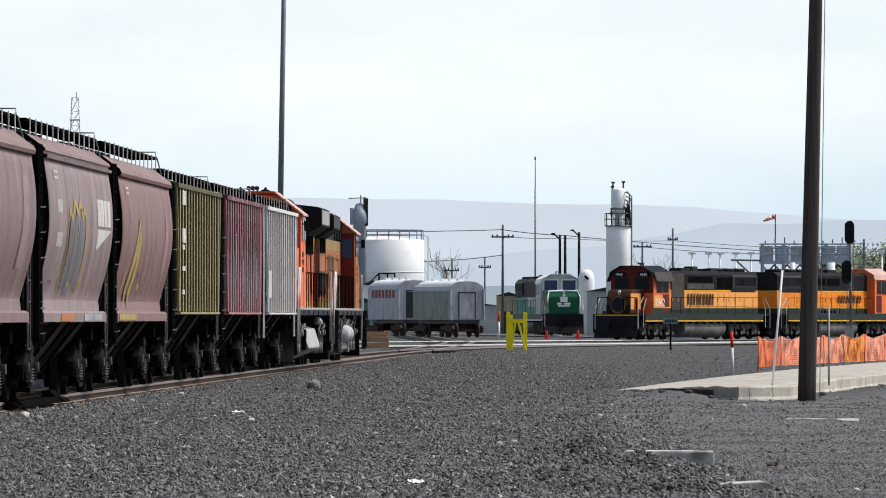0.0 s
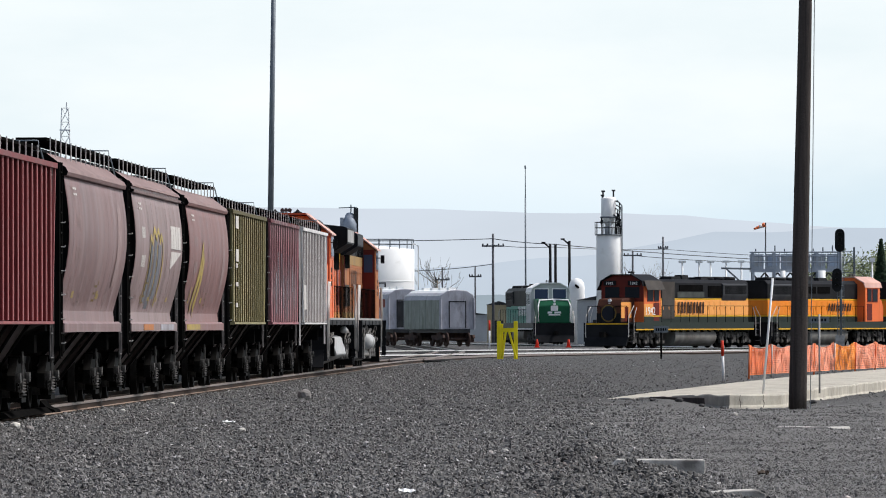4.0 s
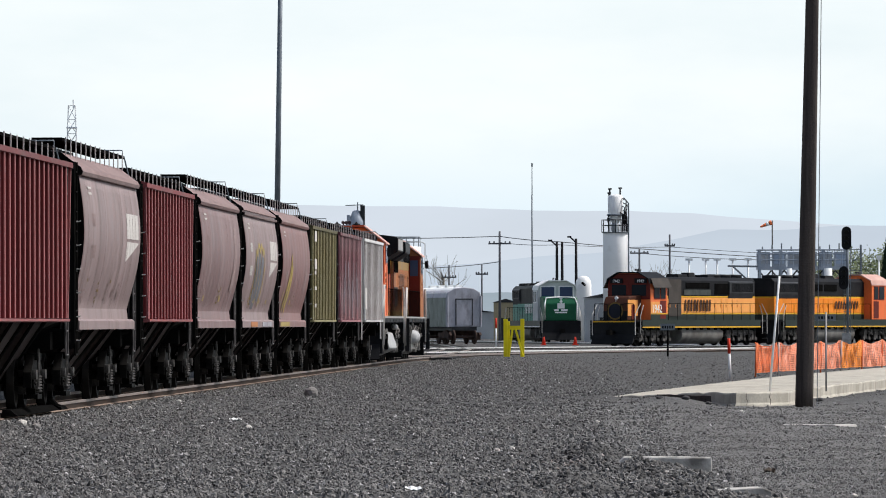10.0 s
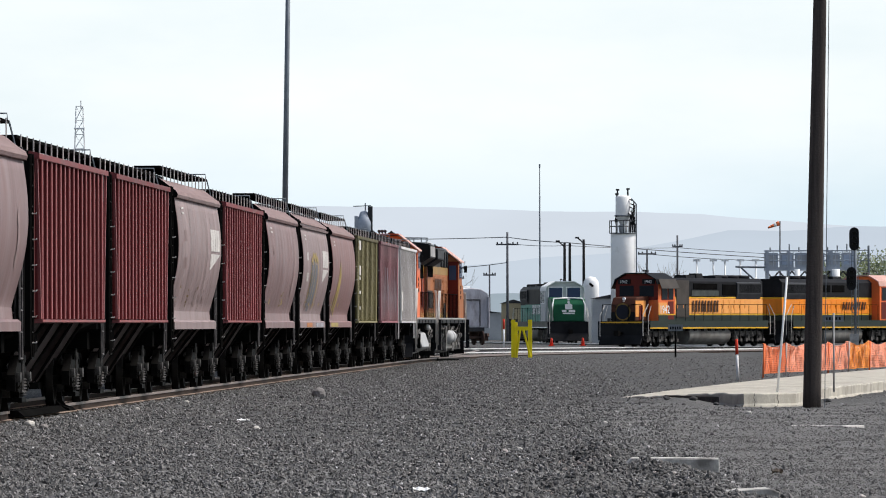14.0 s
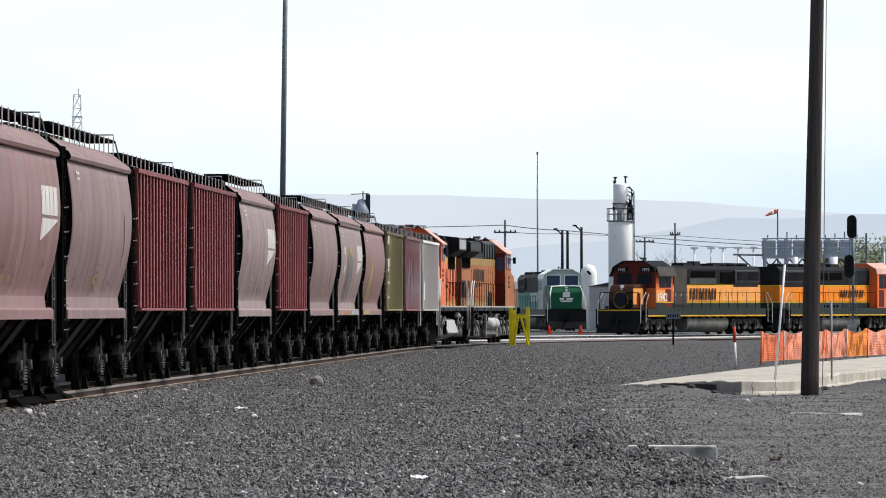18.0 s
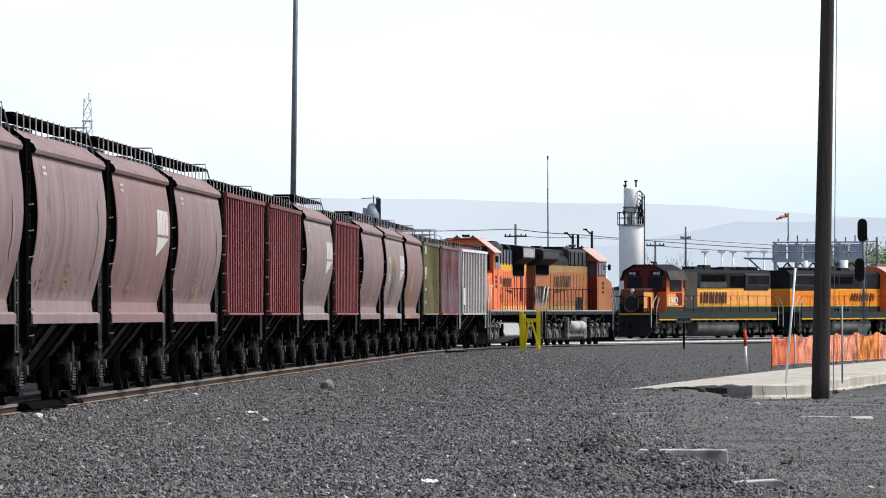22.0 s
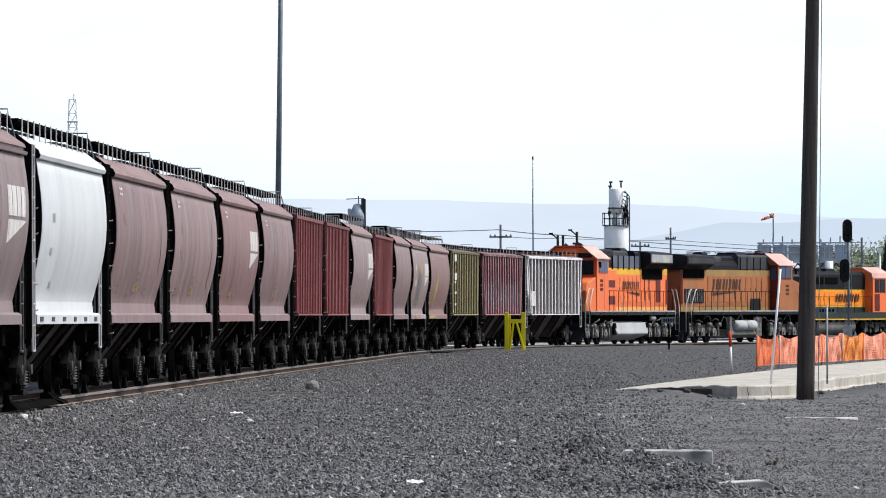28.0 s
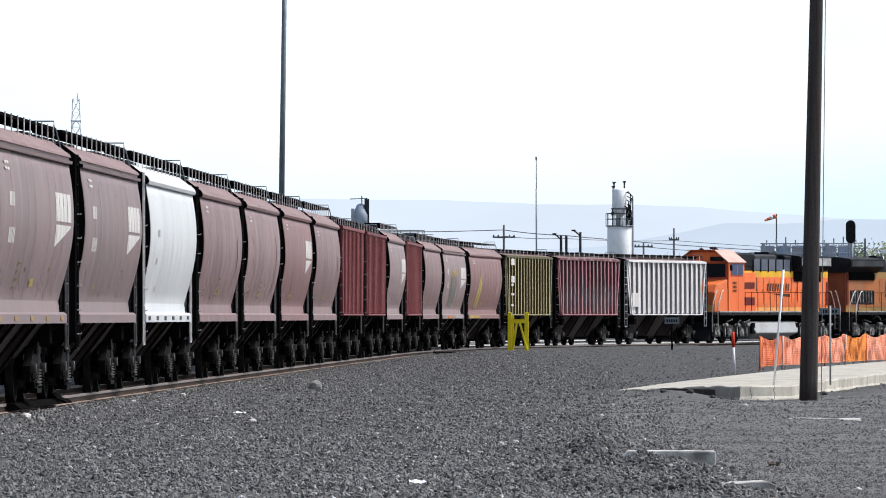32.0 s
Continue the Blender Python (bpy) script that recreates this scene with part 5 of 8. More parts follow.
        bm = B()
        prism(bm, [(-hw, za), (-hw, zb - 0.1), (-hw + 0.12, zb), (hw - 0.12, zb), (hw, zb - 0.1), (hw, za)], ra, rb, axis="x")
        bevel(part(nm, bm, mt, loco), 0.02)
    for xx in c["fans"]:
        bm = B()
        lathe(bm, [(0.55, 4.5), (0.55, 4.74), (0.48, 4.8), (0.1, 4.82)], 18, xx)
        part("roof_fan", bm, "loco_black", loco)
    for s in (-1, 1):
        bm = B()
        tube(bm, [(x0 + 4.6, s * 0.5, 4.62), (x0 + 6.0, s * 0.5, 4.68), (x1 - 1.0, s * 0.5, 4.68)], 0.025)
        for i in range(6):
            rod(bm, (x0 + 4.8 + i * 1.6, s * 0.5, 4.5), (x0 + 4.8 + i * 1.6, s * 0.5, 4.68), 0.02, n=5)
        part("roof_pipe", bm, "loco_black", loco)
    # upright panels on the upper hood
    pa, pb, pza, pzb, pm = c["upper"]
    both("upper_panel", pa, pb, w - 0.04, 0.06, pza, pzb, pm, "upper hood panel")
    n = max(2, int((pb - pa) / 0.95))
    for i in range(n + 1):
        xx = pa + (pb - pa) * i / n
        both("panel_rib", xx - 0.03, xx + 0.03, w + 0.02, 0.05, pza - 0.1, pzb, "loco_black")
    # side panels and doors of other colours
    for pa, pb, pza, pzb, pm, nm in c["panels"]:
        both(nm, pa, pb, w + 0.012, 0.02, pza, pzb, pm)
    if c.get("slats"):
        sa, sb, sza, szb = c["slats"]
        for s in (-1, 1):
            bm = B()
            box(bm, sa, sb, s * (w + 0.02) - 0.01, s * (w + 0.02) + 0.01, sza, szb)
            g = part("side_grille", bm, "loco_black", loco, "slatted side grille")
            for k in range(8):
                bm = B()
                xx = sa + 0.12 + k * (sb - sa - 0.2) / 8
                box(bm, xx, xx + 0.1, s * (w + 0.03) - 0.02, s * (w + 0.03) + 0.02, sza + 0.05, szb - 0.05)
                part("grille_slat", bm, "truck_pale", g)
    for s in (-1, 1):
        la, lb, lza, lzb = c["letters"]
        mark_shapes(loco, *((la, lb) if s < 0 else (lb, la)), lza, lzb, s * (w + 0.03), "letter_dark", "dark slanted railway lettering")
        bm = B()
        y = s * (w + 0.036)
        bm.faces.new([bm.verts.new(p) for p in ((la, y, lza - 0.16), (lb - 0.6, y, lza - 0.14), (la, y, lza - 0.34))])
        part("underline", bm, "letter_dark", loco, "dark tapering stripe under the lettering")
    # wide cabinet behind the cab
    if c.get("cabinet"):
        ca, cb, cw, cz = c["cabinet"]
        block("electrical_cabinet", ca, cb, -cw, cw, d, cz, body, "wide equipment cabinet behind the cab", None, 0.03)
        for s in (-1, 1):
            for za, zb in ((2.07, 2.5), (2.97, 3.33)):
                bm = B()
                box(bm, ca + 0.25, cb - 0.2, s * cw - 0.02, s * cw + 0.02, za, zb)
                part("vent_panel", bm, "deep_red", loco, "dark red vent panel")
            bm = B()
            box(bm, ca - 0.5, ca - 0.02, s * (w + 0.06) - 0.06, s * (w + 0.06) + 0.06, 2.85, 3.6)
            part("filter_box", bm, "loco_black", loco)
    # cab
    a, b = c["cab"]
    ct = c["cab_top"]
    ez = ct - 0.62                                      # eaves
    bm = B()
    prism(bm, [(-1.48, d), (-1.48, ez), (-0.72, ct - 0.06), (0.72, ct - 0.06), (1.48, ez), (1.48, d)], a, b, axis="x")
    bevel(part("cab", bm, body, loco, "driver's cab"), 0.03)
    for s in (-1, 1):                                   # roof in three sheets
        bm = B()
        lo, hi = (s * 1.56, ez - 0.03), (s * 0.72, ct)
        v = [(a - 0.08, lo), (b + 0.3, lo), (b + 0.18, hi), (a - 0.08, hi)]
        top = [bm.verts.new((x, p[0], p[1] + 0.02)) for x, p in v]
        low = [bm.verts.new((x, p[0], p[1] - 0.03)) for x, p in v]
        for i in range(4):
            bm.faces.new((top[i], top[(i + 1) % 4], low[(i + 1) % 4], low[i]))
        bm.faces.new(top)
        bm.faces.new(low[::-1])
        part("roof_slope", bm, c["roof_mat"], loco, "dusty slope of the cab roof in a sunlit pink")
    block("cab_roof", a - 0.1, b + 0.2, -0.72, 0.72, ct - 0.04, ct + 0.03, c["wall"], "flat top of the cab roof")
    for s in (-1, 1):
        # rear and front walls show as narrow upright strips beside the hood and nose
        for xx, out, z_top in ((a - 0.02, -0.02, ez - 0.02), (b, 0.03, ez - 0.02)):
            bm = B()
            y0, y1 = sorted((s * 0.2, s * 1.46))
            box(bm, min(xx, xx + out), max(xx, xx + out), y0, y1, d + 0.05 if xx < b - 0.1 else 3.0, z_top)
            part("cab_wall", bm, c["wall"], loco, "end wall of the cab")
        bm = B()
        y0, y1 = sorted((s * 1.06, s * 1.38))
        box(bm, a - 0.055, a - 0.03, y0, y1, ez - 0.85, ez - 0.2)
        part("rear_window", bm, "windscreen_blue", loco, "narrow rear cab window")
        bm = B()
        y0, y1 = sorted((s * 0.16, s * 1.3))
        box(bm, b + 0.02, b + 0.06, y0, y1, ez - 0.85, ez - 0.12)
        part("windscreen", bm, c.get("glass", "glass"), loco)
        for wa, wb in ((a + 0.3, a + 1.0), (a + 1.12, a + 1.95)):
            bm = B()
            box(bm, wa - 0.06, wb + 0.06, s * 1.48 - 0.018, s * 1.48 + 0.018, ez - 0.8, ez - 0.06)
            fr = part("window_frame", bm, c["wall"], loco)
            bm = B()
            box(bm, wa, wb, s * 1.48 - 0.03, s * 1.48 + 0.03, ez - 0.74, ez - 0.12)
            part("pane", bm, "windscreen_blue", fr)
        bm = B()
        box(bm, a + 0.2, a + 0.95, s * 1.48 - 0.014, s * 1.48 + 0.014, d + 0.1, ez - 0.86)
        part("cab_door", bm, c["door"], loco, "cab side door")
        for k in range(3):                              # small writing under the window
            bm = B()
            za = ez - 1.25 - 0.22 * k
            for i in range(3):
                box(bm, a + 1.2 + i * 0.2, a + 1.33 + i * 0.2, s * 1.48 - 0.012, s * 1.48 + 0.012, za, za + 0.15)
            part("stencil", bm, "letter_dark", loco, "small dark writing on the cab side")
        bm = B()
        rod(bm, (b - 0.1, s * 1.5, ez - 0.3), (b + 0.05, s * 1.64, ez - 0.3), 0.02, n=5)
        box(bm, b, b + 0.05, s * 1.64 - 0.07, s * 1.64 + 0.07, ez - 0.5, ez - 0.2)
        part("mirror", bm, "loco_black", loco)
    for s in (-1, 1):
        y0, y1 = sorted((s * 0.45, s * 1.2))
        block("number_board", b - 0.02, b + 0.14, y0, y1, ez + 0.02, ez + 0.26, "loco_black")
    # nose
    nx = c["nose"]
    bm = B()
    prism(bm, [(b - 0.02, d), (nx, d), (nx, 2.75), (nx - 0.35, 3.2), (b - 0.02, 3.5)], -1.42, 1.42)
    bevel(part("nose", bm, body, loco, "wide short nose ahead of the cab"), 0.07, 3)
    block("nose_band", nx - 0.02, nx + 0.015, -1.36, 1.36, d + 0.02, d + 0.4, c["low_band"])
    block("nose_door", nx - 0.02, nx + 0.02, -0.35, 0.35, d + 0.1, 2.7, c["wall"])
    for k in (-0.14, 0.14):
        bm = B()
        rod(bm, (nx - 0.1, k, 3.0), (nx + 0.02, k, 3.0), 0.11, n=12)
        part("headlight", bm, "white", loco, "twin headlight lens")
    # horn, aerials, beacon
    bm = B()
    for k in (-0.12, 0.0, 0.12):
        rod(bm, (a + 0.7, k, ct), (a + 0.7, k, ct + 0.14), 0.025, n=6)
        rod(bm, (a + 0.6, k, ct + 0.14), (a + 1.0, k, ct + 0.14), 0.03, 0.07, n=8)
    part("horn", bm, "hood_grey", loco)
    for xx, yy in ((a + 1.5, 0.4), (a + 1.9, -0.3)):
        bm = B()
        lathe(bm, [(0.14, ct), (0.14, ct + 0.07), (0.06, ct + 0.1), (0.02, ct + 0.16)], 10, xx, yy)
        part("aerial", bm, "loco_black", loco)
    # fuel tank
    bm = B()
    if c["drums"]:
        prism(bm, [(-1.42, 0.42), (-1.3, 0.72), (1.3, 0.72), (1.42, 0.42), (1.1, 0.24), (-1.1, 0.24)], -2.6, 2.1, axis="x")
    else:
        rows = []
        for hw, z, ta, tb in ((0.75, 0.2, -2.6, 2.6), (1.38, 0.46, -3.0, 3.0), (1.5, 0.54, -3.1, 3.1), (1.34, 1.1, -3.6, 3.6), (1.1, 1.18, -3.5, 3.5)):
            rows.append([bm.verts.new(p) for p in ((ta, -hw, z), (tb, -hw, z), (tb, hw, z), (ta, hw, z))])
        for r0, r1 in zip(rows, rows[1:]):
            for k in range(4):
                bm.faces.new((r0[k], r0[(k + 1) % 4], r1[(k + 1) % 4], r1[k]))
        bm.faces.new(rows[0][::-1])
        bm.faces.new(rows[-1])
    tank_ = bevel(part("fuel_tank", bm, c["tank"], loco, "dusty fuel tank slung under the frame"), 0.05)
    if not c["drums"]:
        for s in (-1, 1):
            for k in (0, 1):
                bm = B()
                xx = s * 3.3
                box(bm, xx - 0.3, xx + 0.3, -1.42 if k else 1.3, -1.3 if k else 1.42, 0.5, 1.1, (0.1, 0))
                part("tank_end", bm, "black", tank_, "black tank end")
    else:
        block("tank_core", -2.5, 2.0, -0.95, 0.95, 0.7, 1.5, "black")
        for s in (-1, 1):
            for xx, ww in ((-2.5, 0.24), (1.75, 0.3), (2.2, 0.14)):
                bm = B()
                box(bm, xx - ww, xx + ww, s * 1.32 - 0.1, s * 1.32 + 0.1, 0.3, 1.4, (0.06, 0))
                bevel(part("tank_bracket", bm, "truck_pale", loco, "pale dusty tank hanger"), 0.02)
    for s in (-1, 1):
        for ra, rb, rz, rr in ([(-1.75, -0.35, 0.92, 0.29), (-0.15, 1.25, 0.92, 0.29)] if c["drums"] else [(-5.0, -4.2, 1.35, 0.12)]):
            bm = B()
            rings = [(0.02, ra - 0.1), (rr * 0.7, ra - 0.05), (rr, ra + 0.08), (rr, rb - 0.08), (rr * 0.7, rb + 0.05), (0.02, rb + 0.1)]
            rr_ = [[bm.verts.new((x, s * 1.34 + r_ * math.cos(t_), rz + r_ * math.sin(t_))) for t_ in np.linspace(0, 2 * math.pi, 17)[:-1]] for r_, x in rings]
            for q0, q1 in zip(rr_, rr_[1:]):
                for k in range(16):
                    bm.faces.new((q0[k], q0[(k + 1) % 16], q1[(k + 1) % 16], q1[k])).smooth = True
            part("air_reservoir", bm, "tank_silver", loco, "pale air reservoir drum")
        rnd = random.Random(int(31 * s) + len(label))
        for i in range(12):                             # pipes and hoses under the sill
            xx = -7.6 + i * 1.25
            if not c["drums"] and -4.6 < xx < 3.6:
                continue
            bm = B()
            za, zb = rnd.uniform(0.9, 1.35), rnd.uniform(1.1, 1.45)
            tube(bm, [(xx, s * 1.3, za), (xx + 0.25, s * 1.4, zb + 0.08), (xx + 0.6, s * 1.42, zb), (xx + 0.95, s * 1.34, za - 0.1)], rnd.uniform(0.022, 0.04), 6)
            part("pipe", bm, "truck_pale" if i % 2 else "truck_dusty", loco, "dusty pipe under the sill")
    for x in (-h + 4.0, h - 4.0):
        loco_truck(loco, x, "truck_dusty")
        for s in (-1, 1):
            for dx in (-1.75, 0, 1.75):
                bm = B()
                prism(bm, [(-0.26, 0.36), (-0.3, 0.6), (-0.18, 0.78), (0.18, 0.78), (0.3, 0.6), (0.26, 0.36)], s * 1.2 - 0.05, s * 1.2 + 0.05)
                rod(bm, (0, s * 1.2, 0.52), (0, s * 1.3, 0.52), 0.15, n=12)
                part("axle_box", bm, "truck_pale", loco, "pale dusty axle box", pose(x + dx, 0, 0))
            for dx in (-2.3, -0.9, 0.85, 2.25):
                bm = B()
                rod(bm, (-0.25, s * 1.28, 0.98), (0.2, s * 1.28, 0.98), 0.11, n=10)
                rod(bm, (0.2, s * 1.28, 0.98), (0.34, s * 1.28, 0.9), 0.05, n=8)
                box(bm, -0.06, 0.06, s * 1.25 - 0.05, s * 1.25 + 0.05, 0.35, 0.92)
                part("brake_cylinder", bm, "truck_pale", loco, "pale dusty brake cylinder", pose(x + dx, 0, 0))
            for dx in (-1.3, 0.45):
                bm = B()
                rod(bm, (0, s * 1.24, 0.5), (0.16, s * 1.24, 1.1), 0.045, n=6)
                rod(bm, (0.16, s * 1.24, 1.1), (0.5, s * 1.24, 0.72), 0.03, n=6)
                part("brake_lever", bm, "truck_dusty", loco, "", pose(x + dx, 0, 0))
    # ends: pilots, steps, couplers
    for s in (-1, 1):
        bm = B()
        box(bm, s * (e - 0.05) - 0.06, s * (e - 0.05) + 0.06, -1.46, 1.46, 0.7, d)
        prism(bm, [(s * e, 0.75), (s * (e + 0.32), 0.18), (s * (e + 0.25), 0.14), (s * (e - 0.1), 0.7)], -1.4, 1.4)
        part("pilot", bm, "loco_black", loco, "black pilot plate and plough")
        for t in (-1, 1):
            bm = B()
            for i in range(4):
                box(bm, min(s * (e - 0.75), s * e), max(s * (e - 0.75), s * e), t * 1.5 - 0.16, t * 1.5 + 0.0, 0.38 + 0.33 * i, 0.42 + 0.33 * i)
            box(bm, min(s * e, s * (e - 0.04)), max(s * e, s * (e - 0.04)), t * 1.5 - 0.16, t * 1.5, 0.38, d)
            part("step_well", bm, "loco_black", loco)
            for off, zz in ((0.03, 0.6), (-0.78, 0.7)):
                bm = B()
                tube(bm, [(s * (e + off), t * 1.52, zz), (s * (e + off), t * 1.52, d + 0.25), (s * (e + off - 0.12), t * 1.52, d + 0.5), (s * (e + off - 0.62), t * 1.52, d + 1.15), (s * (e + off - 0.8), t * 1.52, d + 1.2)], 0.03, 6)
                part("grab_rail", bm, "letter_white", loco, "white grab rail beside the steps")
        bm = B()
        rod(bm, (s * e, 0, 0.86), (s * (h - 0.15), 0, 0.86), 0.1, n=8)
        box(bm, s * (h - 0.1) - 0.14, s * (h - 0.1) + 0.14, -0.16, 0.16, 0.7, 1.02)
        part("coupler", bm, "wheel", loco)
        for k in (-0.6, -0.4, 0.4, 0.6):
            bm = B()
            tube(bm, [(s * e, k, 0.9), (s * (e + 0.2), k, 0.7), (s * (e + 0.3), k * 0.8, 0.45)], 0.025)
            part("air_hose", bm, "black", loco)
    for s in (-1.46, 1.46):
        handrail(loco, s, -e + 1.2, a - 0.15, d + 0.05, c.get("rails", "black"), 0.95)
    return loco


def number_text(parent, text, m, size, material):
    cu = bpy.data.curves.new("number", "FONT")
    cu.body, cu.size, cu.align_x, cu.extrude = text, size, "CENTER", 0.006
    tmp = bpy.data.objects.new("number_tmp", cu)
    scene.collection.objects.link(tmp)
    me = bpy.data.meshes.new_from_object(tmp.evaluated_get(bpy.context.evaluated_depsgraph_get()))
    bpy.data.objects.remove(tmp)
    bpy.data.curves.remove(cu)
    me.materials.clear()
    me.materials.append(MAT[material])
    ob = new("number", me)
    ob.parent = parent
    ob.matrix_basis = m
    return ob


H = L_LOCO / 2
# wall and end: end faces get darker colours that hold their shade
LEADER = dict(body="orange_dull", up_band="ochre", low_band="ochre", sill="steel_light", end="shaded_end", cab=(4.8, 7.2), cab_top=4.9, nose=H - 1.0, wall="deep_red", door="orange_dull", roof_mat="pink_sunlit", tank="tank_grey", drums=True,
              wings=((-9.3, -5.2, 4.25, 4.72, 1.5),), recess=((-8.7, -5.6, 3.5, 4.0),), grille="hood_grey", fans=(-7.2,),
              roof=(("engine_hatch", -5.1, -2.6, 0.9, 4.3, 4.72, "hood_grey"), ("roof_box", -2.5, -0.5, 0.8, 4.4, 4.74, "loco_black"), ("inverter_cabinet", -0.3, 4.3, 1.03, 4.0, 4.82, "hood_grey"), ("exhaust_outlet", -3.9, -3.1, 0.3, 4.6, 4.95, "loco_black"), ("roof_box", 0.6, 2.2, 0.6, 4.7, 4.95, "loco_black")),
              upper=(0.0, 4.2, 4.06, 4.66, "hood_grey"), slats=(-8.5, -5.6, 2.16, 2.92), letters=(-4.3, 0.2, 2.9, 3.46),
              panels=((-9.0, -8.75, 2.1, 3.9, "deep_red", "end_panel"), (1.6, 3.2, 1.75, 2.4, "loco_black", "battery_box"), (-0.9, -0.84, 2.4, 3.4, "letter_dark", "panel_joint"), (3.3, 3.36, 2.5, 3.4, "letter_dark", "panel_joint")))
SECOND = dict(body="orange", up_band="yellow", low_band="amber", sill="steel_light", end="cab_red", cab=(4.8, 7.1), cab_top=5.08, nose=H - 1.3, wall="cab_red", door="orange", roof_mat="pink_sunlit", tank="tank_silver", drums=False,
              wings=((-8.3, -3.6, 4.25, 4.82, 1.52),), recess=((-7.8, -3.7, 3.4, 4.1),), grille="steel_light", fans=(),
              roof=(("air_intake", 2.2, 4.6, 1.02, 4.2, 4.95, "loco_black"), ("roof_box", -1.6, 1.6, 0.8, 4.4, 4.9, "hood_grey"), ("exhaust_outlet", -2.6, -1.4, 0.5, 4.5, 5.05, "loco_black"), ("dynamic_brake", -3.6, -2.6, 0.95, 4.3, 4.86, "loco_black")),
              upper=(-3.2, 2.4, 4.0, 4.62, "hood_sky_sheen"), letters=(-3.1, 0.4, 2.86, 3.28), cabinet=(2.6, 4.82, 1.28, 3.86),
              panels=((-7.5, -6.6, 2.2, 3.5, "deep_red", "side_door"), (-9.0, -8.7, 2.1, 3.4, "deep_red", "side_door"), (-5.2, -5.12, 2.3, 3.4, "letter_dark", "panel_joint"), (-4.3, -4.22, 2.3, 3.4, "letter_dark", "panel_joint")))
PARKED = dict(deck=1.62, skirt="dark_green", line=(1.14, 1.22), line_mat="yellow", round_tank=True, tank="tank_grey", cab=(H - 5.3, H - 2.9), hood_w=0.92, lamp=(H - 1.1, 2.88),
              bands=[(1.62, 1.98, "dark_green", "lower_band"), (1.98, 2.08, "yellow", "pinstripe"), (2.08, 3.05, "amber", "hood"), (3.05, 3.15, "yellow", "upper_band"), (3.15, 4.35, "loco_black", "hood_top")],
              doors=(2.1, 2.95), doors_mat="amber", radiator=(3.35, 4.05, 1.04, 0.4, 4.0), radiator_mat="hood_grey", grille_mat="loco_black", fans=(-7.4, -5.8, -4.2), stack=-1.0,
              cab_top=4.65, cab_mat="orange", roof_mat="loco_black", nose=(0.85, 3.2, H - 0.95), nose_mat="nose_shade", letters=(-2.5, 1.5, 2.2, 2.92), letter_mat="letter_dark", rail_mat="black",
              awning=True, front_mat="deep_red", door_mat="deep_red", truck="truck_dusty", frame_mat="deep_red", panels=((1.9, 3.7, 1.86, 4.2, "tank_brown"), (3.9, 4.9, 1.65, 3.9, "loco_black"), (-2.2, 1.2, 3.62, 4.0, "black"), (-2.4, 1.5, 3.2, 3.56, "dusty_green"), (-8.0, -3.0, 3.25, 3.95, "black")))
PARKED2 = dict(PARKED, nose_mat="orange", doors_mat="amber_deep", bands=[(z0, z1, "amber_deep" if m_ == "amber" else m_, n_) for z0, z1, m_, n_ in PARKED["bands"]], cab_mat="orange", roof_mat="pink_sunlit", awning=False, front_mat=None, letters=(0.2, 4.0, 2.35, 2.85), lean=0.35, letter_mat="letter_dark", panels=((-4.2, -1.6, 3.5, 3.95, "black"), (-1.3, 0.6, 3.5, 3.95, "black")))
GREEN = dict(PARKED, no_boards=True, wind=(0.5, 1.22), glass="windscreen_blue", skirt="dark_green", line_mat="white", bands=[(1.62, 2.9, "pale_green", "hood"), (2.9, 4.35, "loco_black", "hood_top")], doors_mat="pale_green", awning=False, front_mat=None, door_mat=None, panels=(),
             cab_mat="cab_grey", roof_mat="white", nose=(1.3, 3.48, H - 0.95), nose_mat="green", letter_mat="white", cab_top=4.7, frame_mat="white", lamp=(H - 0.93, 3.2))

# ---- the train, from the front ----
TRAIN = []           # (thing, distance of its middle behind the leading coupler, half of its truck spacing, turned)
at_ = 0.0
loco_a = road_locomotive("locomotive", "dusty orange freight locomotive with yellow bands, leading the train", LEADER, "locomotives of the train")
TRAIN.append((loco_a, at_ + L_LOCO / 2, L_LOCO / 2 - 4.0, False))
at_ += L_LOCO
first = len(WHEELS)
loco_b = road_locomotive("locomotive", "bright orange freight locomotive with black hood, running cab rearward", SECOND, "locomotives of the train")
WHEELS[first:] = [(w, r, p, -1) for w, r, p, _ in WHEELS[first:]]      # it runs backwards
TRAIN.append((loco_b, at_ + L_LOCO / 2, L_LOCO / 2 - 4.0, True))
at_ += L_LOCO
MAROON_L = "weathered maroon curved-side covered hopper car, dusty"
RED_L = "oxide red covered hopper car with upright side ribs"
CARS = [
    (ribbed_hopper, ("pale", "chalky white covered hopper car with ribs and faded spray paint", [(-6.6, -5.4, 1.9, 2.6, "letter_white", "data_panel")])),
    (ribbed_hopper, ("plum", "faded plum covered hopper car with ribs and pale spray-painted marks", [])),
    (ribbed_hopper, ("olive", "olive green covered hopper car with ribs and white stencil marks", [(-5.9, -4.9, 3.8, 4.1, "letter_white", "stencil"), (-5.9, -4.9, 3.0, 3.3, "letter_white", "stencil"), (-5.9, -5.2, 2.85, 2.95, "letter_white", "stencil"), (-5.9, -5.0, 2.4, 2.5, "letter_white", "stencil"), (-5.9, -5.2, 1.9, 2.0, "letter_white", "stencil")])),
    (curved_hopper, ("maroon_rust", "maroon curved-side hopper car with yellow spray paint low on its side", False, None, [(4.4, 5.3, 2.3, 3.6, 0.4, "letter_faint", "faded_patch"), (-5.2, -4.9, 1.9, 2.3, 0.1, "spray_yellow", "spray_paint")])),
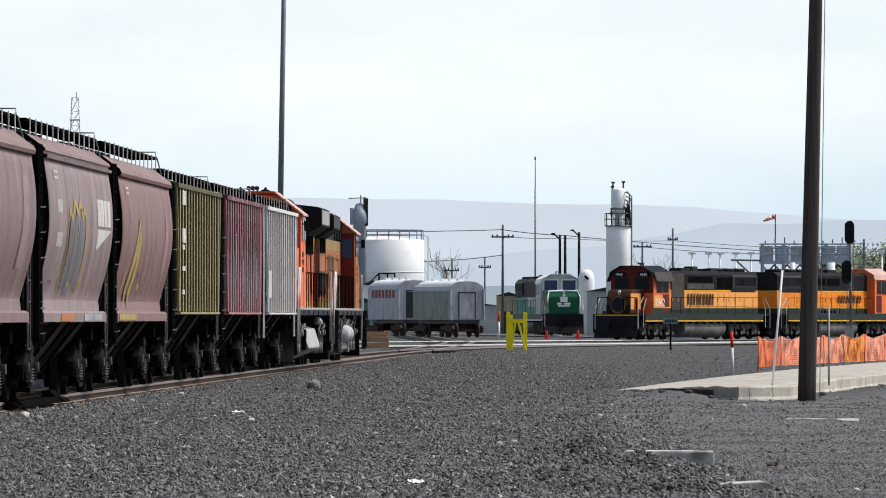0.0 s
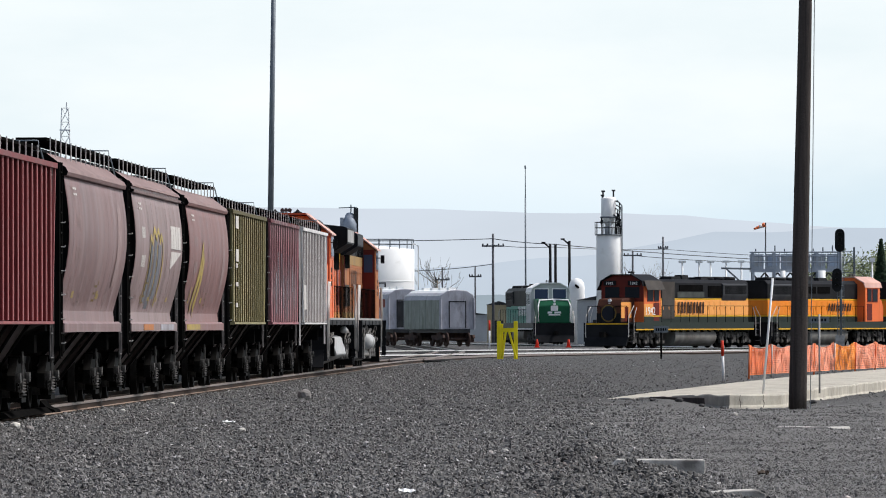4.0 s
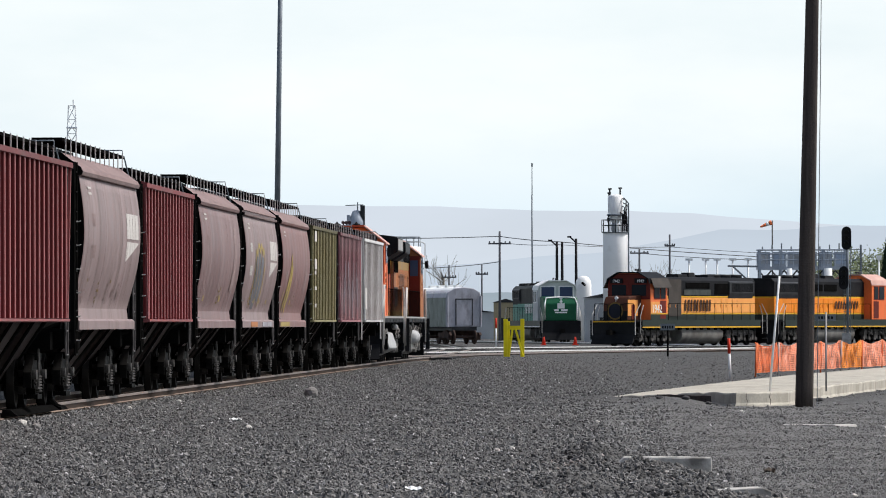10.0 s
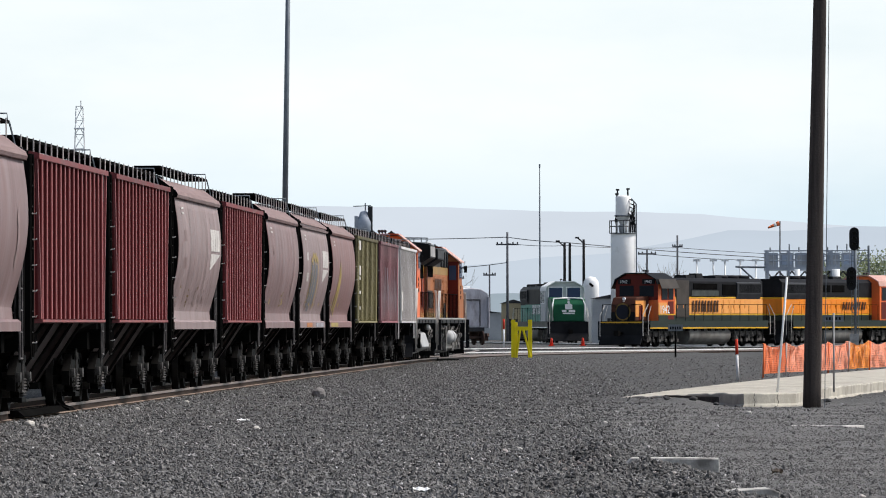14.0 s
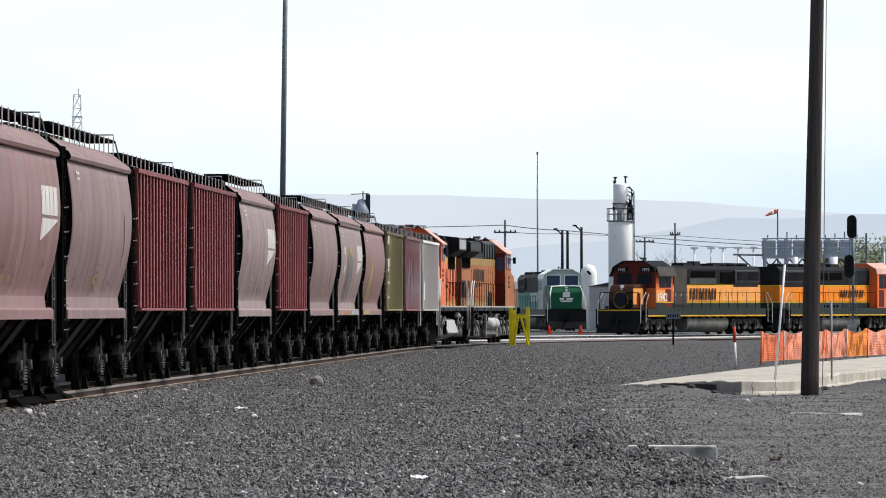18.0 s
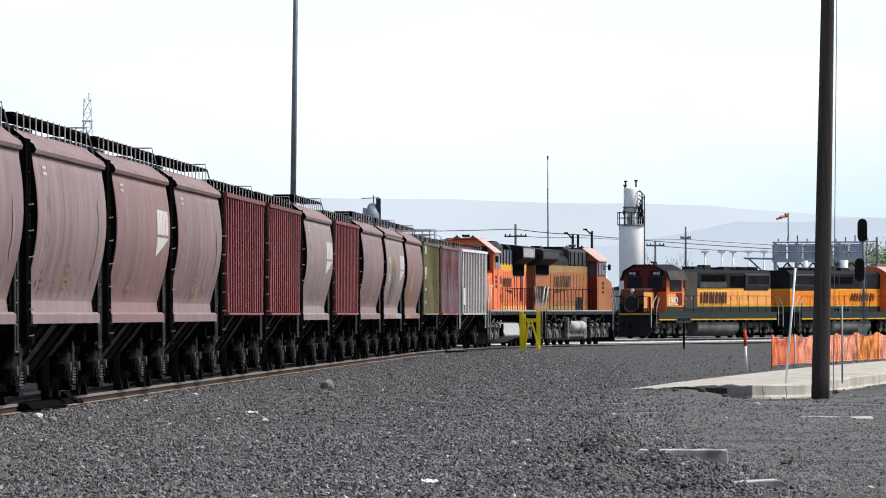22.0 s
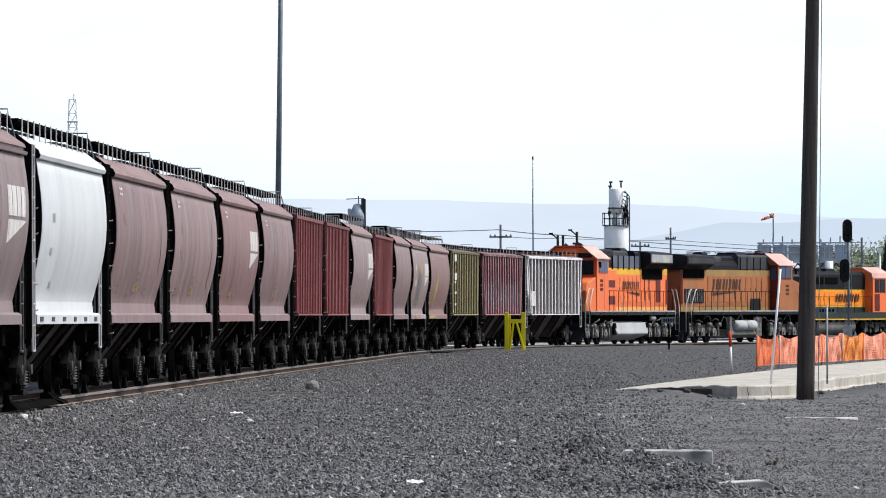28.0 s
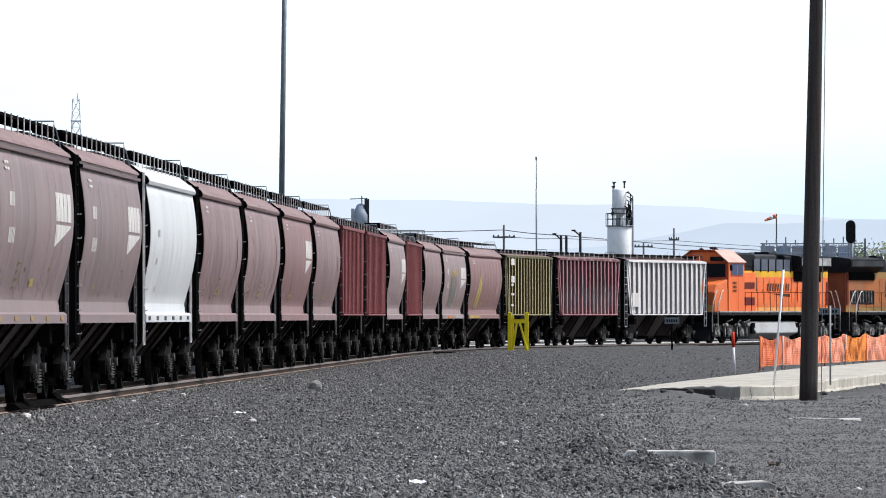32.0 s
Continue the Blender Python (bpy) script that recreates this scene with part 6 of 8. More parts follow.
    (curved_hopper, ("grey", "grey-brown curved-side hopper car with white lettering and yellow spray paint", True, 3.2, [(-2.9, -2.1, 1.9, 3.1, 0.15, "spray_grey", "spray_paint"), (-1.9, -1.0, 1.8, 3.2, 0.1, "spray_grey", "spray_paint"), (-0.8, 0.2, 2.0, 3.1, 0.1, "spray_grey", "spray_paint")])),
    (curved_hopper, ("maroon", "maroon curved-side hopper car with a pale worn patch", False, None, [(4.2, 5.4, 2.2, 3.7, 0.4, "letter_faint", "faded_patch")])),
    (ribbed_hopper, ("red", RED_L)),
    (curved_hopper, ("grey", "pale grey-brown curved-side hopper car with white lettering", False, 3.2)),
    (ribbed_hopper, ("red", RED_L)),
    (ribbed_hopper, ("red", RED_L)),
    (curved_hopper, ("maroon", MAROON_L)),
    (curved_hopper, ("maroon_rust", "rusty maroon curved-side hopper car with white lettering and wedge", False, 3.2)),
    (curved_hopper, ("maroon_dust", MAROON_L)),
    (curved_hopper, ("maroon", MAROON_L)),
    (curved_hopper, ("white_car", "clean white curved-side covered hopper car")),
    (curved_hopper, ("maroon_light", "maroon hopper car with stepped eave and white lettering", True, 3.2)),
    (curved_hopper, ("maroon_light", "maroon hopper car with stepped eave, lettering and yellow sill patches", True, 3.2)),
    (curved_hopper, ("maroon", MAROON_L)),
]
for number, (build, args) in enumerate(CARS):
    length = L_RIBBED if build is ribbed_hopper else L_CURVED
    GROW[0] = 1.038
    car = build(*args)
    TRAIN.append((car, at_ + length / 2, (7.3 if build is ribbed_hopper else 7.05) - 1.9, False))
    if number in (3, 4):
        for x0, x1, m_ in ((-3.4, -0.6, "spray_orange"), (1.6, 5.6, "spray_pale")) if number == 4 else ((-6.4, -2.0, "spray_yellow"),):
            bm = B()
            box(bm, x0, x1, -1.502, -1.492, 1.36, 1.48)
            part("spray_paint", bm, m_, car, "spray paint on the sill")
    if number in (10, 12, 13):            # paint rubbed off beside the ladder
        u = 0.3 * (number % 3)
        spray_line(car, [(5.0 + u / 2, 2.1 + u), (5.15 + u / 2, 2.6), (5.1, 3.1), (4.95, 3.5 - u)], 0.28, "letter_faint", "pale patch of rubbed paint")
    if number == 4:
        wave = [(-3.3, 1.9), (-3.2, 2.9), (-3.0, 3.2), (-2.7, 3.25), (-2.4, 3.1), (-2.2, 3.28), (-1.8, 3.42), (-1.4, 3.3), (-1.2, 3.2), (-0.9, 3.38), (-0.5, 3.38), (-0.2, 3.15), (0.1, 3.3), (0.5, 3.2), (0.65, 2.9)]
        spray_line(car, wave, 0.13, "spray_yellow", "yellow sprayed outline")
        spray_line(car, [(0.65, 2.9), (0.75, 2.3), (0.6, 1.85)], 0.2, "spray_yellow", "yellow sprayed outline")
        spray_line(car, [(-2.3, 3.0), (-2.2, 2.2)], 0.1, "spray_yellow", "yellow sprayed outline")
        spray_line(car, [(-1.1, 3.1), (-0.95, 2.3), (-1.05, 1.9)], 0.1, "spray_yellow", "yellow sprayed outline")
    if number == 3:
        spray_line(car, [(-4.0, 1.8), (-3.7, 2.3), (-3.3, 2.6), (-2.7, 3.0), (-2.3, 3.1)], 0.5, "spray_yellow", "yellow sprayed stroke")
        spray_line(car, [(-3.0, 1.75), (-2.6, 2.4), (-2.3, 3.05)], 0.55, "spray_yellow", "yellow sprayed stroke")
    if build is curved_hopper and args[0] != "white_car":
        rnd = random.Random(number)
        for k in range(9):                     # small stencils low on the side
            x, z = rnd.uniform(-5.6, 5.0), rnd.choice((1.82, 1.98, 2.2))
            curved_mark(car, [(x, x + rnd.uniform(0.12, 0.3), z, z + rnd.uniform(0.05, 0.1), 0)], "stencil", rnd.choice(("letter_faint", "letter_faint", "letter_faint", "letter_faint", "gold")), "small stencilled writing")
    if number == 1:
        for k, (x0, z0, w_, h_) in enumerate(((-4.5, 2.0, 1.6, 1.1), (-2.2, 2.2, 1.8, 0.9), (0.2, 1.9, 2.0, 1.2), (2.9, 2.1, 1.7, 1.0))):
            for i in range(15):
                x = (i - 7) * 0.9
                if x0 - 0.1 < x < x0 + w_:
                    bm = B()
                    zz = z0 + 0.3 * math.sin(3 * x + k)
                    box(bm, x - 0.05, x + 0.05, -1.556, -1.549, zz, zz + h_)
                    part("spray_paint", bm, "spray_pale", car, "pale sprayed letters across the ribs")
    if number in (14, 16):
        for i in range(5 if number == 16 else 6):
            bm = B()
            xx = -6.2 + i * (2.9 if number == 16 else 2.3)
            box(bm, xx, xx + 0.55, -1.502, -1.492, 1.385, 1.46)
            part("reflector", bm, "ochre" if number == 16 else "hood_grey", car, "reflective strip on the sill")
    GROW[0] = 1.0
    at_ += length
# ---- parked locomotives ----
moving = len(WHEELS)


def parked(c, name, label, x, y, deg, turned=False):
    ob = locomotive(name, label, c, "parked locomotives")
    ob.matrix_basis = pose(x, y, RAIL, 0, 0, 90 - deg + (180 if turned else 0))
    return ob


def along(x, y, deg, s):
    return x + s * math.sin(radians(deg)), y + s * math.cos(radians(deg))


px, py = along(10.5, 450, 28, L_LOCO / 2)
loco_c = parked(PARKED, "locomotive", "amber and black parked locomotive with dark green sill and number 1942", px, py, 28, True)
number_text(loco_c, "1942", pose(H - 3.75, 1.53, 2.1, 90, 0, 180), 0.72, "white")
for yy in (-0.85, 0.85):
    number_text(loco_c, "1942", pose(H - 2.77, yy, 3.99, 90, 0, 90), 0.27, "white")
bm = B()
prism(bm, [(0.55 * math.cos(a), 2.2 + 0.55 * math.sin(a)) for a in np.linspace(0, 2 * math.pi, 25)[:-1]], H - 0.95, H - 0.935, axis="x")
part("round_emblem", bm, "gold", loco_c, "dull gold ring painted on the nose")
bm = B()
prism(bm, [(0.46 * math.cos(a), 2.2 + 0.46 * math.sin(a)) for a in np.linspace(0, 2 * math.pi, 25)[:-1]], H - 0.945, H - 0.93, axis="x")
part("emblem_field", bm, "navy", loco_c)
bm = B()
box(bm, H - 0.8, H - 0.72, -1.45, 1.45, 1.5, 1.58)
part("platform_edge", bm, "yellow", loco_c, "yellow front edge of the platform")
for k in (-1, 1):
    bm = B()
    tube(bm, [(H - 0.78, k * 0.45, 1.6), (H - 0.78, k * 0.45, 2.6), (H - 0.78, k * 0.75, 2.65), (H - 0.78, k * 1.35, 2.65), (H - 0.78, k * 1.4, 1.6)], 0.03)
    part("platform_rail", bm, "black", loco_c, "black railing on the front platform")
bm = B()
box(bm, H - 2.4, H - 1.0, 0.84, 0.865, 1.9, 2.9)
part("nose_panel", bm, "amber", loco_c, "amber side of the short nose")
for nm, x0, x1, y0, y1, z0, z1, mt, text in (("nose_door", H - 1.95, H - 1.5, 0.86, 0.885, 1.7, 2.6, "deep_red", "dark red door in the side of the nose"),
                                             ("nose_foot", H - 1.2, H - 0.944, -0.83, 0.83, 1.63, 2.2, "loco_black", "black lower nose"),
                                             ("cab_number_panel", H - 4.15, H - 2.92, 1.49, 1.516, 2.06, 2.78, "amber", "amber panel behind the cab number"),
                                             ("cab_foot", H - 5.25, H - 2.92, 1.49, 1.514, 1.63, 1.99, "dark_green", "dark green band along the foot of the cab"),
                                             ("cab_pinstripe", H - 5.25, H - 2.92, 1.49, 1.518, 1.99, 2.06, "yellow", "yellow line along the cab")):
    bm = B()
    box(bm, x0, x1, y0, y1, z0, z1)
    part(nm, bm, mt, loco_c, text)
px, py = along(10.5, 450, 28, L_LOCO * 1.5 + 0.3)
parked(PARKED2, "locomotive", "orange and black parked locomotive with yellow sill stripe", px, py, 28)
px, py = along(10.5, 450, 28, L_LOCO * 2.5 + 0.6)
parked(PARKED2, "locomotive", "orange parked locomotive at the end of the row", px, py, 28)
px, py = along(9.3, 546, -8, L_LOCO / 2)
parked_green = parked(GREEN, "locomotive", "green and white parked locomotive with black hood", px, py, -8, True)

loco_d = parked_green
for yy, w_, z0, z1 in ((0.0, 0.55, 2.55, 2.95), (0.25, 0.5, 2.35, 2.5), (-0.35, 0.35, 2.35, 2.5), (0.0, 0.9, 2.2, 2.3)):
    bm = B()
    box(bm, H - 0.96, H - 0.935, yy - w_ / 2, yy + w_ / 2, z0, z1)
    part("nose_mark", bm, "white", loco_d, "white painted mark on the green nose")
for k in (-1, 1):
    bm = B()
    tube(bm, [(H - 0.93, k * 1.22, 1.7), (H - 0.93, k * 1.24, 2.9), (H - 1.22, k * 1.1, 3.36), (H - 1.25, 0, 3.42)], 0.06)
    part("nose_trim", bm, "white", loco_d, "white trim round the nose")
del WHEELS[moving:]


# ---- loose stones ----
def scatter(name, count, area, size, material, label, seed, lift=0.3, reject=None, kind="stuff", fine=False):
    """Many small broken stones as one object: icosahedra, each turned and squashed by itself."""
    rng = np.random.default_rng(seed)
    g = (1 + 5 ** 0.5) / 2
    base = np.array([(-1, g, 0), (1, g, 0), (-1, -g, 0), (1, -g, 0), (0, -1, g), (0, 1, g), (0, -1, -g), (0, 1, -g), (g, 0, -1), (g, 0, 1), (-g, 0, -1), (-g, 0, 1)]) / 1.9
    tri = np.array([(0, 11, 5), (0, 5, 1), (0, 1, 7), (0, 7, 10), (0, 10, 11), (1, 5, 9), (5, 11, 4), (11, 10, 2), (10, 7, 6), (7, 1, 8),
                    (3, 9, 4), (3, 4, 2), (3, 2, 6), (3, 6, 8), (3, 8, 9), (4, 9, 5), (2, 4, 11), (6, 2, 10), (8, 6, 7), (9, 8, 1)])
    if fine:
        base = np.array([(1, 0, 0), (-1, 0, 0), (0, 1, 0), (0, -1, 0), (0, 0, 1), (0, 0, -1)]) * 1.1
        tri = np.array([(0, 2, 4), (2, 1, 4), (1, 3, 4), (3, 0, 4), (2, 0, 5), (1, 2, 5), (3, 1, 5), (0, 3, 5)])
    corners = len(base)
    x0, x1, y0, y1, flare = area
    y = y0 * (y1 / y0) ** rng.random(count)
    x = (x0 + (x1 - x0) * rng.random(count)) * (1 + flare * (y - y0) / y0)
    keep = np.array([reject is None or not reject(a, b, rng.random()) for a, b in zip(x, y)])
    x, y = x[keep], y[keep]
    n = len(x)
    r = size[0] + (size[1] - size[0]) * rng.random(n) ** 2.2
    z = np.array([mound(a, b) for a, b in zip(x, y)])
    v = base[None] * (1 + 0.45 * (rng.random((n, corners, 1)) - 0.5)) * (0.55 + 0.75 * rng.random((n, 1, 3)))
    ang = rng.random((n, 3)) * 6.283
    for k, (i, j) in enumerate(((0, 1), (1, 2), (0, 2))):
        c, s = np.cos(ang[:, k])[:, None], np.sin(ang[:, k])[:, None]
        a, b = v[:, :, i].copy(), v[:, :, j].copy()
        v[:, :, i], v[:, :, j] = c * a - s * b, s * a + c * b
    v = v * r[:, None, None] + np.stack([x, y, z + r * lift], 1)[:, None, :]
    me = bpy.data.meshes.new(name)
    me.from_pydata(v.reshape(-1, 3).tolist(), [], (tri[None] + corners * np.arange(n)[:, None, None]).reshape(-1, 3).tolist())
    me.materials.append(MAT[material])
    return tagged(new(name, me), label, "gravel", kind=kind)


def island_stone(name, dark, light, pale):
    m = bpy.data.materials.new(name)
    m.use_nodes = True
    n, l = m.node_tree.nodes, m.node_tree.links
    b = n["Principled BSDF"]
    ge = n.new("ShaderNodeNewGeometry")
    r = n.new("ShaderNodeValToRGB")
    e = r.color_ramp.elements
    e[0].position, e[0].color = 0.0, (*dark, 1)
    e[1].position, e[1].color = 0.975, (*light, 1)
    p = e.new(0.992)
    p.color = (*pale, 1)
    l.new(ge.outputs["Random Per Island"], r.inputs["Fac"])
    tc = n.new("ShaderNodeTexCoord")
    no = n.new("ShaderNodeTexNoise")
    no.inputs["Scale"].default_value, no.inputs["Detail"].default_value = 40, 4
    l.new(tc.outputs["Object"], no.inputs["Vector"])
    mx = n.new("ShaderNodeMix")
    mx.data_type, mx.blend_type = "RGBA", "OVERLAY"
    mx.inputs[0].default_value = 0.5
    l.new(r.outputs["Color"], mx.inputs[6])
    l.new(no.outputs["Fac"], mx.inputs[7])
    l.new(mx.outputs[2], b.inputs["Base Color"])
    b.inputs["Roughness"].default_value = 0.8
    bp = n.new("ShaderNodeBump")
    bp.inputs["Strength"].default_value, bp.inputs["Distance"].default_value = 0.5, 0.01
    l.new(no.outputs["Fac"], bp.inputs["Height"])
    l.new(bp.outputs["Normal"], b.inputs["Normal"])
    return m


MAT["gravel"] = island_stone("broken_basalt", (0.042, 0.041, 0.04), (0.2, 0.195, 0.19), (0.4, 0.39, 0.39))
MAT["gravel_far"] = island_stone("far_gravel", (0.06, 0.0585, 0.057), (0.18, 0.175, 0.171), (0.4, 0.39, 0.39))
MAT["clod"] = island_stone("dirt_clod", (0.0731, 0.07095, 0.0688), (0.1634, 0.1587, 0.1539), (0.28, 0.27, 0.265))
MAT["rubble"] = island_stone("cinder_rubble", (0.025, 0.0243, 0.0238), (0.12, 0.1165, 0.1135), (0.34, 0.31, 0.29))
MAT["brown_clod"] = island_stone("brown_soil", (0.1, 0.083, 0.075), (0.19, 0.162, 0.15), (0.3, 0.27, 0.25))


def near_track(x, y):
    return x < on_line(y - 95)[0] + 0.95


def on_slab(x, y):
    return 138 < y < 226 and np.interp(y, (138, 150, 156, 166, 184, 216, 226), (5.6, 3.6, 4.6, 6.6, 9.04, 13.6, 17)) < x < np.interp(y, (138, 139.3, 153, 169, 196, 226), (5.7, 6.72, 8.2, 10.4, 14.0, 17.6))


def gravel_skip(x, y, u):
    if near_track(x, y):
        return True
    if on_slab(x, y):
        return True
    edge = 2.25 + 0.8 * noise.noise(Vector((x * 0.5, y * 0.06, 7.0))) + max(0, (y - 100) * 0.03)
    return u < 0.97 * min(max((x - edge + 0.8) / 1.8, 0), 1)


def lump(x, y, cx, cy, wx, wy):
    return math.exp(-((x - cx) / wx) ** 2 - ((y - cy) / wy) ** 2)


def heap_share(x, y):
    return max(lump(x, y, 1.78, 82.5, 0.42, 4.2), 0.5 * lump(x, y, 2.2, 76.0, 0.4, 1.6), lump(x, y, 1.25, 69.5, 0.5, 3.2), lump(x, y, 2.1, 66.5, 0.7, 1.8))


scatter("gravel", 195000, (-5.6, 5.2, 60, 150, 0.95), (0.011, 0.034), "gravel", "dark grey crushed rock covering the yard", 3, lift=0.15, reject=gravel_skip, fine=True)
scatter("gravel", 90000, (-10, 14, 150, 345, 0.5), (0.016, 0.036), "gravel_far", "dark crushed rock farther out in the yard", 4, reject=lambda x, y, u: near_track(x, y) or on_slab(x, y) or u < min(0.85, max(0, (x - 2) * 0.25)), fine=True)
scatter("rubble", 30000, (0.6, 3.1, 62, 92, 0.0), (0.012, 0.042), "rubble", "heaps of dark cinders and rubble", 5, reject=lambda x, y, u: u > heap_share(x, y) + 0.02)
scatter("rubble", 2000, (2.0, 6.5, 62, 138, 0.6), (0.01, 0.034), "clod", "small rubble strewn over the dirt lane", 6, reject=lambda x, y, u: on_slab(x, y) or u > 0.25 + max(0, (y - 112) / 26))
scatter("rubble", 5000, (-7.2, 2.0, 95, 160, 0.1), (0.025, 0.06), "gravel", "larger ballast stones along the track shoulder", 9, reject=lambda x, y, u: abs(x - on_line(y - 95)[0] - 1.75) > 0.8 * u + 0.1)
scatter("clods", 62000, (1.8, 5.6, 61, 137, 0.9), (0.005, 0.018), "clod", "fine dirt clods of the worn lane", 7, lift=0.05, reject=lambda x, y, u: on_slab(x, y), fine=True)
scatter("clods", 2500, (0.9, 1.9, 66, 86, 0.0), (0.008, 0.03), "brown_clod", "brown soil turned up beside the heaps", 8, reject=lambda x, y, u: u > 0.9 * max(lump(x, y, 1.42, 79.5, 0.2, 2.5), lump(x, y, 1.0, 67.5, 0.16, 1.8)))


def boulder(name, x, y, r, material, label, seed, flat=0.7):
    rng = random.Random(seed)
    bm = B()
    bmesh.ops.create_icosphere(bm, subdivisions=2, radius=r)
    for v in bm.verts:
        v.co *= 1 + 0.28 * noise.noise(v.co * (2.2 / r) + Vector((seed, 0, 0)))
        v.co.z *= flat
    ob = new(name, mesh(bm, material, name))
    ob.matrix_basis = on_ground(x, y, r * flat * 0.55) @ pose(0, 0, 0, 0, 0, rng.uniform(0, 360))
    return tagged(ob, label, "rock")


MAT["pale_rock"] = paint("pale_rock", (0.62, 0.6, 0.56), (0.45, 0.43, 0.4), 0.8, scale=5, bump=0.5)
MAT["grey_rock"] = paint("grey_rock", (0.26, 0.245, 0.235), (0.17, 0.16, 0.155), 0.85, scale=4, bump=0.5)
boulder("rock", -6.4, 110.2, 0.085, "pale_rock", "small white rock lying on dark gravel", 1)
boulder("rock", -6.12, 109.2, 0.075, "grey_rock", "small pale grey rock lying on dark gravel", 2)
boulder("rock", -2.8, 156.5, 0.15, "grey_rock", "rounded grey rock standing on dark gravel", 3, 0.95)
for i, (x, y, r) in enumerate(((-5.15, 142, 0.06), (-2.9, 109, 0.055), (2.45, 113, 0.05), (0.89, 90, 0.04), (1.55, 97, 0.04), (-5.6, 130, 0.05), (2.6, 70, 0.04), (3.9, 68, 0.035), (5.3, 127, 0.05))):
    boulder("rock", x, y, r, "pale_rock", "white pebble lying among dark gravel", 10 + i)


def scrap(name, x, y, w, h, material, label, category, seed):
    """A bent, crumpled sheet lying on the ground."""
    bm = B()
    n = 6
    rows = [[bm.verts.new(((i / n - 0.5) * w, (j / n - 0.5) * w * 1.6, h * (0.5 + noise.noise(Vector((i * 0.7, j * 0.5, seed)))) + 0.006)) for i in range(n + 1)] for j in range(n + 1)]
    for r0, r1 in zip(rows, rows[1:]):
        for i in range(n):
            bm.faces.new((r0[i], r0[i + 1], r1[i + 1], r1[i]))
    ob = new(name, mesh(bm, material, name))
    ob.modifiers.new("solid", "SOLIDIFY").thickness = 0.006
    ob.matrix_basis = on_ground(x, y)
    return tagged(ob, label, category)


scrap("paper_scrap", -0.25, 67.5, 0.16, 0.05, "white", "crumpled scrap of white paper on dark gravel", "litter", 1)
scrap("rusty_scrap", 3.6, 78.9, 0.12, 0.06, "tie", "bent piece of rusty brown sheet metal on dirt", "scrap", 2)
scrap("paper_scrap", -3.35, 118.0, 0.2, 0.04, "white", "torn pale wrapper lying on gravel", "litter", 3)

# black rubber mat folded over the rail
mat_ = thing("rubber_mat", pose(-7.15, 134.5, 0.0, 0, 0, -2), "crumpled black rubber mat lying against the rail", "mat")
bm = B()
pr = [(-0.3, 0.0), (-0.28, 0.2), (-0.14, 0.22), (-0.02, 0.1), (0.12, 0.05), (0.16, 0.0)]
prism(bm, pr, -0.6, 0.6)
part("sheet", bm, "black", mat_)
bm = B()
prism(bm, [(-0.4, 0.0), (-0.36, 0.1), (-0.02, 0.1), (0.1, 0.0)], -9.0, -0.6)
part("edge_strip", bm, "black", mat_)

for i, (x, y, r) in enumerate(((4.3, 141.5, 0.1), (4.75, 139.6, 0.12), (5.15, 138.6, 0.09), (5.5, 137.4, 0.07), (7.2, 141.0, 0.1), (7.6, 144.5, 0.12))):
    boulder("rubble_block", x, y, r * 0.7, "stone", "dark broken lump of stone beside the slab", 40 + i, 0.6)

# ---- concrete slab, blocks, pole, fence, stakes ----
slab = thing("loading_slab", pose(0, 0, 0), "worn pale concrete slab with a broken front edge", "slab", kind="structure")
bm = B()
outline = [(3.6, 150.5, 0.06), (4.6, 144.8, 0.16), (5.4, 139.6, 0.25), (5.66, 138.2, 0.25), (6.1, 138.7, 0.25), (6.72, 139.3, 0.25), (7.3, 146.0, 0.25), (8.2, 153.0, 0.25), (10.4, 169.0, 0.25),
           (14.0, 196.0, 0.25), (17.5, 225.0, 0.25), (13.6, 216.0, 0.25), (9.04, 184.0, 0.25), (6.6, 166.0, 0.22), (4.68, 156.5, 0.12)]
rough = []
for i, (a, b) in enumerate(zip(outline, outline[1:] + outline[:1])):
    n = max(1, int(math.hypot(b[0] - a[0], (b[1] - a[1]) * 0.25) / 0.09)) if i < 9 else 1
    for k in range(n):                         # broken, crumbling front edge
        u = k / n
        x, y, z = (a[j] + (b[j] - a[j]) * u for j in range(3))
        if i < 9:
            x += 0.05 * noise.noise(Vector((x * 1.7, y * 0.5, 2))) + 0.02 * noise.noise(Vector((x * 7, y * 2, 4)))
            y += 0.5 * noise.noise(Vector((x * 1.3, y * 0.3, 6)))
            z -= 0.05 * max(0, noise.noise(Vector((x * 5, y * 1.1, 9))))
        rough.append((x, y, z))
outline = rough
cx_, cy_ = 7.2, 152.0
rings = []
for drop, out in ((0.0, 0.0), (0.025, 0.014), (0.2, 0.012), (0.24, 0.03), (0.4, 0.04)):      # a lip of poured footing below
    ring = []
    for k, (x, y, z) in enumerate(outline):
        w_ = 1 + 0.5 * noise.noise(Vector((x * 6, y * 1.5, drop * 9)))
        ring.append(bm.verts.new((x + (-out if x < 6 else out) * w_, y - 2 * out * w_, z - drop)))
    rings.append(ring)
for hi, lo in zip(rings, rings[1:]):
    for i in range(len(hi)):
        j = (i + 1) % len(hi)
        bm.faces.new((hi[i], hi[j], lo[j], lo[i]))
bmesh.ops.triangulate(bm, faces=[bm.faces.new(rings[0])])
part("slab_top", bm, "concrete", slab, "weathered concrete")
for x, y in ((5.86, 138.3), (6.33, 138.8), (7.15, 143.4)):
    bm = B()
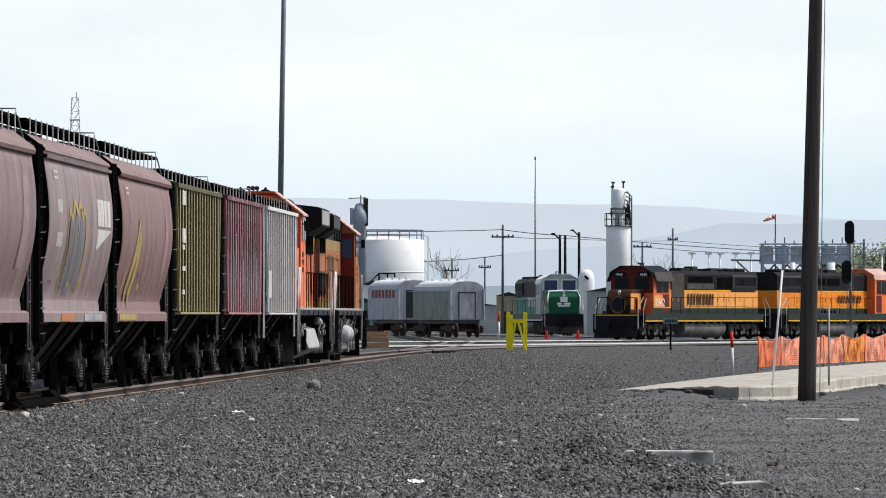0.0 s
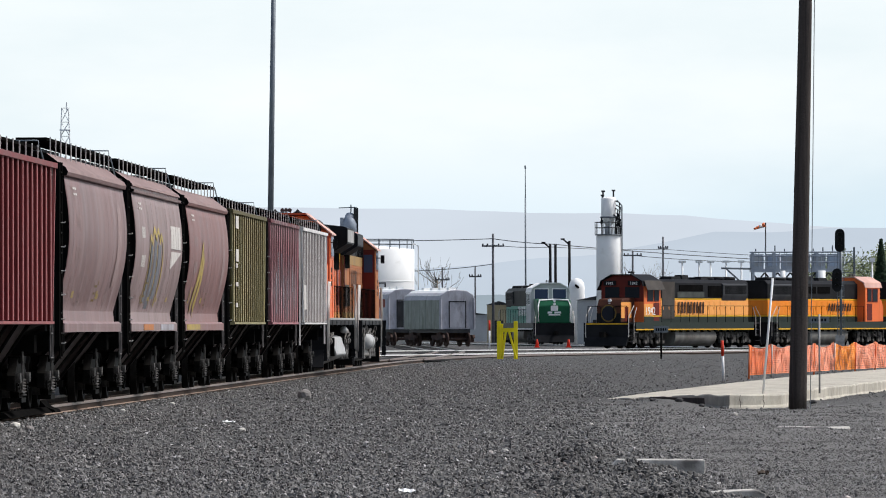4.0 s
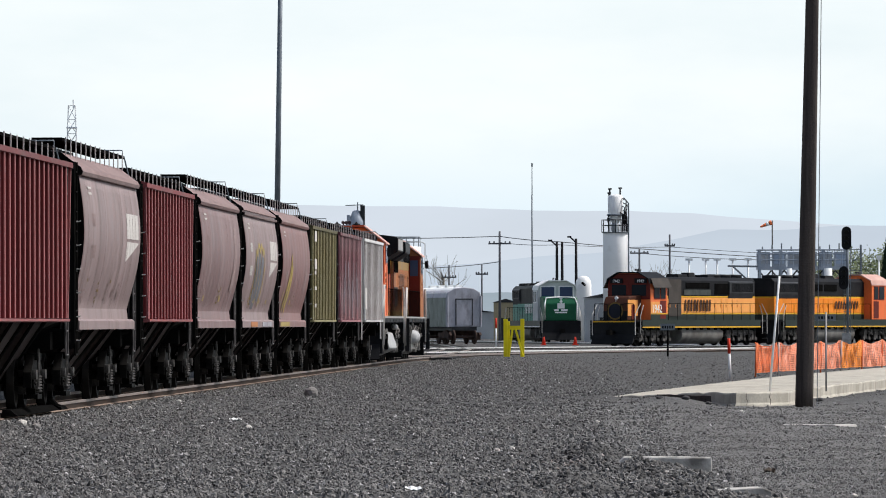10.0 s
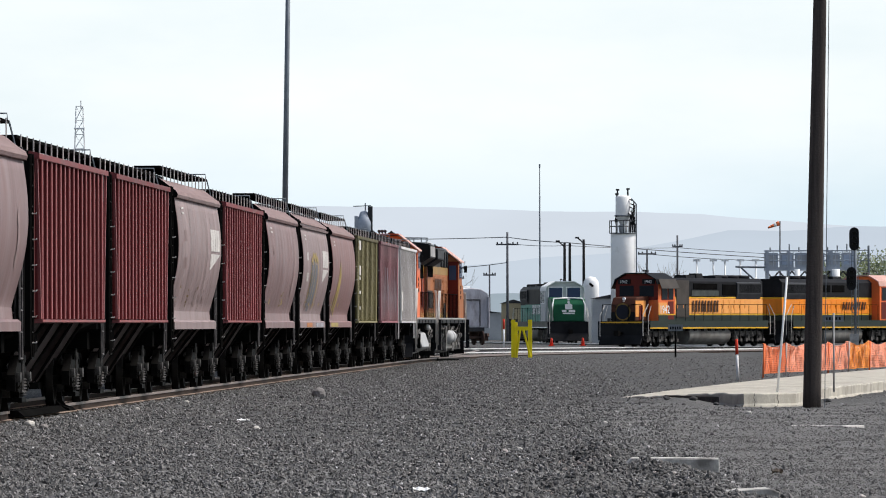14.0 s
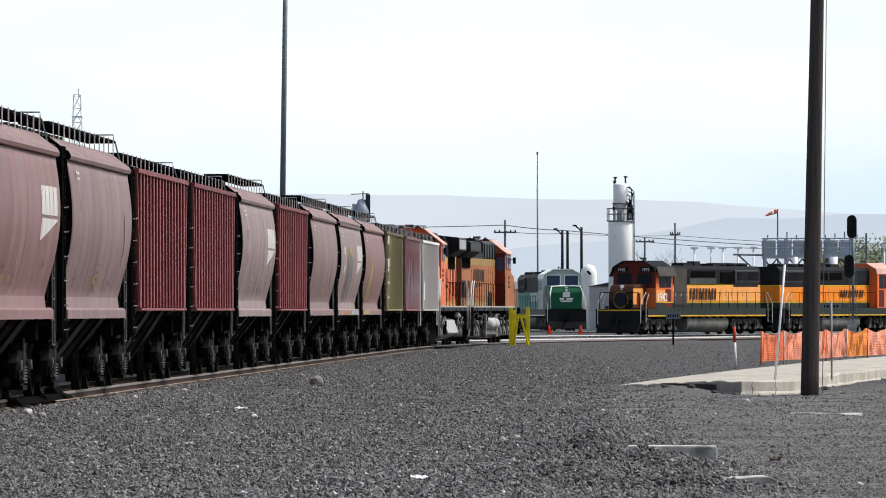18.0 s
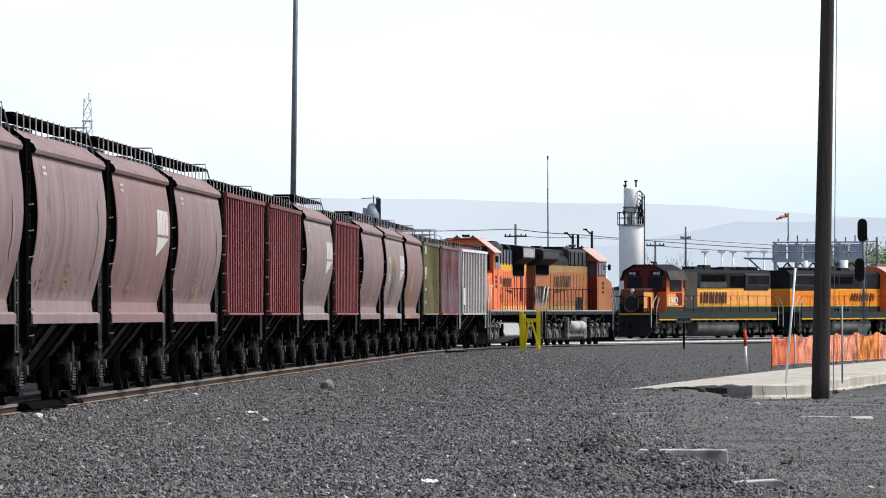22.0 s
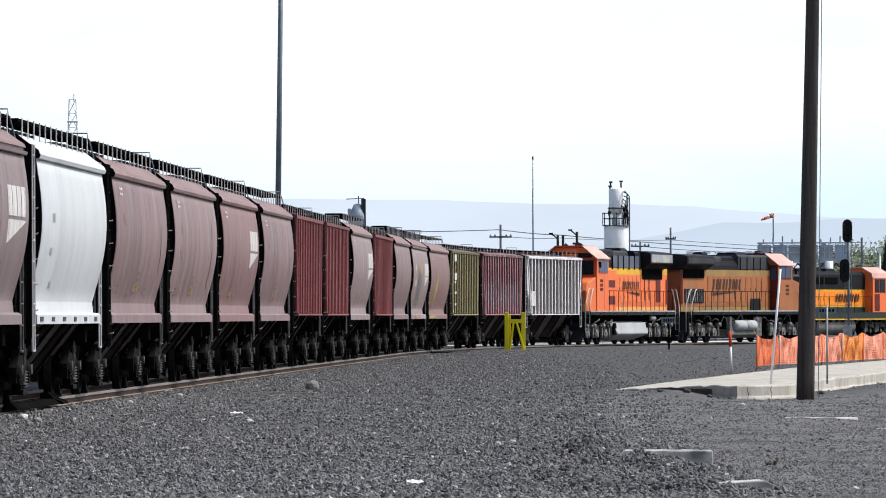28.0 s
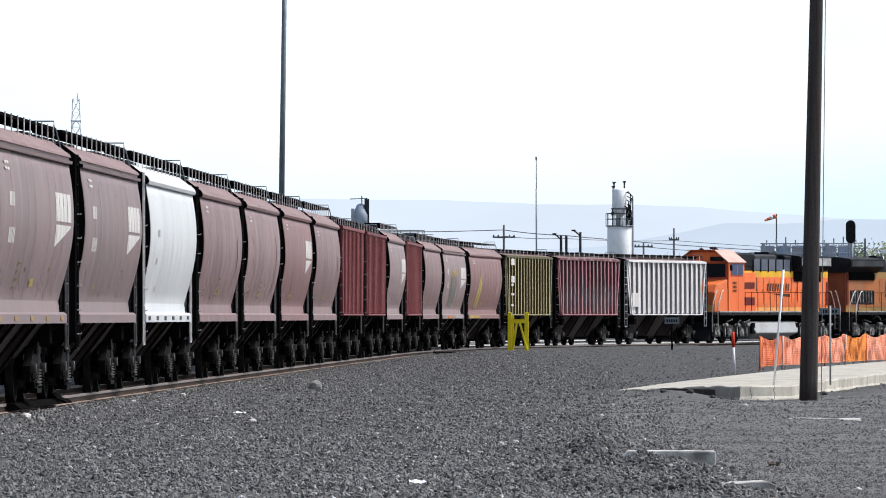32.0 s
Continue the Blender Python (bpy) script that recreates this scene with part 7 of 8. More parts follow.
    tube(bm, [(x, y - 0.3, 0.0), (x + 0.015, y - 0.3, 0.09), (x - 0.01, y - 0.27, 0.15), (x + 0.01, y - 0.2, 0.24)], 0.005)
    part("crack", bm, "pole", slab, "dark crack in the broken edge")
bm = B()
box(bm, -0.09, 0.09, -1.7, 1.9, -0.05, 0.16)
part("edge_timber", bm, "pole", slab, "dark bar along the slab's edge", pose(4.95, 141.8, 0.0, 0, 0, 17.0))


def concrete_block(x0, y0, x1, y1, z, thick, label):
    a = math.degrees(math.atan2(y1 - y0, x1 - x0))
    L = math.hypot(x1 - x0, y1 - y0)
    bm = B()
    k = 8
    top, low = [], []
    for i in range(k + 1):
        u = i / k
        w = 0.012 * noise.noise(Vector((u * 9, x0, 0)))
        top.append((u * L, z + w - (1 - u) * 0.03))
    prism(bm, [(0, -0.12), (L, -0.12)] + top[::-1], -thick / 2, thick / 2)
    ob = new("concrete_block", mesh(bm, "concrete_dark", "concrete_block"))
    ob.matrix_basis = pose(x0, y0, mound((x0 + x1) / 2, (y0 + y1) / 2) - 0.01, 0, 0, a)
    bevel(ob, 0.02)
    return tagged(ob, label, "concrete block", "broken kerb blocks")


def kerb_stone(x0, x1, y, drop, pts, deep, turn, label):
    """A broken kerb standing half out of the dirt: its face as (share of length, height), drawn back by its depth."""
    L = x1 - x0
    bm = B()
    prism(bm, [(u * L, z) for u, z in pts], 0, deep)
    bmesh.ops.subdivide_edges(bm, edges=[e for e in bm.edges if e.calc_length() > 0.2], cuts=5, use_grid_fill=True)
    for v in bm.verts:
        v.co += Vector((0, 1, 1)) * 0.007 * noise.noise(v.co * 9 + Vector((x0, 0, 0)))
    ob = new("concrete_block", mesh(bm, "concrete_dark", "concrete_block"))
    ob.matrix_basis = pose(x0, y, drop, 0, 0, turn)
    bevel(ob, 0.012)
    return tagged(ob, label, "concrete block", "broken kerb blocks")


kerb_stone(1.96, 2.94, 78.2, -0.035, [(-0.05, -0.2), (1.0, -0.2), (1.0, 0.165), (0.55, 0.17), (0.03, 0.175), (-0.04, 0.1)], 0.42, 0, "broken grey kerb stone half buried in dirt")
kerb_stone(2.2, 3.02, 65.6, -0.03, [(-0.1, -0.2), (1.0, -0.2), (1.0, 0.09), (0.9, 0.12), (0.4, 0.105), (0.0, 0.085)], 0.5, 4, "low pale kerb stone half buried in dirt")
concrete_block(4.75, 113.6, 6.3, 112.0, 0.03, 0.5, "thin flush strip of concrete in the dirt lane")
concrete_block(5.95, 104.2, 6.9, 102.6, 0.04, 0.5, "thin flush strip of concrete in the dirt lane")

pole = thing("utility_pole", pose(6.83, 135.5, -0.1), "dark creosoted wooden utility pole, slightly leaning", "utility pole")
bm = B()
rings = []
for i in range(23):
    u = i / 22
    z = 10.6 * u
    r = 0.172 - 0.066 * u
    rings.append([bm.verts.new((0.023 * z + (r + 0.003 * noise.noise(Vector((k * 1.3, z * 0.4, 5)))) * math.cos(2 * math.pi * k / 20), (r) * math.sin(2 * math.pi * k / 20), z)) for k in range(20)])
for a, b in zip(rings, rings[1:]):
    for k in range(20):
        bm.faces.new((a[k], a[(k + 1) % 20], b[(k + 1) % 20], b[k])).smooth = True
bm.faces.new(rings[0][::-1])
bm.faces.new(rings[-1])
part("shaft", bm, "pole", pole)
bm = B()
rod(bm, (0.24, -0.1, 0.1), (0.38, -0.08, 10.4), 0.008, n=5)
part("ground_wire", bm, "galv", pole, "thin wire running down beside the pole")


def stake(name, x, y, z0, h, r, material, label, lean=0.0, tip=None):
    ob = thing(name, pose(x, y, z0), label, "stake")
    bm = B()
    split = h if tip is None else h * 0.64
    rod(bm, (0, 0, -0.05), (lean * split / h, 0, split), r, n=10)
    part("post", bm, material, ob)
    if tip:
        bm = B()
        rod(bm, (lean * split / h, 0, split), (lean, 0, h), r * 1.12, n=10)
        part("sleeve", bm, tip, ob, "red sleeve")
    return ob


stake("marker_post", 6.41, 140.5, 0.25, 2.24, 0.023, "white", "thin white pole leaning on the slab", 0.2)
stake("marker_post", 7.84, 195.0, 0.0, 1.16, 0.038, "white", "white marker post with a red sleeve on top", -0.04, "cone_red")
stake("marker_post", 8.05, 150.5, 0.2, 1.6, 0.02, "steel_light", "thin grey steel stake beside the slab")
stake("marker_post", 3.72, 480.0, 0.0, 1.9, 0.06, "white", "white marker post with a red sleeve on top, far off", 0, "cone_red")
for x, y in ((7.25, 505), (9.45, 505)):
    ob = thing("traffic_cone", pose(x, y, 0), "red traffic cone standing beside the track", "traffic cone", "traffic cones")
    bm = B()
    box(bm, -0.22, 0.22, -0.22, 0.22, 0, 0.05)
    part("base", bm, "cone_red", ob)
    bm = B()
    lathe(bm, [(0.15, 0.05), (0.06, 0.56), (0.04, 0.58)], 14)
    part("cone", bm, "cone_red", ob)


def plate_sign(x, y, w, zc, label):
    ob = thing("track_sign", pose(x, y, 0), label, "sign", "track signs")
    bm = B()
    rod(bm, (0, 0.02, 0), (0, 0.02, zc), 0.045, n=8)
    part("post", bm, "black", ob)
    bm = B()
    box(bm, -w / 2, w / 2, -0.02, 0.0, zc - 0.14, zc + 0.16)
    pl = part("plate", bm, "galv", ob, "grey metal plate")
    bm = B()
    for i in range(5):
        box(bm, -w * 0.38 + i * w * 0.16, -w * 0.38 + i * w * 0.16 + w * 0.1, -0.026, -0.021, zc - 0.06, zc + 0.07)
    part("writing", bm, "loco_black", pl, "dark writing")


plate_sign(10.57, 335, 0.68, 1.36, "small grey sign plate on a black post beside the track")
plate_sign(17.9, 335, 0.95, 1.78, "grey sign plate on a dark post beside the track")

# orange mesh fence
fence = thing("barrier_fence", pose(0, 0, 0.25), "orange plastic mesh barrier fence sagging between posts", "fence")
fx, fy = np.array([8.3, 9.1, 9.9, 10.75, 11.6, 12.5, 13.4, 14.4]), np.array([190.0, 194.5, 199.0, 204.0, 209.0, 214.0, 219.0, 225.0])
for i in range(len(fx)):
    bm = B()
    rod(bm, (fx[i], fy[i], -0.1), (fx[i] + 0.03, fy[i], 0.8), 0.025, n=7)
    part("fence_post", bm, "steel_pale" if i % 3 == 1 else "safety_orange", fence)
for i in range(len(fx) - 1):
    bm = B()
    nu, nv = 44, 14

    def at(u, v):
        z = 0.02 + v * (0.78 - 0.12 * math.sin(math.pi * u) * v) + 0.02 * noise.noise(Vector((u * 6 + i * 5, v * 3, 1)))
        w = 0.16 * noise.noise(Vector((u * 9 + i * 3, v * 1.3, 4))) + 0.06 * noise.noise(Vector((u * 30 + i * 3, v * 2, 9)))
        return (fx[i] + (fx[i + 1] - fx[i]) * u + 0.5 * w, fy[i] + (fy[i + 1] - fy[i]) * u - w, z)
    for a in range(nu):
        u0, u1 = (a + 0.24) / nu, (a + 0.76) / nu
        for b in range(nv):
            p = [at(u0, b / nv), at(u1, b / nv), at(u1, (b + 1) / nv), at(u0, (b + 1) / nv)]
            bm.faces.new([bm.verts.new(q) for q in p])
    for b in range(nv + 1):
        v0, v1 = (b - 0.25) / nv, (b + 0.25) / nv
        for a in range(0, nu, 2):
            p = [at(a / nu, v0), at((a + 2) / nu, v0), at((a + 2) / nu, v1), at(a / nu, v1)]
            bm.faces.new([bm.verts.new((q[0], q[1] - 0.004, q[2])) for q in p])
    me = mesh(bm, "fence_amber" if i == 4 else "safety_orange" if i == 0 else "fence_coral", "net_panel")
    sd = part("net_panel", me, None, fence)
    sd.modifiers.new("solid", "SOLIDIFY").thickness = 0.004

# yellow stand
stand = thing("yellow_stand", pose(3.44, 335, 0.05), "bright yellow steel stand with A-shaped braces beside the track", "stand")
for x0, x1, y in ((-0.5, -0.31, 0.0), (0.28, 0.47, 0.0), (-0.36, -0.2, 0.5), (0.3, 0.44, 0.5)):
    bm = B()
    box(bm, x0, x1, y - 0.06, y + 0.06, -0.05, 1.72 if y == 0 else 1.6)
    bevel(part("upright", bm, "safety_yellow", stand), 0.015)
bm = B()
box(bm, -0.31, 0.46, -0.07, -0.01, 1.22, 1.4)
part("cross_beam", bm, "safety_yellow", stand)
for x0, x1 in ((-0.08, -0.26), (0.06, 0.4)):
    bm = B()
    rod(bm, (x0, -0.04, 1.25), (x1, -0.04, 0.0), 0.06, n=6)
    part("brace", bm, "safety_yellow", stand)

# timber crate
crate = thing("timber_stack", pose(-3.35, 356, 0), "low crate of raw brown timbers beside the track", "crate")
for i in range(3):
    bm = B()
    box(bm, -0.68, 0.68, -0.6, 0.6, 0.02 + i * 0.28, 0.26 + i * 0.28)
    part("timber", bm, "wood", crate)


# ---- background yard ----
def boxcar(x, y, deg, length, w, z0, z1, colour, label, windows=False):
    car = thing("work_car", pose(x, y, RAIL, 0, 0, 90 - deg), label, "rail car", "parked work cars")
    bm = B()
    prof = [(-w, z0), (-w, z1 - 0.7), (-w * 0.9, z1 - 0.35), (-w * 0.55, z1 - 0.08), (0, z1), (w * 0.55, z1 - 0.08), (w * 0.9, z1 - 0.35), (w, z1 - 0.7), (w, z0)]
    prism(bm, prof, -length / 2, length / 2, axis="x")
    bevel(part("body", bm, colour, car, "round-roofed pale body"), 0.05)
    # white shell added over the roof to brighten it as if sunlit
    bm = B()
    prism(bm, [(-w * 0.93, z1 - 0.4), (-w * 0.55, z1 - 0.06), (0, z1 + 0.02), (w * 0.55, z1 - 0.06), (w * 0.93, z1 - 0.4), (w * 0.9, z1 - 0.42), (0, z1 - 0.05), (-w * 0.9, z1 - 0.42)], -length / 2 + 0.15, length / 2 - 0.02, axis="x")
    part("roof_sheet", bm, "white", car, "sunlit white roof sheet")
    if not windows:
        for s in (-1, 1):
            bm = B()
            box(bm, -length / 2 + 0.1, length / 2 - 0.1, s * w - 0.012, s * w + 0.012, z0 + 0.02, z1 - 0.72)
            part("side_sheet", bm, "mint", car, "grey-green side sheet")
    bm = B()
    box(bm, -length / 2 - 0.05, length / 2 + 0.05, -w * 0.7, w * 0.7, 0.95, z0 + 0.02)
    part("underframe", bm, "hood_grey", car)
    for s in (-1, 1):
        bm = B()
        box(bm, s * length / 2 - 0.05, s * length / 2 + 0.05, -0.55, 0.55, z0 + 0.15, z1 - 0.9)
        part("end_door", bm, "hood_grey" if windows else "lavender", car, "plain end door")
        bm = B()
        for a, b in ((-0.62, -0.57), (0.57, 0.62)):
            box(bm, s * length / 2 - 0.08, s * length / 2 + 0.08, a, b, z0 + 0.1, z1 - 0.8)
        box(bm, s * length / 2 - 0.08, s * length / 2 + 0.08, -0.62, 0.62, z1 - 0.85, z1 - 0.78)
        part("door_frame", bm, "hood_grey", car)
        for dx in (0.1, 2.0):
            bm = B()
            for t in (-1, 1):
                rod(bm, (0, t * 0.72, 0), (0, t * 0.84, 0), 0.5, n=20)
                rod(bm, (0, t * 0.84, 0), (0, t * 0.86, 0), 0.34, 0.3, n=16)
                box(bm, -0.2, 0.2, t * 1.05 - 0.12, t * 1.05 + 0.12, -0.2, 0.25)
            rod(bm, (0, -1.1, 0), (0, 1.1, 0), 0.1, n=10)
            part("wheelset", bm, "rust_wheel", car, "rusty brown wheelset", pose(s * (length / 2 - dx), 0, 0.5))
        bm = B()
        for t in (-1, 1):
            prism(bm, [(-1.5, 0.62), (-1.3, 0.82), (1.3, 0.82), (1.5, 0.62), (0.4, 0.45), (-0.4, 0.45)], t * 1.08 - 0.08, t * 1.08 + 0.08)
        box(bm, -0.25, 0.25, -1.0, 1.0, 0.6, 1.0)
        part("truck", bm, "rust_wheel", car, "rusty truck frame", pose(s * (length / 2 - 1.05), 0, 0))
        for t in (-1, 1):
            bm = B()
            rod(bm, (s * (length / 2 + 0.06), t * w * 0.93, z0), (s * (length / 2 + 0.06), t * w * 0.93, z1 - 0.6), 0.07, n=6)
            part("corner_post", bm, colour, car)
        if windows:
            for i in range(7):
                bm = B()
                box(bm, -length / 2 + 0.7 + i * 1.0, -length / 2 + 1.35 + i * 1.0, s * w - 0.02, s * w + 0.02, z1 - 1.35, z1 - 0.75)
                part("window", bm, "brick_red", car, "dark red covered window")
        else:
            for i in range(6):
                bm = B()
                box(bm, -length / 2 + 0.5 + i * length / 6.2, -length / 2 + 0.56 + i * length / 6.2, s * w - 0.03, s * w + 0.03, z0, z1 - 0.7)
                part("side_post", bm, "mint", car)
    for i in range(4):
        bm = B()
        box(bm, -length / 2 + 1.2 + i * 2.0, -length / 2 + 1.7 + i * 2.0, -0.25, 0.25, z1 - 0.02, z1 + 0.16)
        part("roof_vent", bm, "white", car)
    return car


MAT["rust_wheel"] = paint("rusty_brown_iron", (0.075, 0.048, 0.04), (0.04, 0.028, 0.025), 0.8, scale=4)
MAT["lavender"] = paint("pale_blue_grey_paint", (0.47, 0.475, 0.53), (0.37, 0.375, 0.425), 0.5, scale=1.3, stretch=(1, 1, 0.4), dirt=(0.19, 0.18, 0.19), dirt_amount=0.45, dirt_scale=1.4)
MAT["mint"] = paint("pale_grey_green_paint", (0.3, 0.335, 0.305), (0.2, 0.225, 0.205), 0.5, scale=1.3, stretch=(1, 1, 0.4), dirt=(0.12, 0.13, 0.115), dirt_amount=0.5, dirt_scale=1.4)
n_wheels = len(WHEELS)
boxcar(0.4, 505, -17, 8.6, 1.3, 1.2, 3.95, "lavender", "pale blue-grey work car with round roof and end door")
boxcar(-3.2, 530, -15, 8.6, 1.3, 1.2, 4.15, "lavender", "faded pale work car with dark red windows", True)
del WHEELS[n_wheels:]

tank = thing("storage_tank", pose(-5.0, 602, 0), "large white steel storage tank with roof railing", "storage tank")
bm = B()
lathe(bm, [(3.42, 0), (3.42, 7.9), (3.36, 7.95), (0.2, 8.25)], 64)
part("shell", bm, "white", tank)
for z in (2.6, 5.2):
    bm = B()
    lathe(bm, [(3.43, z), (3.45, z + 0.02), (3.45, z + 0.06), (3.43, z + 0.08)], 64)
    part("seam", bm, "white", tank)
for z in (8.35, 8.75):
    bm = B()
    tube(bm, [(3.35 * math.cos(a), 3.35 * math.sin(a), z) for a in np.linspace(0, 2 * math.pi, 41)], 0.035)
    part("rail", bm, "galv", tank, "grey roof railing")
for i in range(22):
    a = 2 * math.pi * i / 22
    bm = B()
    rod(bm, (3.35 * math.cos(a), 3.35 * math.sin(a), 7.9), (3.35 * math.cos(a), 3.35 * math.sin(a), 8.75), 0.035, n=5)
    part("rail_post", bm, "galv", tank)
bm = B()
bar(bm, [(3.3, -1.0, 8.4), (3.75, -1.0, 8.2), (3.75, -1.0, 0)], 0.06)
bar(bm, [(3.6, -1.5, 3.0), (6.2, -1.5, 3.0), (6.2, -1.5, 0)], 0.07)
part("pipe", bm, "white", tank, "white pipes beside the tank")
bm = B()
bar(bm, [(-2.4, -4.5, 2.2), (-0.3, -4.2, 4.2), (1.0, -4.2, 4.2)], 0.06)
bar(bm, [(-2.4, -4.5, 3.2), (-0.3, -4.2, 5.1), (1.0, -4.2, 5.1)], 0.05)
for x, z in ((-0.3, 4.2), (0.4, 4.2), (1.0, 4.2)):
    rod(bm, (x, -4.2, 0 if x > 0.9 else z), (x, -4.2, z + 0.95), 0.06, n=6)
part("stair", bm, "black", tank, "black steel stair and landing")


def shed(x, y, w, d, h, colour, label, roof="hood_grey"):
    ob = thing("shed", pose(x, y, 0), label, "shed")
    bm = B()
    box(bm, -w / 2, w / 2, -d / 2, d / 2, 0, h)
    part("wall", bm, colour, ob)
    bm = B()
    prism(bm, [(-w / 2 - 0.15, h), (w / 2 + 0.15, h), (0, h + 0.35)], -d / 2 - 0.15, d / 2 + 0.15)
    part("roof", bm, roof, ob)
    bm = B()
    box(bm, -0.4, 0.4, -d / 2 - 0.03, -d / 2, 0, 2.0)
    part("door", bm, "hood_grey", ob)
    return ob


MAT["pale_blue"] = paint("pale_blue_panel_paint", (0.42, 0.5, 0.62), (0.34, 0.41, 0.52), 0.5, scale=1)
MAT["tan"] = paint("faded_tan_wall_paint", (0.4, 0.35, 0.23), (0.31, 0.27, 0.18), 0.8, scale=0.5)
MAT["grey_wall"] = paint("grey_metal_wall", (0.4, 0.42, 0.44), (0.3, 0.32, 0.34), 0.6, scale=0.5)
shed(-5.4, 560, 1.6, 3, 4.0, "white", "small white shed beside the tank")
shed(-5.9, 540, 1.3, 2, 2.6, "pale_green", "small grey-green equipment shed")
shed(5.9, 652, 2.1, 4, 3.4, "tan", "faded tan metal building behind the locomotive")
shed(13.4, 590, 3.2, 4, 3.6, "grey_wall", "pale grey metal building behind the locomotive")
shed(2.6, 700, 5.5, 4, 2.6, "grey_wall", "long low grey building in the distance")

dome = thing("dome_silo", pose(12.0, 604, 0), "white domed silo beside the green locomotive", "silo")
bm = B()
lathe(bm, [(0.68, 0), (0.68, 4.7), (0.6, 5.1), (0.4, 5.4), (0.05, 5.5)], 28)
part("shell", bm, "white", dome)
bm = B()
rod(bm, (-0.1, -0.6, 4.9), (0.12, -0.9, 4.7), 0.1, n=8)
part("vent", bm, "black", dome)

sand = thing("sand_tower", pose(12.7, 522, 0), "white sanding tower with railed platform and pipes", "sand tower")
bm = B()
lathe(bm, [(0.9, 0.0), (0.9, 8.0), (0.86, 8.08)], 36)
part("lower_vessel", bm, "white", sand)
bm = B()
lathe(bm, [(0.16, 8.6), (0.52, 9.35), (0.54, 9.45), (0.54, 10.7), (0.4, 10.82), (0.05, 10.86)], 28)
part("upper_vessel", bm, "white", sand)
bm = B()
lathe(bm, [(1.0, 8.06), (1.0, 8.14), (0.3, 8.15)], 28)
part("platform", bm, "galv", sand)
bm = B()
for z in (8.6, 9.0):
    bar(bm, [(0.98 * math.cos(a), 0.98 * math.sin(a), z) for a in np.linspace(0, 2 * math.pi, 25)], 0.03)
for i in range(12):
    a = 2 * math.pi * i / 12
    rod(bm, (0.98 * math.cos(a), 0.98 * math.sin(a), 8.1), (0.98 * math.cos(a), 0.98 * math.sin(a), 9.0), 0.03, n=5)
part("railing", bm, "hood_grey", sand, "steel platform railing")
for x, y, z1 in ((0.78, -0.5, 10.4), (0.66, -0.3, 9.9), (0.7, 0.2, 9.6), (0.55, -0.6, 9.4), (-0.5, -0.4, 9.3), (0.86, 0.0, 10.1)):
    bm = B()
    tube(bm, [(x, y, 8.1), (x, y, 8.6 + 0.3 * abs(y)), (x - 0.08, y, 9.0), (x, y, z1), (x * 0.6, y * 0.6, z1 + 0.15)], 0.045, 7)
    box(bm, x - 0.09, x + 0.09, y - 0.09, y + 0.09, 8.5 + abs(y), 8.75 + abs(y))
    part("pipe", bm, "loco_black", sand, "dark pipe")
for x, y in ((-0.4, 0.0), (0.4, 0.1), (0.1, -0.3)):
    bm = B()
    rod(bm, (x, y, 8.1), (x * 0.9, y, 9.6), 0.05, n=6)
    part("support", bm, "white", sand)
bm = B()
bar(bm, [(0.95, -0.3, 0), (0.95, -0.3, 10.2), (0.6, -0.2, 10.6)], 0.05, 6)
part("feed_pipe", bm, "galv", sand)
for x, z in ((-0.4, 11.25), (0.35, 11.3), (-0.45, 10.95)):
    bm = B()
    rod(bm, (x, 0, 10.6), (x, 0, z), 0.06, n=6)
    rod(bm, (x - 0.12, 0, z), (x + 0.14, 0, z), 0.07, n=6)
    part("valve", bm, "hood_grey", sand)
bm = B()
lathe(bm, [(0.55, 9.3), (0.62, 9.32), (0.62, 9.4), (0.55, 9.42)], 24)
part("flange", bm, "galv", sand)
bm = B()
lathe(bm, [(0.2, 8.1), (0.3, 8.2), (0.3, 8.7), (0.14, 8.8)], 16)
part("mixer", bm, "grey_wall", sand)

dust = thing("dust_collector", pose(-6.5, 562, 0), "blue-grey steel dust collector on a tall silo", "dust collector")
bm = B()
lathe(bm, [(0.5, 0), (0.5, 8.7), (0.62, 8.9), (0.62, 9.5), (0.3, 10.3), (0.1, 10.4)], 24)
part("drum", bm, "blue_steel", dust)
bm = B()
box(bm, -0.75, -0.48, -0.3, 0.3, 8.7, 10.0)
part("duct", bm, "blue_steel", dust)
bm = B()
box(bm, 0.3, 0.66, -0.3, 0.3, 8.6, 10.75)
part("fan_housing", bm, "hood_grey", dust)
bm = B()
bar(bm, [(-0.85, -0.2, 10.75), (0.55, -0.2, 10.8)], 0.04)
bar(bm, [(0.1, -0.2, 10.4), (0.1, -0.2, 11.0)], 0.05)
part("bracket", bm, "galv", dust)


# poles, wires, lamps
def line_pole(x, y, h, arms=(), r=0.13, material="dark_pole", label="thin dark wooden line pole with a crossarm"):
    ob = thing("line_pole", pose(x, y, 0), label, "utility pole", "line poles")
    bm = B()
    rod(bm, (0, 0, 0), (0, 0, h), r, r * 0.72, 10)
    part("shaft", bm, material, ob)
    for z, w in arms:
        bm = B()
        box(bm, -w, w, -0.12, -0.02, z - 0.07, z + 0.07)
        am = part("crossarm", bm, material, ob)
        for k in (-0.9, -0.5, 0.5, 0.9):
            bm = B()
            lathe(bm, [(0.05, z + 0.06), (0.07, z + 0.12), (0.05, z + 0.22)], 8, k * w, -0.07)
            part("insulator", bm, "hood_grey", am)
    return ob


line_pole(5.3, 640, 9.7, ((8.6, 1.0),))
line_pole(4.06, 700, 7.3, ((6.3, 0.6),), 0.1)
line_pole(0.88, 700, 7.2, ((6.0, 0.7),), 0.1)
line_pole(22.3, 700, 10.1, ((9.0, 0.5),), 0.12)
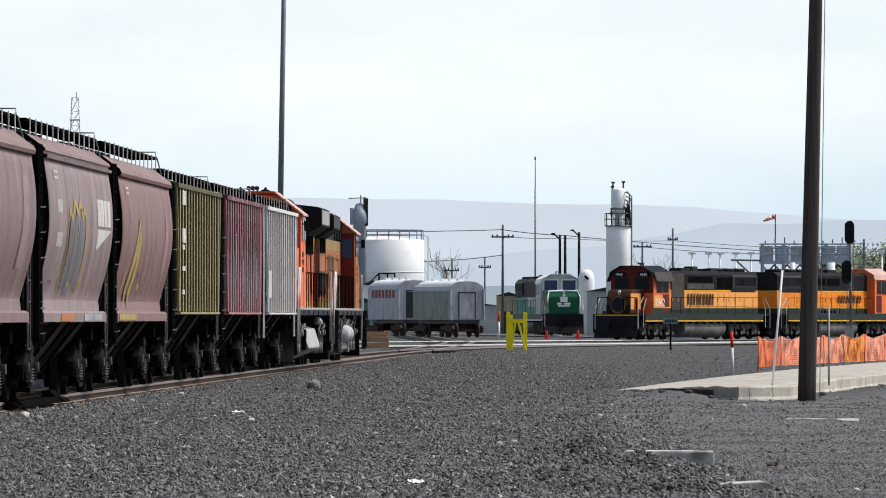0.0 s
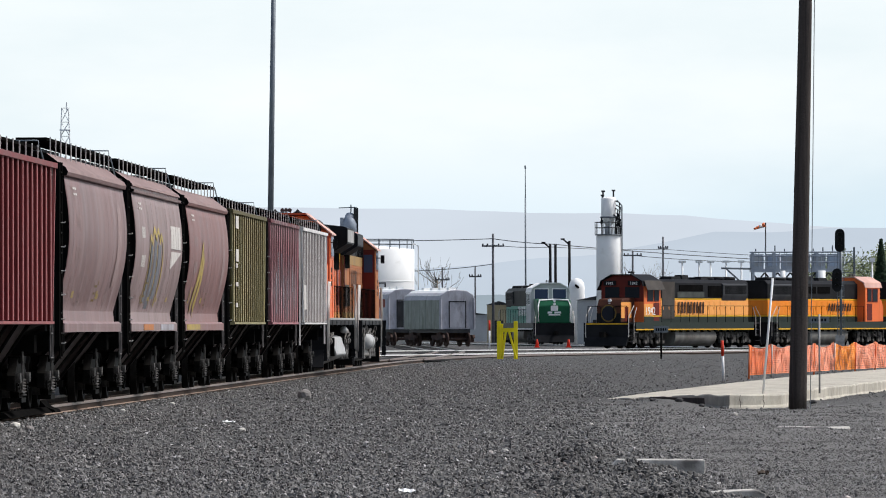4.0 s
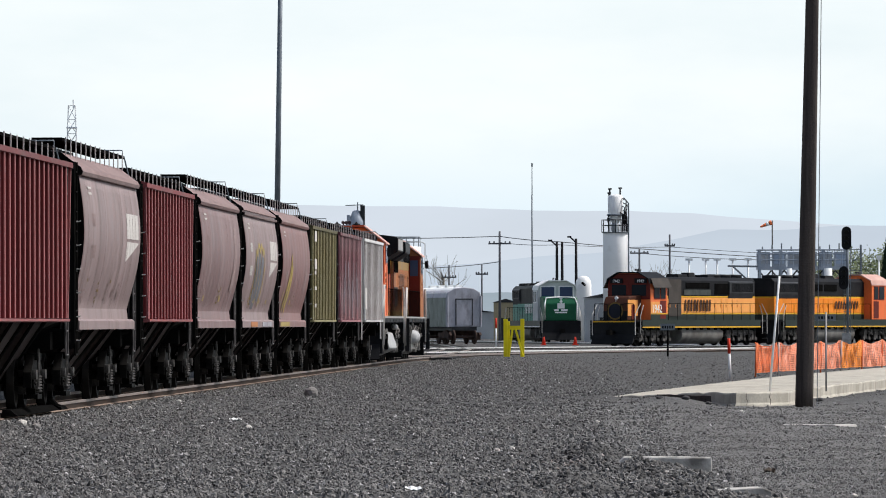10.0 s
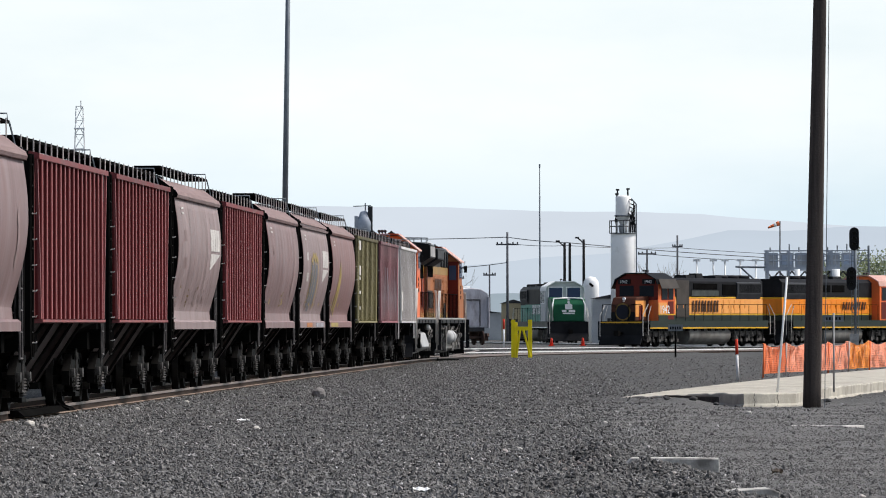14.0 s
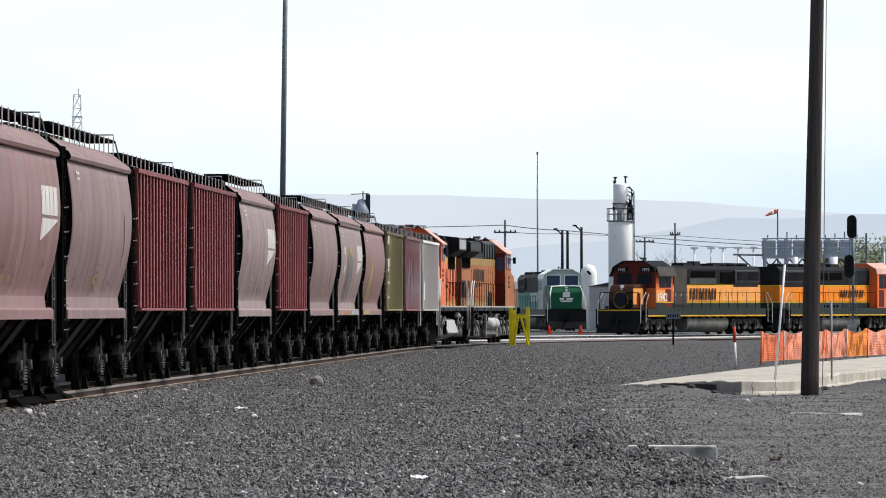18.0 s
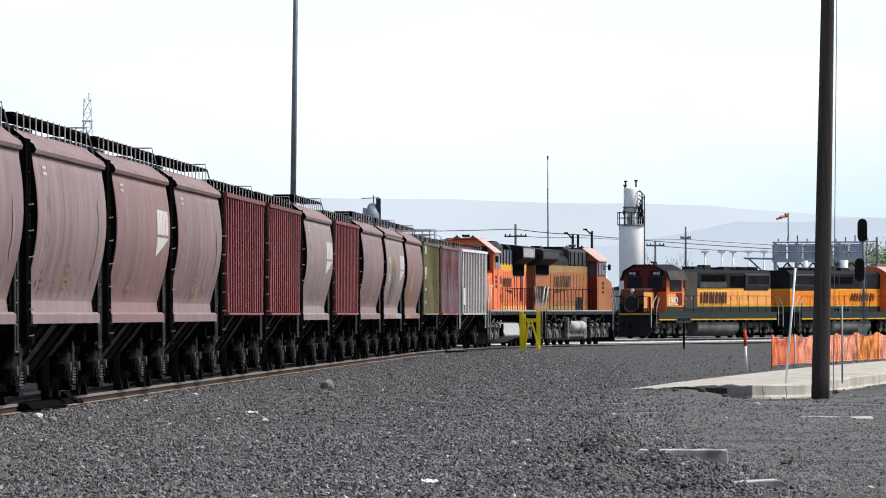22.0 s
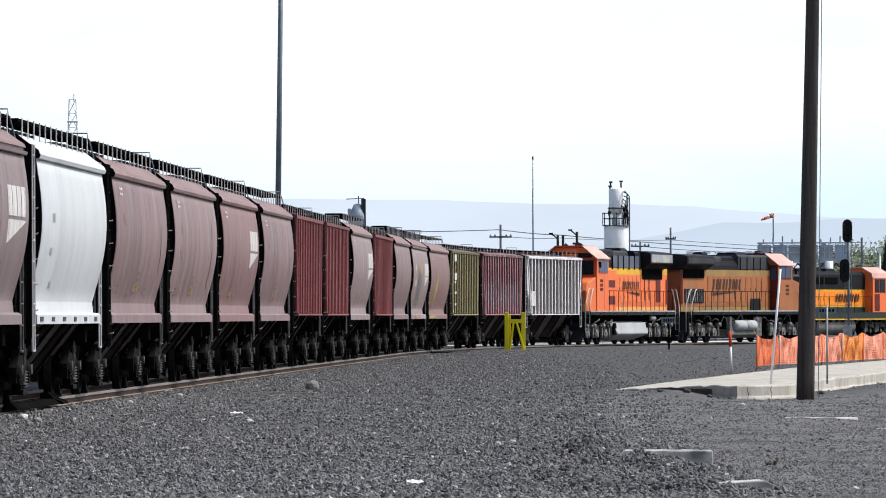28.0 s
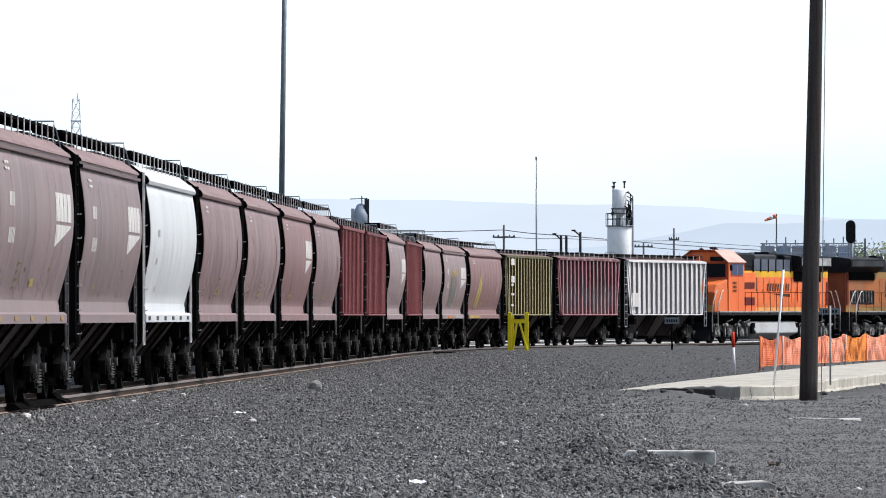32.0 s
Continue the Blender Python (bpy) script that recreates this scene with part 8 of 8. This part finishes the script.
line_pole(19.35, 700, 8.7, ((8.3, 0.9),), 0.12)
for x, h in ((10.05, 8.5), (10.5, 8.5), (11.7, 8.8)):
    ob = line_pole(x, 620, h, (), 0.15, "loco_black", "thick black post with an angled lamp arm")
    if x != 10.5:
        bm = B()
        bar(bm, [(0, 0, h - 0.35), (-0.25, 0, h - 0.1), (-0.55, 0, h + 0.15)], 0.07, 6)
        box(bm, -0.75, -0.4, -0.12, 0.12, h + 0.08, h + 0.22)
        part("lamp_arm", bm, "loco_black", ob)
# wire colour lifted to a blue-grey that holds the haze
MAT["wire"] = paint("hazy_wire", (0.14, 0.15, 0.165), (0.12, 0.13, 0.145), 0.7, scale=1, bump=0)


def wire(points, sag, r=0.03):
    bm = B()
    run = []
    for a, b in zip(points, points[1:]):
        a, b = Vector(a), Vector(b)
        n = 14
        p = [a.lerp(b, i / n) - Vector((0, 0, sag * 4 * (i / n) * (1 - i / n))) for i in range(n + 1)]
        run += p if not run else p[1:]
    tube(bm, run, r, 4)
    return tagged(new("overhead_wire", mesh(bm, "wire", "overhead_wire")), "thin dark overhead wire strung between line poles", "wire", "overhead wires")


wire([(-9.0, 640, 9.1), (5.3, 640, 9.25), (10.3, 622, 8.55), (27.9, 640, 7.4), (36.0, 640, 7.0)], 0.08, 0.035)
wire([(5.3, 640, 8.7), (10.3, 622, 8.3), (22.3, 700, 8.9), (40.0, 700, 7.9)], 0.12, 0.025)
wire([(-9.0, 700, 6.6), (0.88, 700, 7.0), (5.3, 640, 7.0)], 0.05, 0.035)
wire([(19.35, 700, 8.3), (40.0, 700, 7.8)], 0.4, 0.03)

mast = thing("radio_mast", pose(7.7, 602, 0), "thin grey radio mast with a whip top", "mast")
bm = B()
rod(bm, (0, 0, 0), (0, 0, 12.2), 0.08, 0.065, 8)
part("lower_tube", bm, "galv", mast)
bm = B()
rod(bm, (0, 0, 12.2), (0, 0, 14.7), 0.045, 0.03, 6)
rod(bm, (0, 0, 14.6), (0, 0, 14.9), 0.07, n=6)
part("whip", bm, "galv", mast)

tall = thing("light_mast", pose(-7.55, 330, 0), "tall grey steel light mast rising behind the train", "light mast")
bm = B()
rod(bm, (0, 0, 0), (0.36, 0, 22.0), 0.155, 0.09, 16)
part("tube", bm, "galv", tall)
bm = B()
box(bm, -0.2, 0.2, -0.2, 0.2, 0, 0.35)
part("footing", bm, "concrete", tall)

sig = thing("railway_signal", pose(25.1, 445, 0), "black two-headed railway signal on a grey mast", "railway signal")
bm = B()
rod(bm, (0.05, 0.1, 0), (0.05, 0.1, 7.2), 0.08, n=10)
part("mast", bm, "galv", sig)
for cx_, zc in ((-0.02, 6.75), (-0.2, 4.3)):
    bm = B()
    pts = [(cx_ + 0.3 * math.cos(a), zc + 0.42 + 0.3 * math.sin(a)) for a in np.linspace(0, math.pi, 9)] + [(cx_ + 0.3 * math.cos(a), zc - 0.42 + 0.3 * math.sin(a)) for a in np.linspace(math.pi, 2 * math.pi, 9)]
    prism(bm, pts, -0.03, 0.03)
    hd = part("backplate", bm, "loco_black", sig, "black oval signal head")
    for k in (-0.36, 0.0, 0.36):
        bm = B()
        rod(bm, (cx_, -0.03, zc + k), (cx_, -0.05, zc + k), 0.11, n=12)
        part("lens", bm, "lens", hd)
        bm = B()
        for a in np.linspace(0, math.pi, 7)[:-1]:
            p = [(cx_ + 0.14 * math.cos(a + d), zc + k + 0.14 * math.sin(a + d)) for d in (0, math.pi / 6)]
            rect_arr(bm, [[(p[0][0], -0.03, p[0][1]), (p[1][0], -0.03, p[1][1]), (p[1][0], -0.28, p[1][1]), (p[0][0], -0.28, p[0][1])]])
        part("visor", bm, "loco_black", hd)
bm = B()
box(bm, -0.3, 0.25, -0.2, 0.25, 0, 0.9)
part("case", bm, "steel_light", sig)
bm = B()
ladder(bm, 0.05, 0.4, 0.3, 6.6, 0.4, 18)
part("ladder", bm, "galv", sig)

# steel service platform behind the locomotives
plat = thing("service_platform", pose(27.2, 542, 0), "blue-grey steel service platform with railings and pipes", "platform")
bm = B()
box(bm, -3.4, 3.5, -1.0, 1.0, 5.5, 5.75)
part("deck", bm, "blue_steel", plat)
for x in (-3.2, -1.6, 0.0, 1.6, 3.3):
    for y in (-0.9, 0.9):
        bm = B()
        box(bm, x - 0.09, x + 0.09, y - 0.09, y + 0.09, 0, 7.0)
        part("column", bm, "blue_steel", plat)
for z in (6.25, 6.7, 7.0):
    for y in (-0.95, 0.95):
        bm = B()
        bar(bm, [(-3.4, y, z), (3.5, y, z)], 0.05, 5)
        part("rail", bm, "blue_steel", plat)
for i in range(14):
    bm = B()
    rod(bm, (-3.3 + i * 0.52, -0.95, 5.7), (-3.3 + i * 0.52, -0.95, 7.0), 0.03, n=5)
    part("baluster", bm, "blue_steel", plat)
for i in range(6):
    bm = B()
    x = -2.9 + i * 1.16
    box(bm, x - 0.5, x + 0.5, -0.5, 0.4, 5.75, 6.85)
    cab_ = part("cabinet", bm, "blue_steel", plat, "blue-grey steel cabinet")
    bm = B()
    box(bm, x - 0.36, x + 0.36, -0.53, -0.5, 5.95, 6.65)
    part("cabinet_panel", bm, "pale_blue" if i % 2 else "grey_wall", cab_, "paler panel on the cabinet")
for i in range(7):
    x0, x1 = -3.3 + i * 0.96, -2.34 + i * 0.96
    for za, zb in ((4.3, 5.45), (5.45, 4.3)):
        bm = B()
        bar(bm, [(x0, -0.92, za), (x1, -0.92, zb)], 0.06, 5)
        part("brace", bm, "hood_grey", plat)
bm = B()
box(bm, -3.4, 3.5, -0.98, -0.86, 4.2, 4.34)
part("lower_chord", bm, "hood_grey", plat)
for i in range(9):
    bm = B()
    x = -3.0 + i * 0.72
    rod(bm, (x, -0.7, 6.9), (x, -0.7, 7.25 + 0.12 * (i % 3)), 0.05, n=6)
    part("vent_pipe", bm, "galv", plat)
for x, r in ((1.9, 0.3), (-1.0, 0.2)):
    bm = B()
    rod(bm, (x, -1.3, 3.4), (x, -1.3, 5.6), r, n=14)
    part("vessel", bm, "white", plat)
bm = B()
bar(bm, [(-3.3, -0.6, 5.75), (-5.6, -0.6, 5.8)], 0.08, 6)
bar(bm, [(-3.3, -0.6, 4.0), (-5.2, -0.6, 5.75)], 0.07, 6)
part("boom", bm, "galv", plat, "grey jib arm")

lattice = thing("lattice_mast", pose(31.3, 545, 0), "grey steel lattice mast with cross braces beside the platform", "mast")
for k in range(4):
    bm = B()
    rod(bm, ((-0.55, 0.55)[k % 2], (-0.55, 0.55)[k // 2], 0), ((-0.5, 0.5)[k % 2], (-0.5, 0.5)[k // 2], 7.4), 0.05, n=5)
    part("leg", bm, "galv", lattice)
for i in range(9):
    z = 0.4 + i * 0.78
    for a, b in (((-0.53, -0.53), (0.53, -0.53)), ((0.53, -0.53), (0.53, 0.53))):
        bm = B()
        rod(bm, (*a, z), (*b, z + (0.78 if i % 2 else 0.0)), 0.03, n=5)
        rod(bm, (*a, z + 0.4), (*b, z + 0.4), 0.03, n=5)
        part("lacing", bm, "galv", lattice)
for x in (19.4, 20.7, 21.6, 22.8, 24.0):
    ob = thing("flood_light", pose(x, 562, 0), "small floodlight on a pale post", "floodlight", "floodlights")
    bm = B()
    rod(bm, (0, 0, 0), (0, 0, 6.4), 0.07, n=8)
    part("post", bm, "white", ob)
    bm = B()
    box(bm, -0.28, 0.28, -0.1, 0.1, 6.38, 6.56)
    part("head", bm, "white", ob)
sock = thing("windsock", pose(25.9, 562, 0), "orange and white windsock on a thin mast", "windsock")
bm = B()
rod(bm, (0, 0, 0), (0, 0, 9.5), 0.05, n=8)
part("mast", bm, "hood_grey", sock)
for i in range(4):
    bm = B()
    rod(bm, (-0.05 - i * 0.22, 0, 9.35 - i * 0.09), (-0.27 - i * 0.22, 0, 9.26 - i * 0.09), 0.19 - i * 0.03, 0.16 - i * 0.03, 12)
    part("sleeve", bm, "white" if i == 1 else "safety_orange", sock)
ob = thing("street_lamp", pose(34.2, 562, 0), "pale street lamp post beside trees", "street lamp")
bm = B()
rod(bm, (0, 0, 0), (0, 0, 6.5), 0.09, 0.06, 8)
part("post", bm, "white", ob)
bm = B()
box(bm, -0.15, 0.2, -0.12, 0.12, 6.4, 6.75)
part("head", bm, "white", ob)

# trees
# leaf greens are dulled and lightened to hold the haze
MAT["leaf"] = paint("hazy_spring_leaves", (0.21, 0.24, 0.13), (0.13, 0.165, 0.09), 0.7, scale=0.9, bump=0)
MAT["needle"] = paint("dark_needles", (0.035, 0.06, 0.035), (0.02, 0.038, 0.022), 0.75, scale=0.9, bump=0)
MAT["twig"] = paint("bare_twigs", (0.22, 0.2, 0.17), (0.16, 0.145, 0.12), 0.85, scale=1, bump=0)


def tree(x, y, h, r, material, label, seed, conifer=False, bare=False):
    rng = random.Random(seed)
    ob = thing("tree", pose(x, y, 0), label, "tree", "trees")
    bm = B()
    rod(bm, (0, 0, 0), (0.1, 0, h * 0.75), 0.025 * h, 0.008 * h, 8)
    tips = []
    for i in range(14 if not bare else 26):
        z = h * rng.uniform(0.25, 0.75)
        a = rng.uniform(0, 6.28)
        L = r * rng.uniform(0.5, 1.0) * (1.2 - z / h if conifer else 1)
        tip = (L * math.cos(a), L * math.sin(a), z + (0.1 if conifer else 0.7) * L)
        rod(bm, (0, 0, z), tip, 0.006 * h, 0.002 * h, 5)
        tips.append(tip)
        if bare:
            for _ in range(5):
                rod(bm, Vector(tip) * rng.uniform(0.7, 1), Vector(tip) + Vector((rng.uniform(-1, 1), rng.uniform(-1, 1), rng.uniform(0, 1.2))) * r * 0.35, 0.012, n=3)
    part("trunk", bm, "twig" if bare else "pole", ob)
    if bare:
        return ob
    bm = B()
    for i in range(4200):
        if conifer:
            z = h * (0.12 + 0.88 * rng.random() ** 1.2)
            rad = r * (1 - z / h) * rng.uniform(0.5, 1.05) + 0.05
            a = rng.uniform(0, 6.28)
            c = Vector((rad * math.cos(a), rad * math.sin(a), z))
        else:
            t = Vector(rng.choice(tips))
            c = t + Vector((rng.gauss(0, 1), rng.gauss(0, 1), rng.gauss(0, 0.8))) * r * 0.24
        s = h * rng.uniform(0.009, 0.022)
        u = Vector((rng.uniform(-1, 1), rng.uniform(-1, 1), rng.uniform(-1, 1))).normalized()
        w = u.orthogonal().normalized()
        bm.faces.new([bm.verts.new(c + p) for p in (u * s, w * s * 0.7, -u * s, -w * s * 0.7)])
    part("crown", bm, material, ob)
    return ob


tree(48.5, 800, 9.6, 3.4, "leaf", "fresh green spring tree beyond the yard", 1)
tree(44.0, 830, 8.4, 3.0, "leaf", "fresh green spring tree beyond the yard", 2)
tree(53.0, 790, 10.2, 3.6, "leaf", "tall fresh green tree beyond the yard", 3)
tree(47.8, 770, 10.6, 1.7, "needle", "dark green conifer beyond the yard", 4, conifer=True)
tree(51.5, 850, 8.8, 3.2, "leaf", "fresh green spring tree beyond the yard", 8)
tree(0.3, 740, 8.2, 2.6, "twig", "bare pale tree behind the tank", 5, bare=True)
tree(22.0, 740, 7.6, 2.8, "twig", "bare pale tree behind the locomotives", 6, bare=True)
tree(24.5, 745, 6.6, 2.2, "twig", "bare pale tree behind the locomotives", 7, bare=True)


# lattice tower far to the side
tower = thing("lattice_tower", pose(-76.5, 1500, 0), "far-off steel lattice tower, paled for haze", "tower")
# near-white steel: the haze before the tower is put into its colour
MAT["far_steel"] = paint("hazy_far_steel", (0.8, 0.82, 0.84), (0.72, 0.74, 0.76), 0.7, scale=0.2, bump=0)
bm = B()
for sx_ in (-1, 1):
    for sy_ in (-1, 1):
        rod(bm, (sx_ * 2.4, sy_ * 2.4, 0), (sx_ * 0.7, sy_ * 0.7, 47), 0.085, n=5)
n_b = 16
for i in range(n_b):
    za, zb = 47 * i / n_b, 47 * (i + 1) / n_b
    wa, wb = 2.4 - 1.7 * i / n_b, 2.4 - 1.7 * (i + 1) / n_b
    for sy_ in (-1, 1):
        rod(bm, (-wa, sy_ * wa, za), (wb, sy_ * wb, zb), 0.05, n=4)
        rod(bm, (wa, sy_ * wa, za), (-wb, sy_ * wb, zb), 0.05, n=4)
        rod(bm, (-wb, sy_ * wb, zb), (wb, sy_ * wb, zb), 0.05, n=4)
part("lattice", bm, "far_steel", tower)
bm = B()
box(bm, -1.1, 1.1, -1.1, 1.1, 42.2, 42.5)
part("platform", bm, "far_steel", tower)
bm = B()
rod(bm, (0.3, 0, 46.5), (0.3, 0, 48.2), 0.12, n=5)
part("antenna", bm, "far_steel", tower)


# hills on the horizon; haze is put into their colours, which glow by themselves
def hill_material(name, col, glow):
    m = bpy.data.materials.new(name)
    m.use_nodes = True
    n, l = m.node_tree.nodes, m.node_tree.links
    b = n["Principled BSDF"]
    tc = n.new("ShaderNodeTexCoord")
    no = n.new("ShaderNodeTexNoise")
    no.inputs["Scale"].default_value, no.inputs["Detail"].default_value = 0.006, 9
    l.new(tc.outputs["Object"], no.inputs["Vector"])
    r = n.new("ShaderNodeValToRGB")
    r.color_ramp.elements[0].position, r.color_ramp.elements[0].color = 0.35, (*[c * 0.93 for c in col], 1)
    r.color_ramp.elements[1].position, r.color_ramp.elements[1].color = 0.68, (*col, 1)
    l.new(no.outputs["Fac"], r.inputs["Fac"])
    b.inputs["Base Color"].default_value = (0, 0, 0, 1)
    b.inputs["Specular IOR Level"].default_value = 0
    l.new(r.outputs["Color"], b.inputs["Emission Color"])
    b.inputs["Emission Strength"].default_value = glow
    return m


def hills(y, crest, amp, seed, material, label):
    bm = B()
    top, low = [], []
    for i in range(181):
        x = -900 + i * 10.0
        z = float(np.interp(x, *zip(*crest))) + amp * noise.noise(Vector((x * 0.006, seed, 0))) + 0.3 * amp * noise.noise(Vector((x * 0.03, seed, 1)))
        top.append(bm.verts.new((x, y + 250, z)))
        low.append(bm.verts.new((x, y, -2)))
    for i in range(180):
        bm.faces.new((low[i], low[i + 1], top[i + 1], top[i])).smooth = True
    return tagged(new("backdrop", mesh(bm, material, "backdrop")), label, "hills", kind="structure")


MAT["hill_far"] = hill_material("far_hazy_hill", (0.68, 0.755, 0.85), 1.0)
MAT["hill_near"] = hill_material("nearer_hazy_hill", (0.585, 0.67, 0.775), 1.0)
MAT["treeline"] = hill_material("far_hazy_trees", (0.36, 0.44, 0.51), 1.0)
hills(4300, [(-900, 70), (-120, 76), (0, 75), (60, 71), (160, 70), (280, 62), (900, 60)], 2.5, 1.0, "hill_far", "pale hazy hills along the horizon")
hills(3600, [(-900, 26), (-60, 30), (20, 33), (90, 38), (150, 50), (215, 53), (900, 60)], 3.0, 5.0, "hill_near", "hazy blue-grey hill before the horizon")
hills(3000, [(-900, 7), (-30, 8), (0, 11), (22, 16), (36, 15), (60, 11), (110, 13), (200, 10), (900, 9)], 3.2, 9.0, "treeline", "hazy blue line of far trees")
railway("through_track", straight(-1.2, 318, 1.4), range(0, 91, 10), "straight track running on past the curve", head="rail_worn")
railway("spur_track", straight(1.0, 408, -1.1), range(0, 320, 10), "straight spur track leading away to the work cars", head="rail")

# ---- motions ----
def motions():
    times = [i * 0.5 for i in range(65)]
    for ob, back, spread, turned in TRAIN:
        rows = []
        for t in times:
            s = lead(t) - back
            x0, y0, _ = on_line(s - spread)
            x1, y1, _ = on_line(s + spread)
            heading = math.atan2(y1 - y0, x1 - x0) + (math.pi if turned else 0)
            rows.append((t, Matrix.Translation(((x0 + x1) / 2, (y0 + y1) / 2, RAIL)) @ Matrix.Rotation(heading, 4, "Z")))
        walk(ob, rows)
    # wheels turn with the way that the train has gone
    turns = [i / 10 for i in range(321)]
    gone = [lead(t) - lead(0) for t in turns]
    for w, r, place, way in WHEELS:
        walk(w, [(t, Matrix.Translation(place) @ Matrix.Rotation(way * g / r, 4, "Y")) for t, g in zip(turns, gone)])


motions()
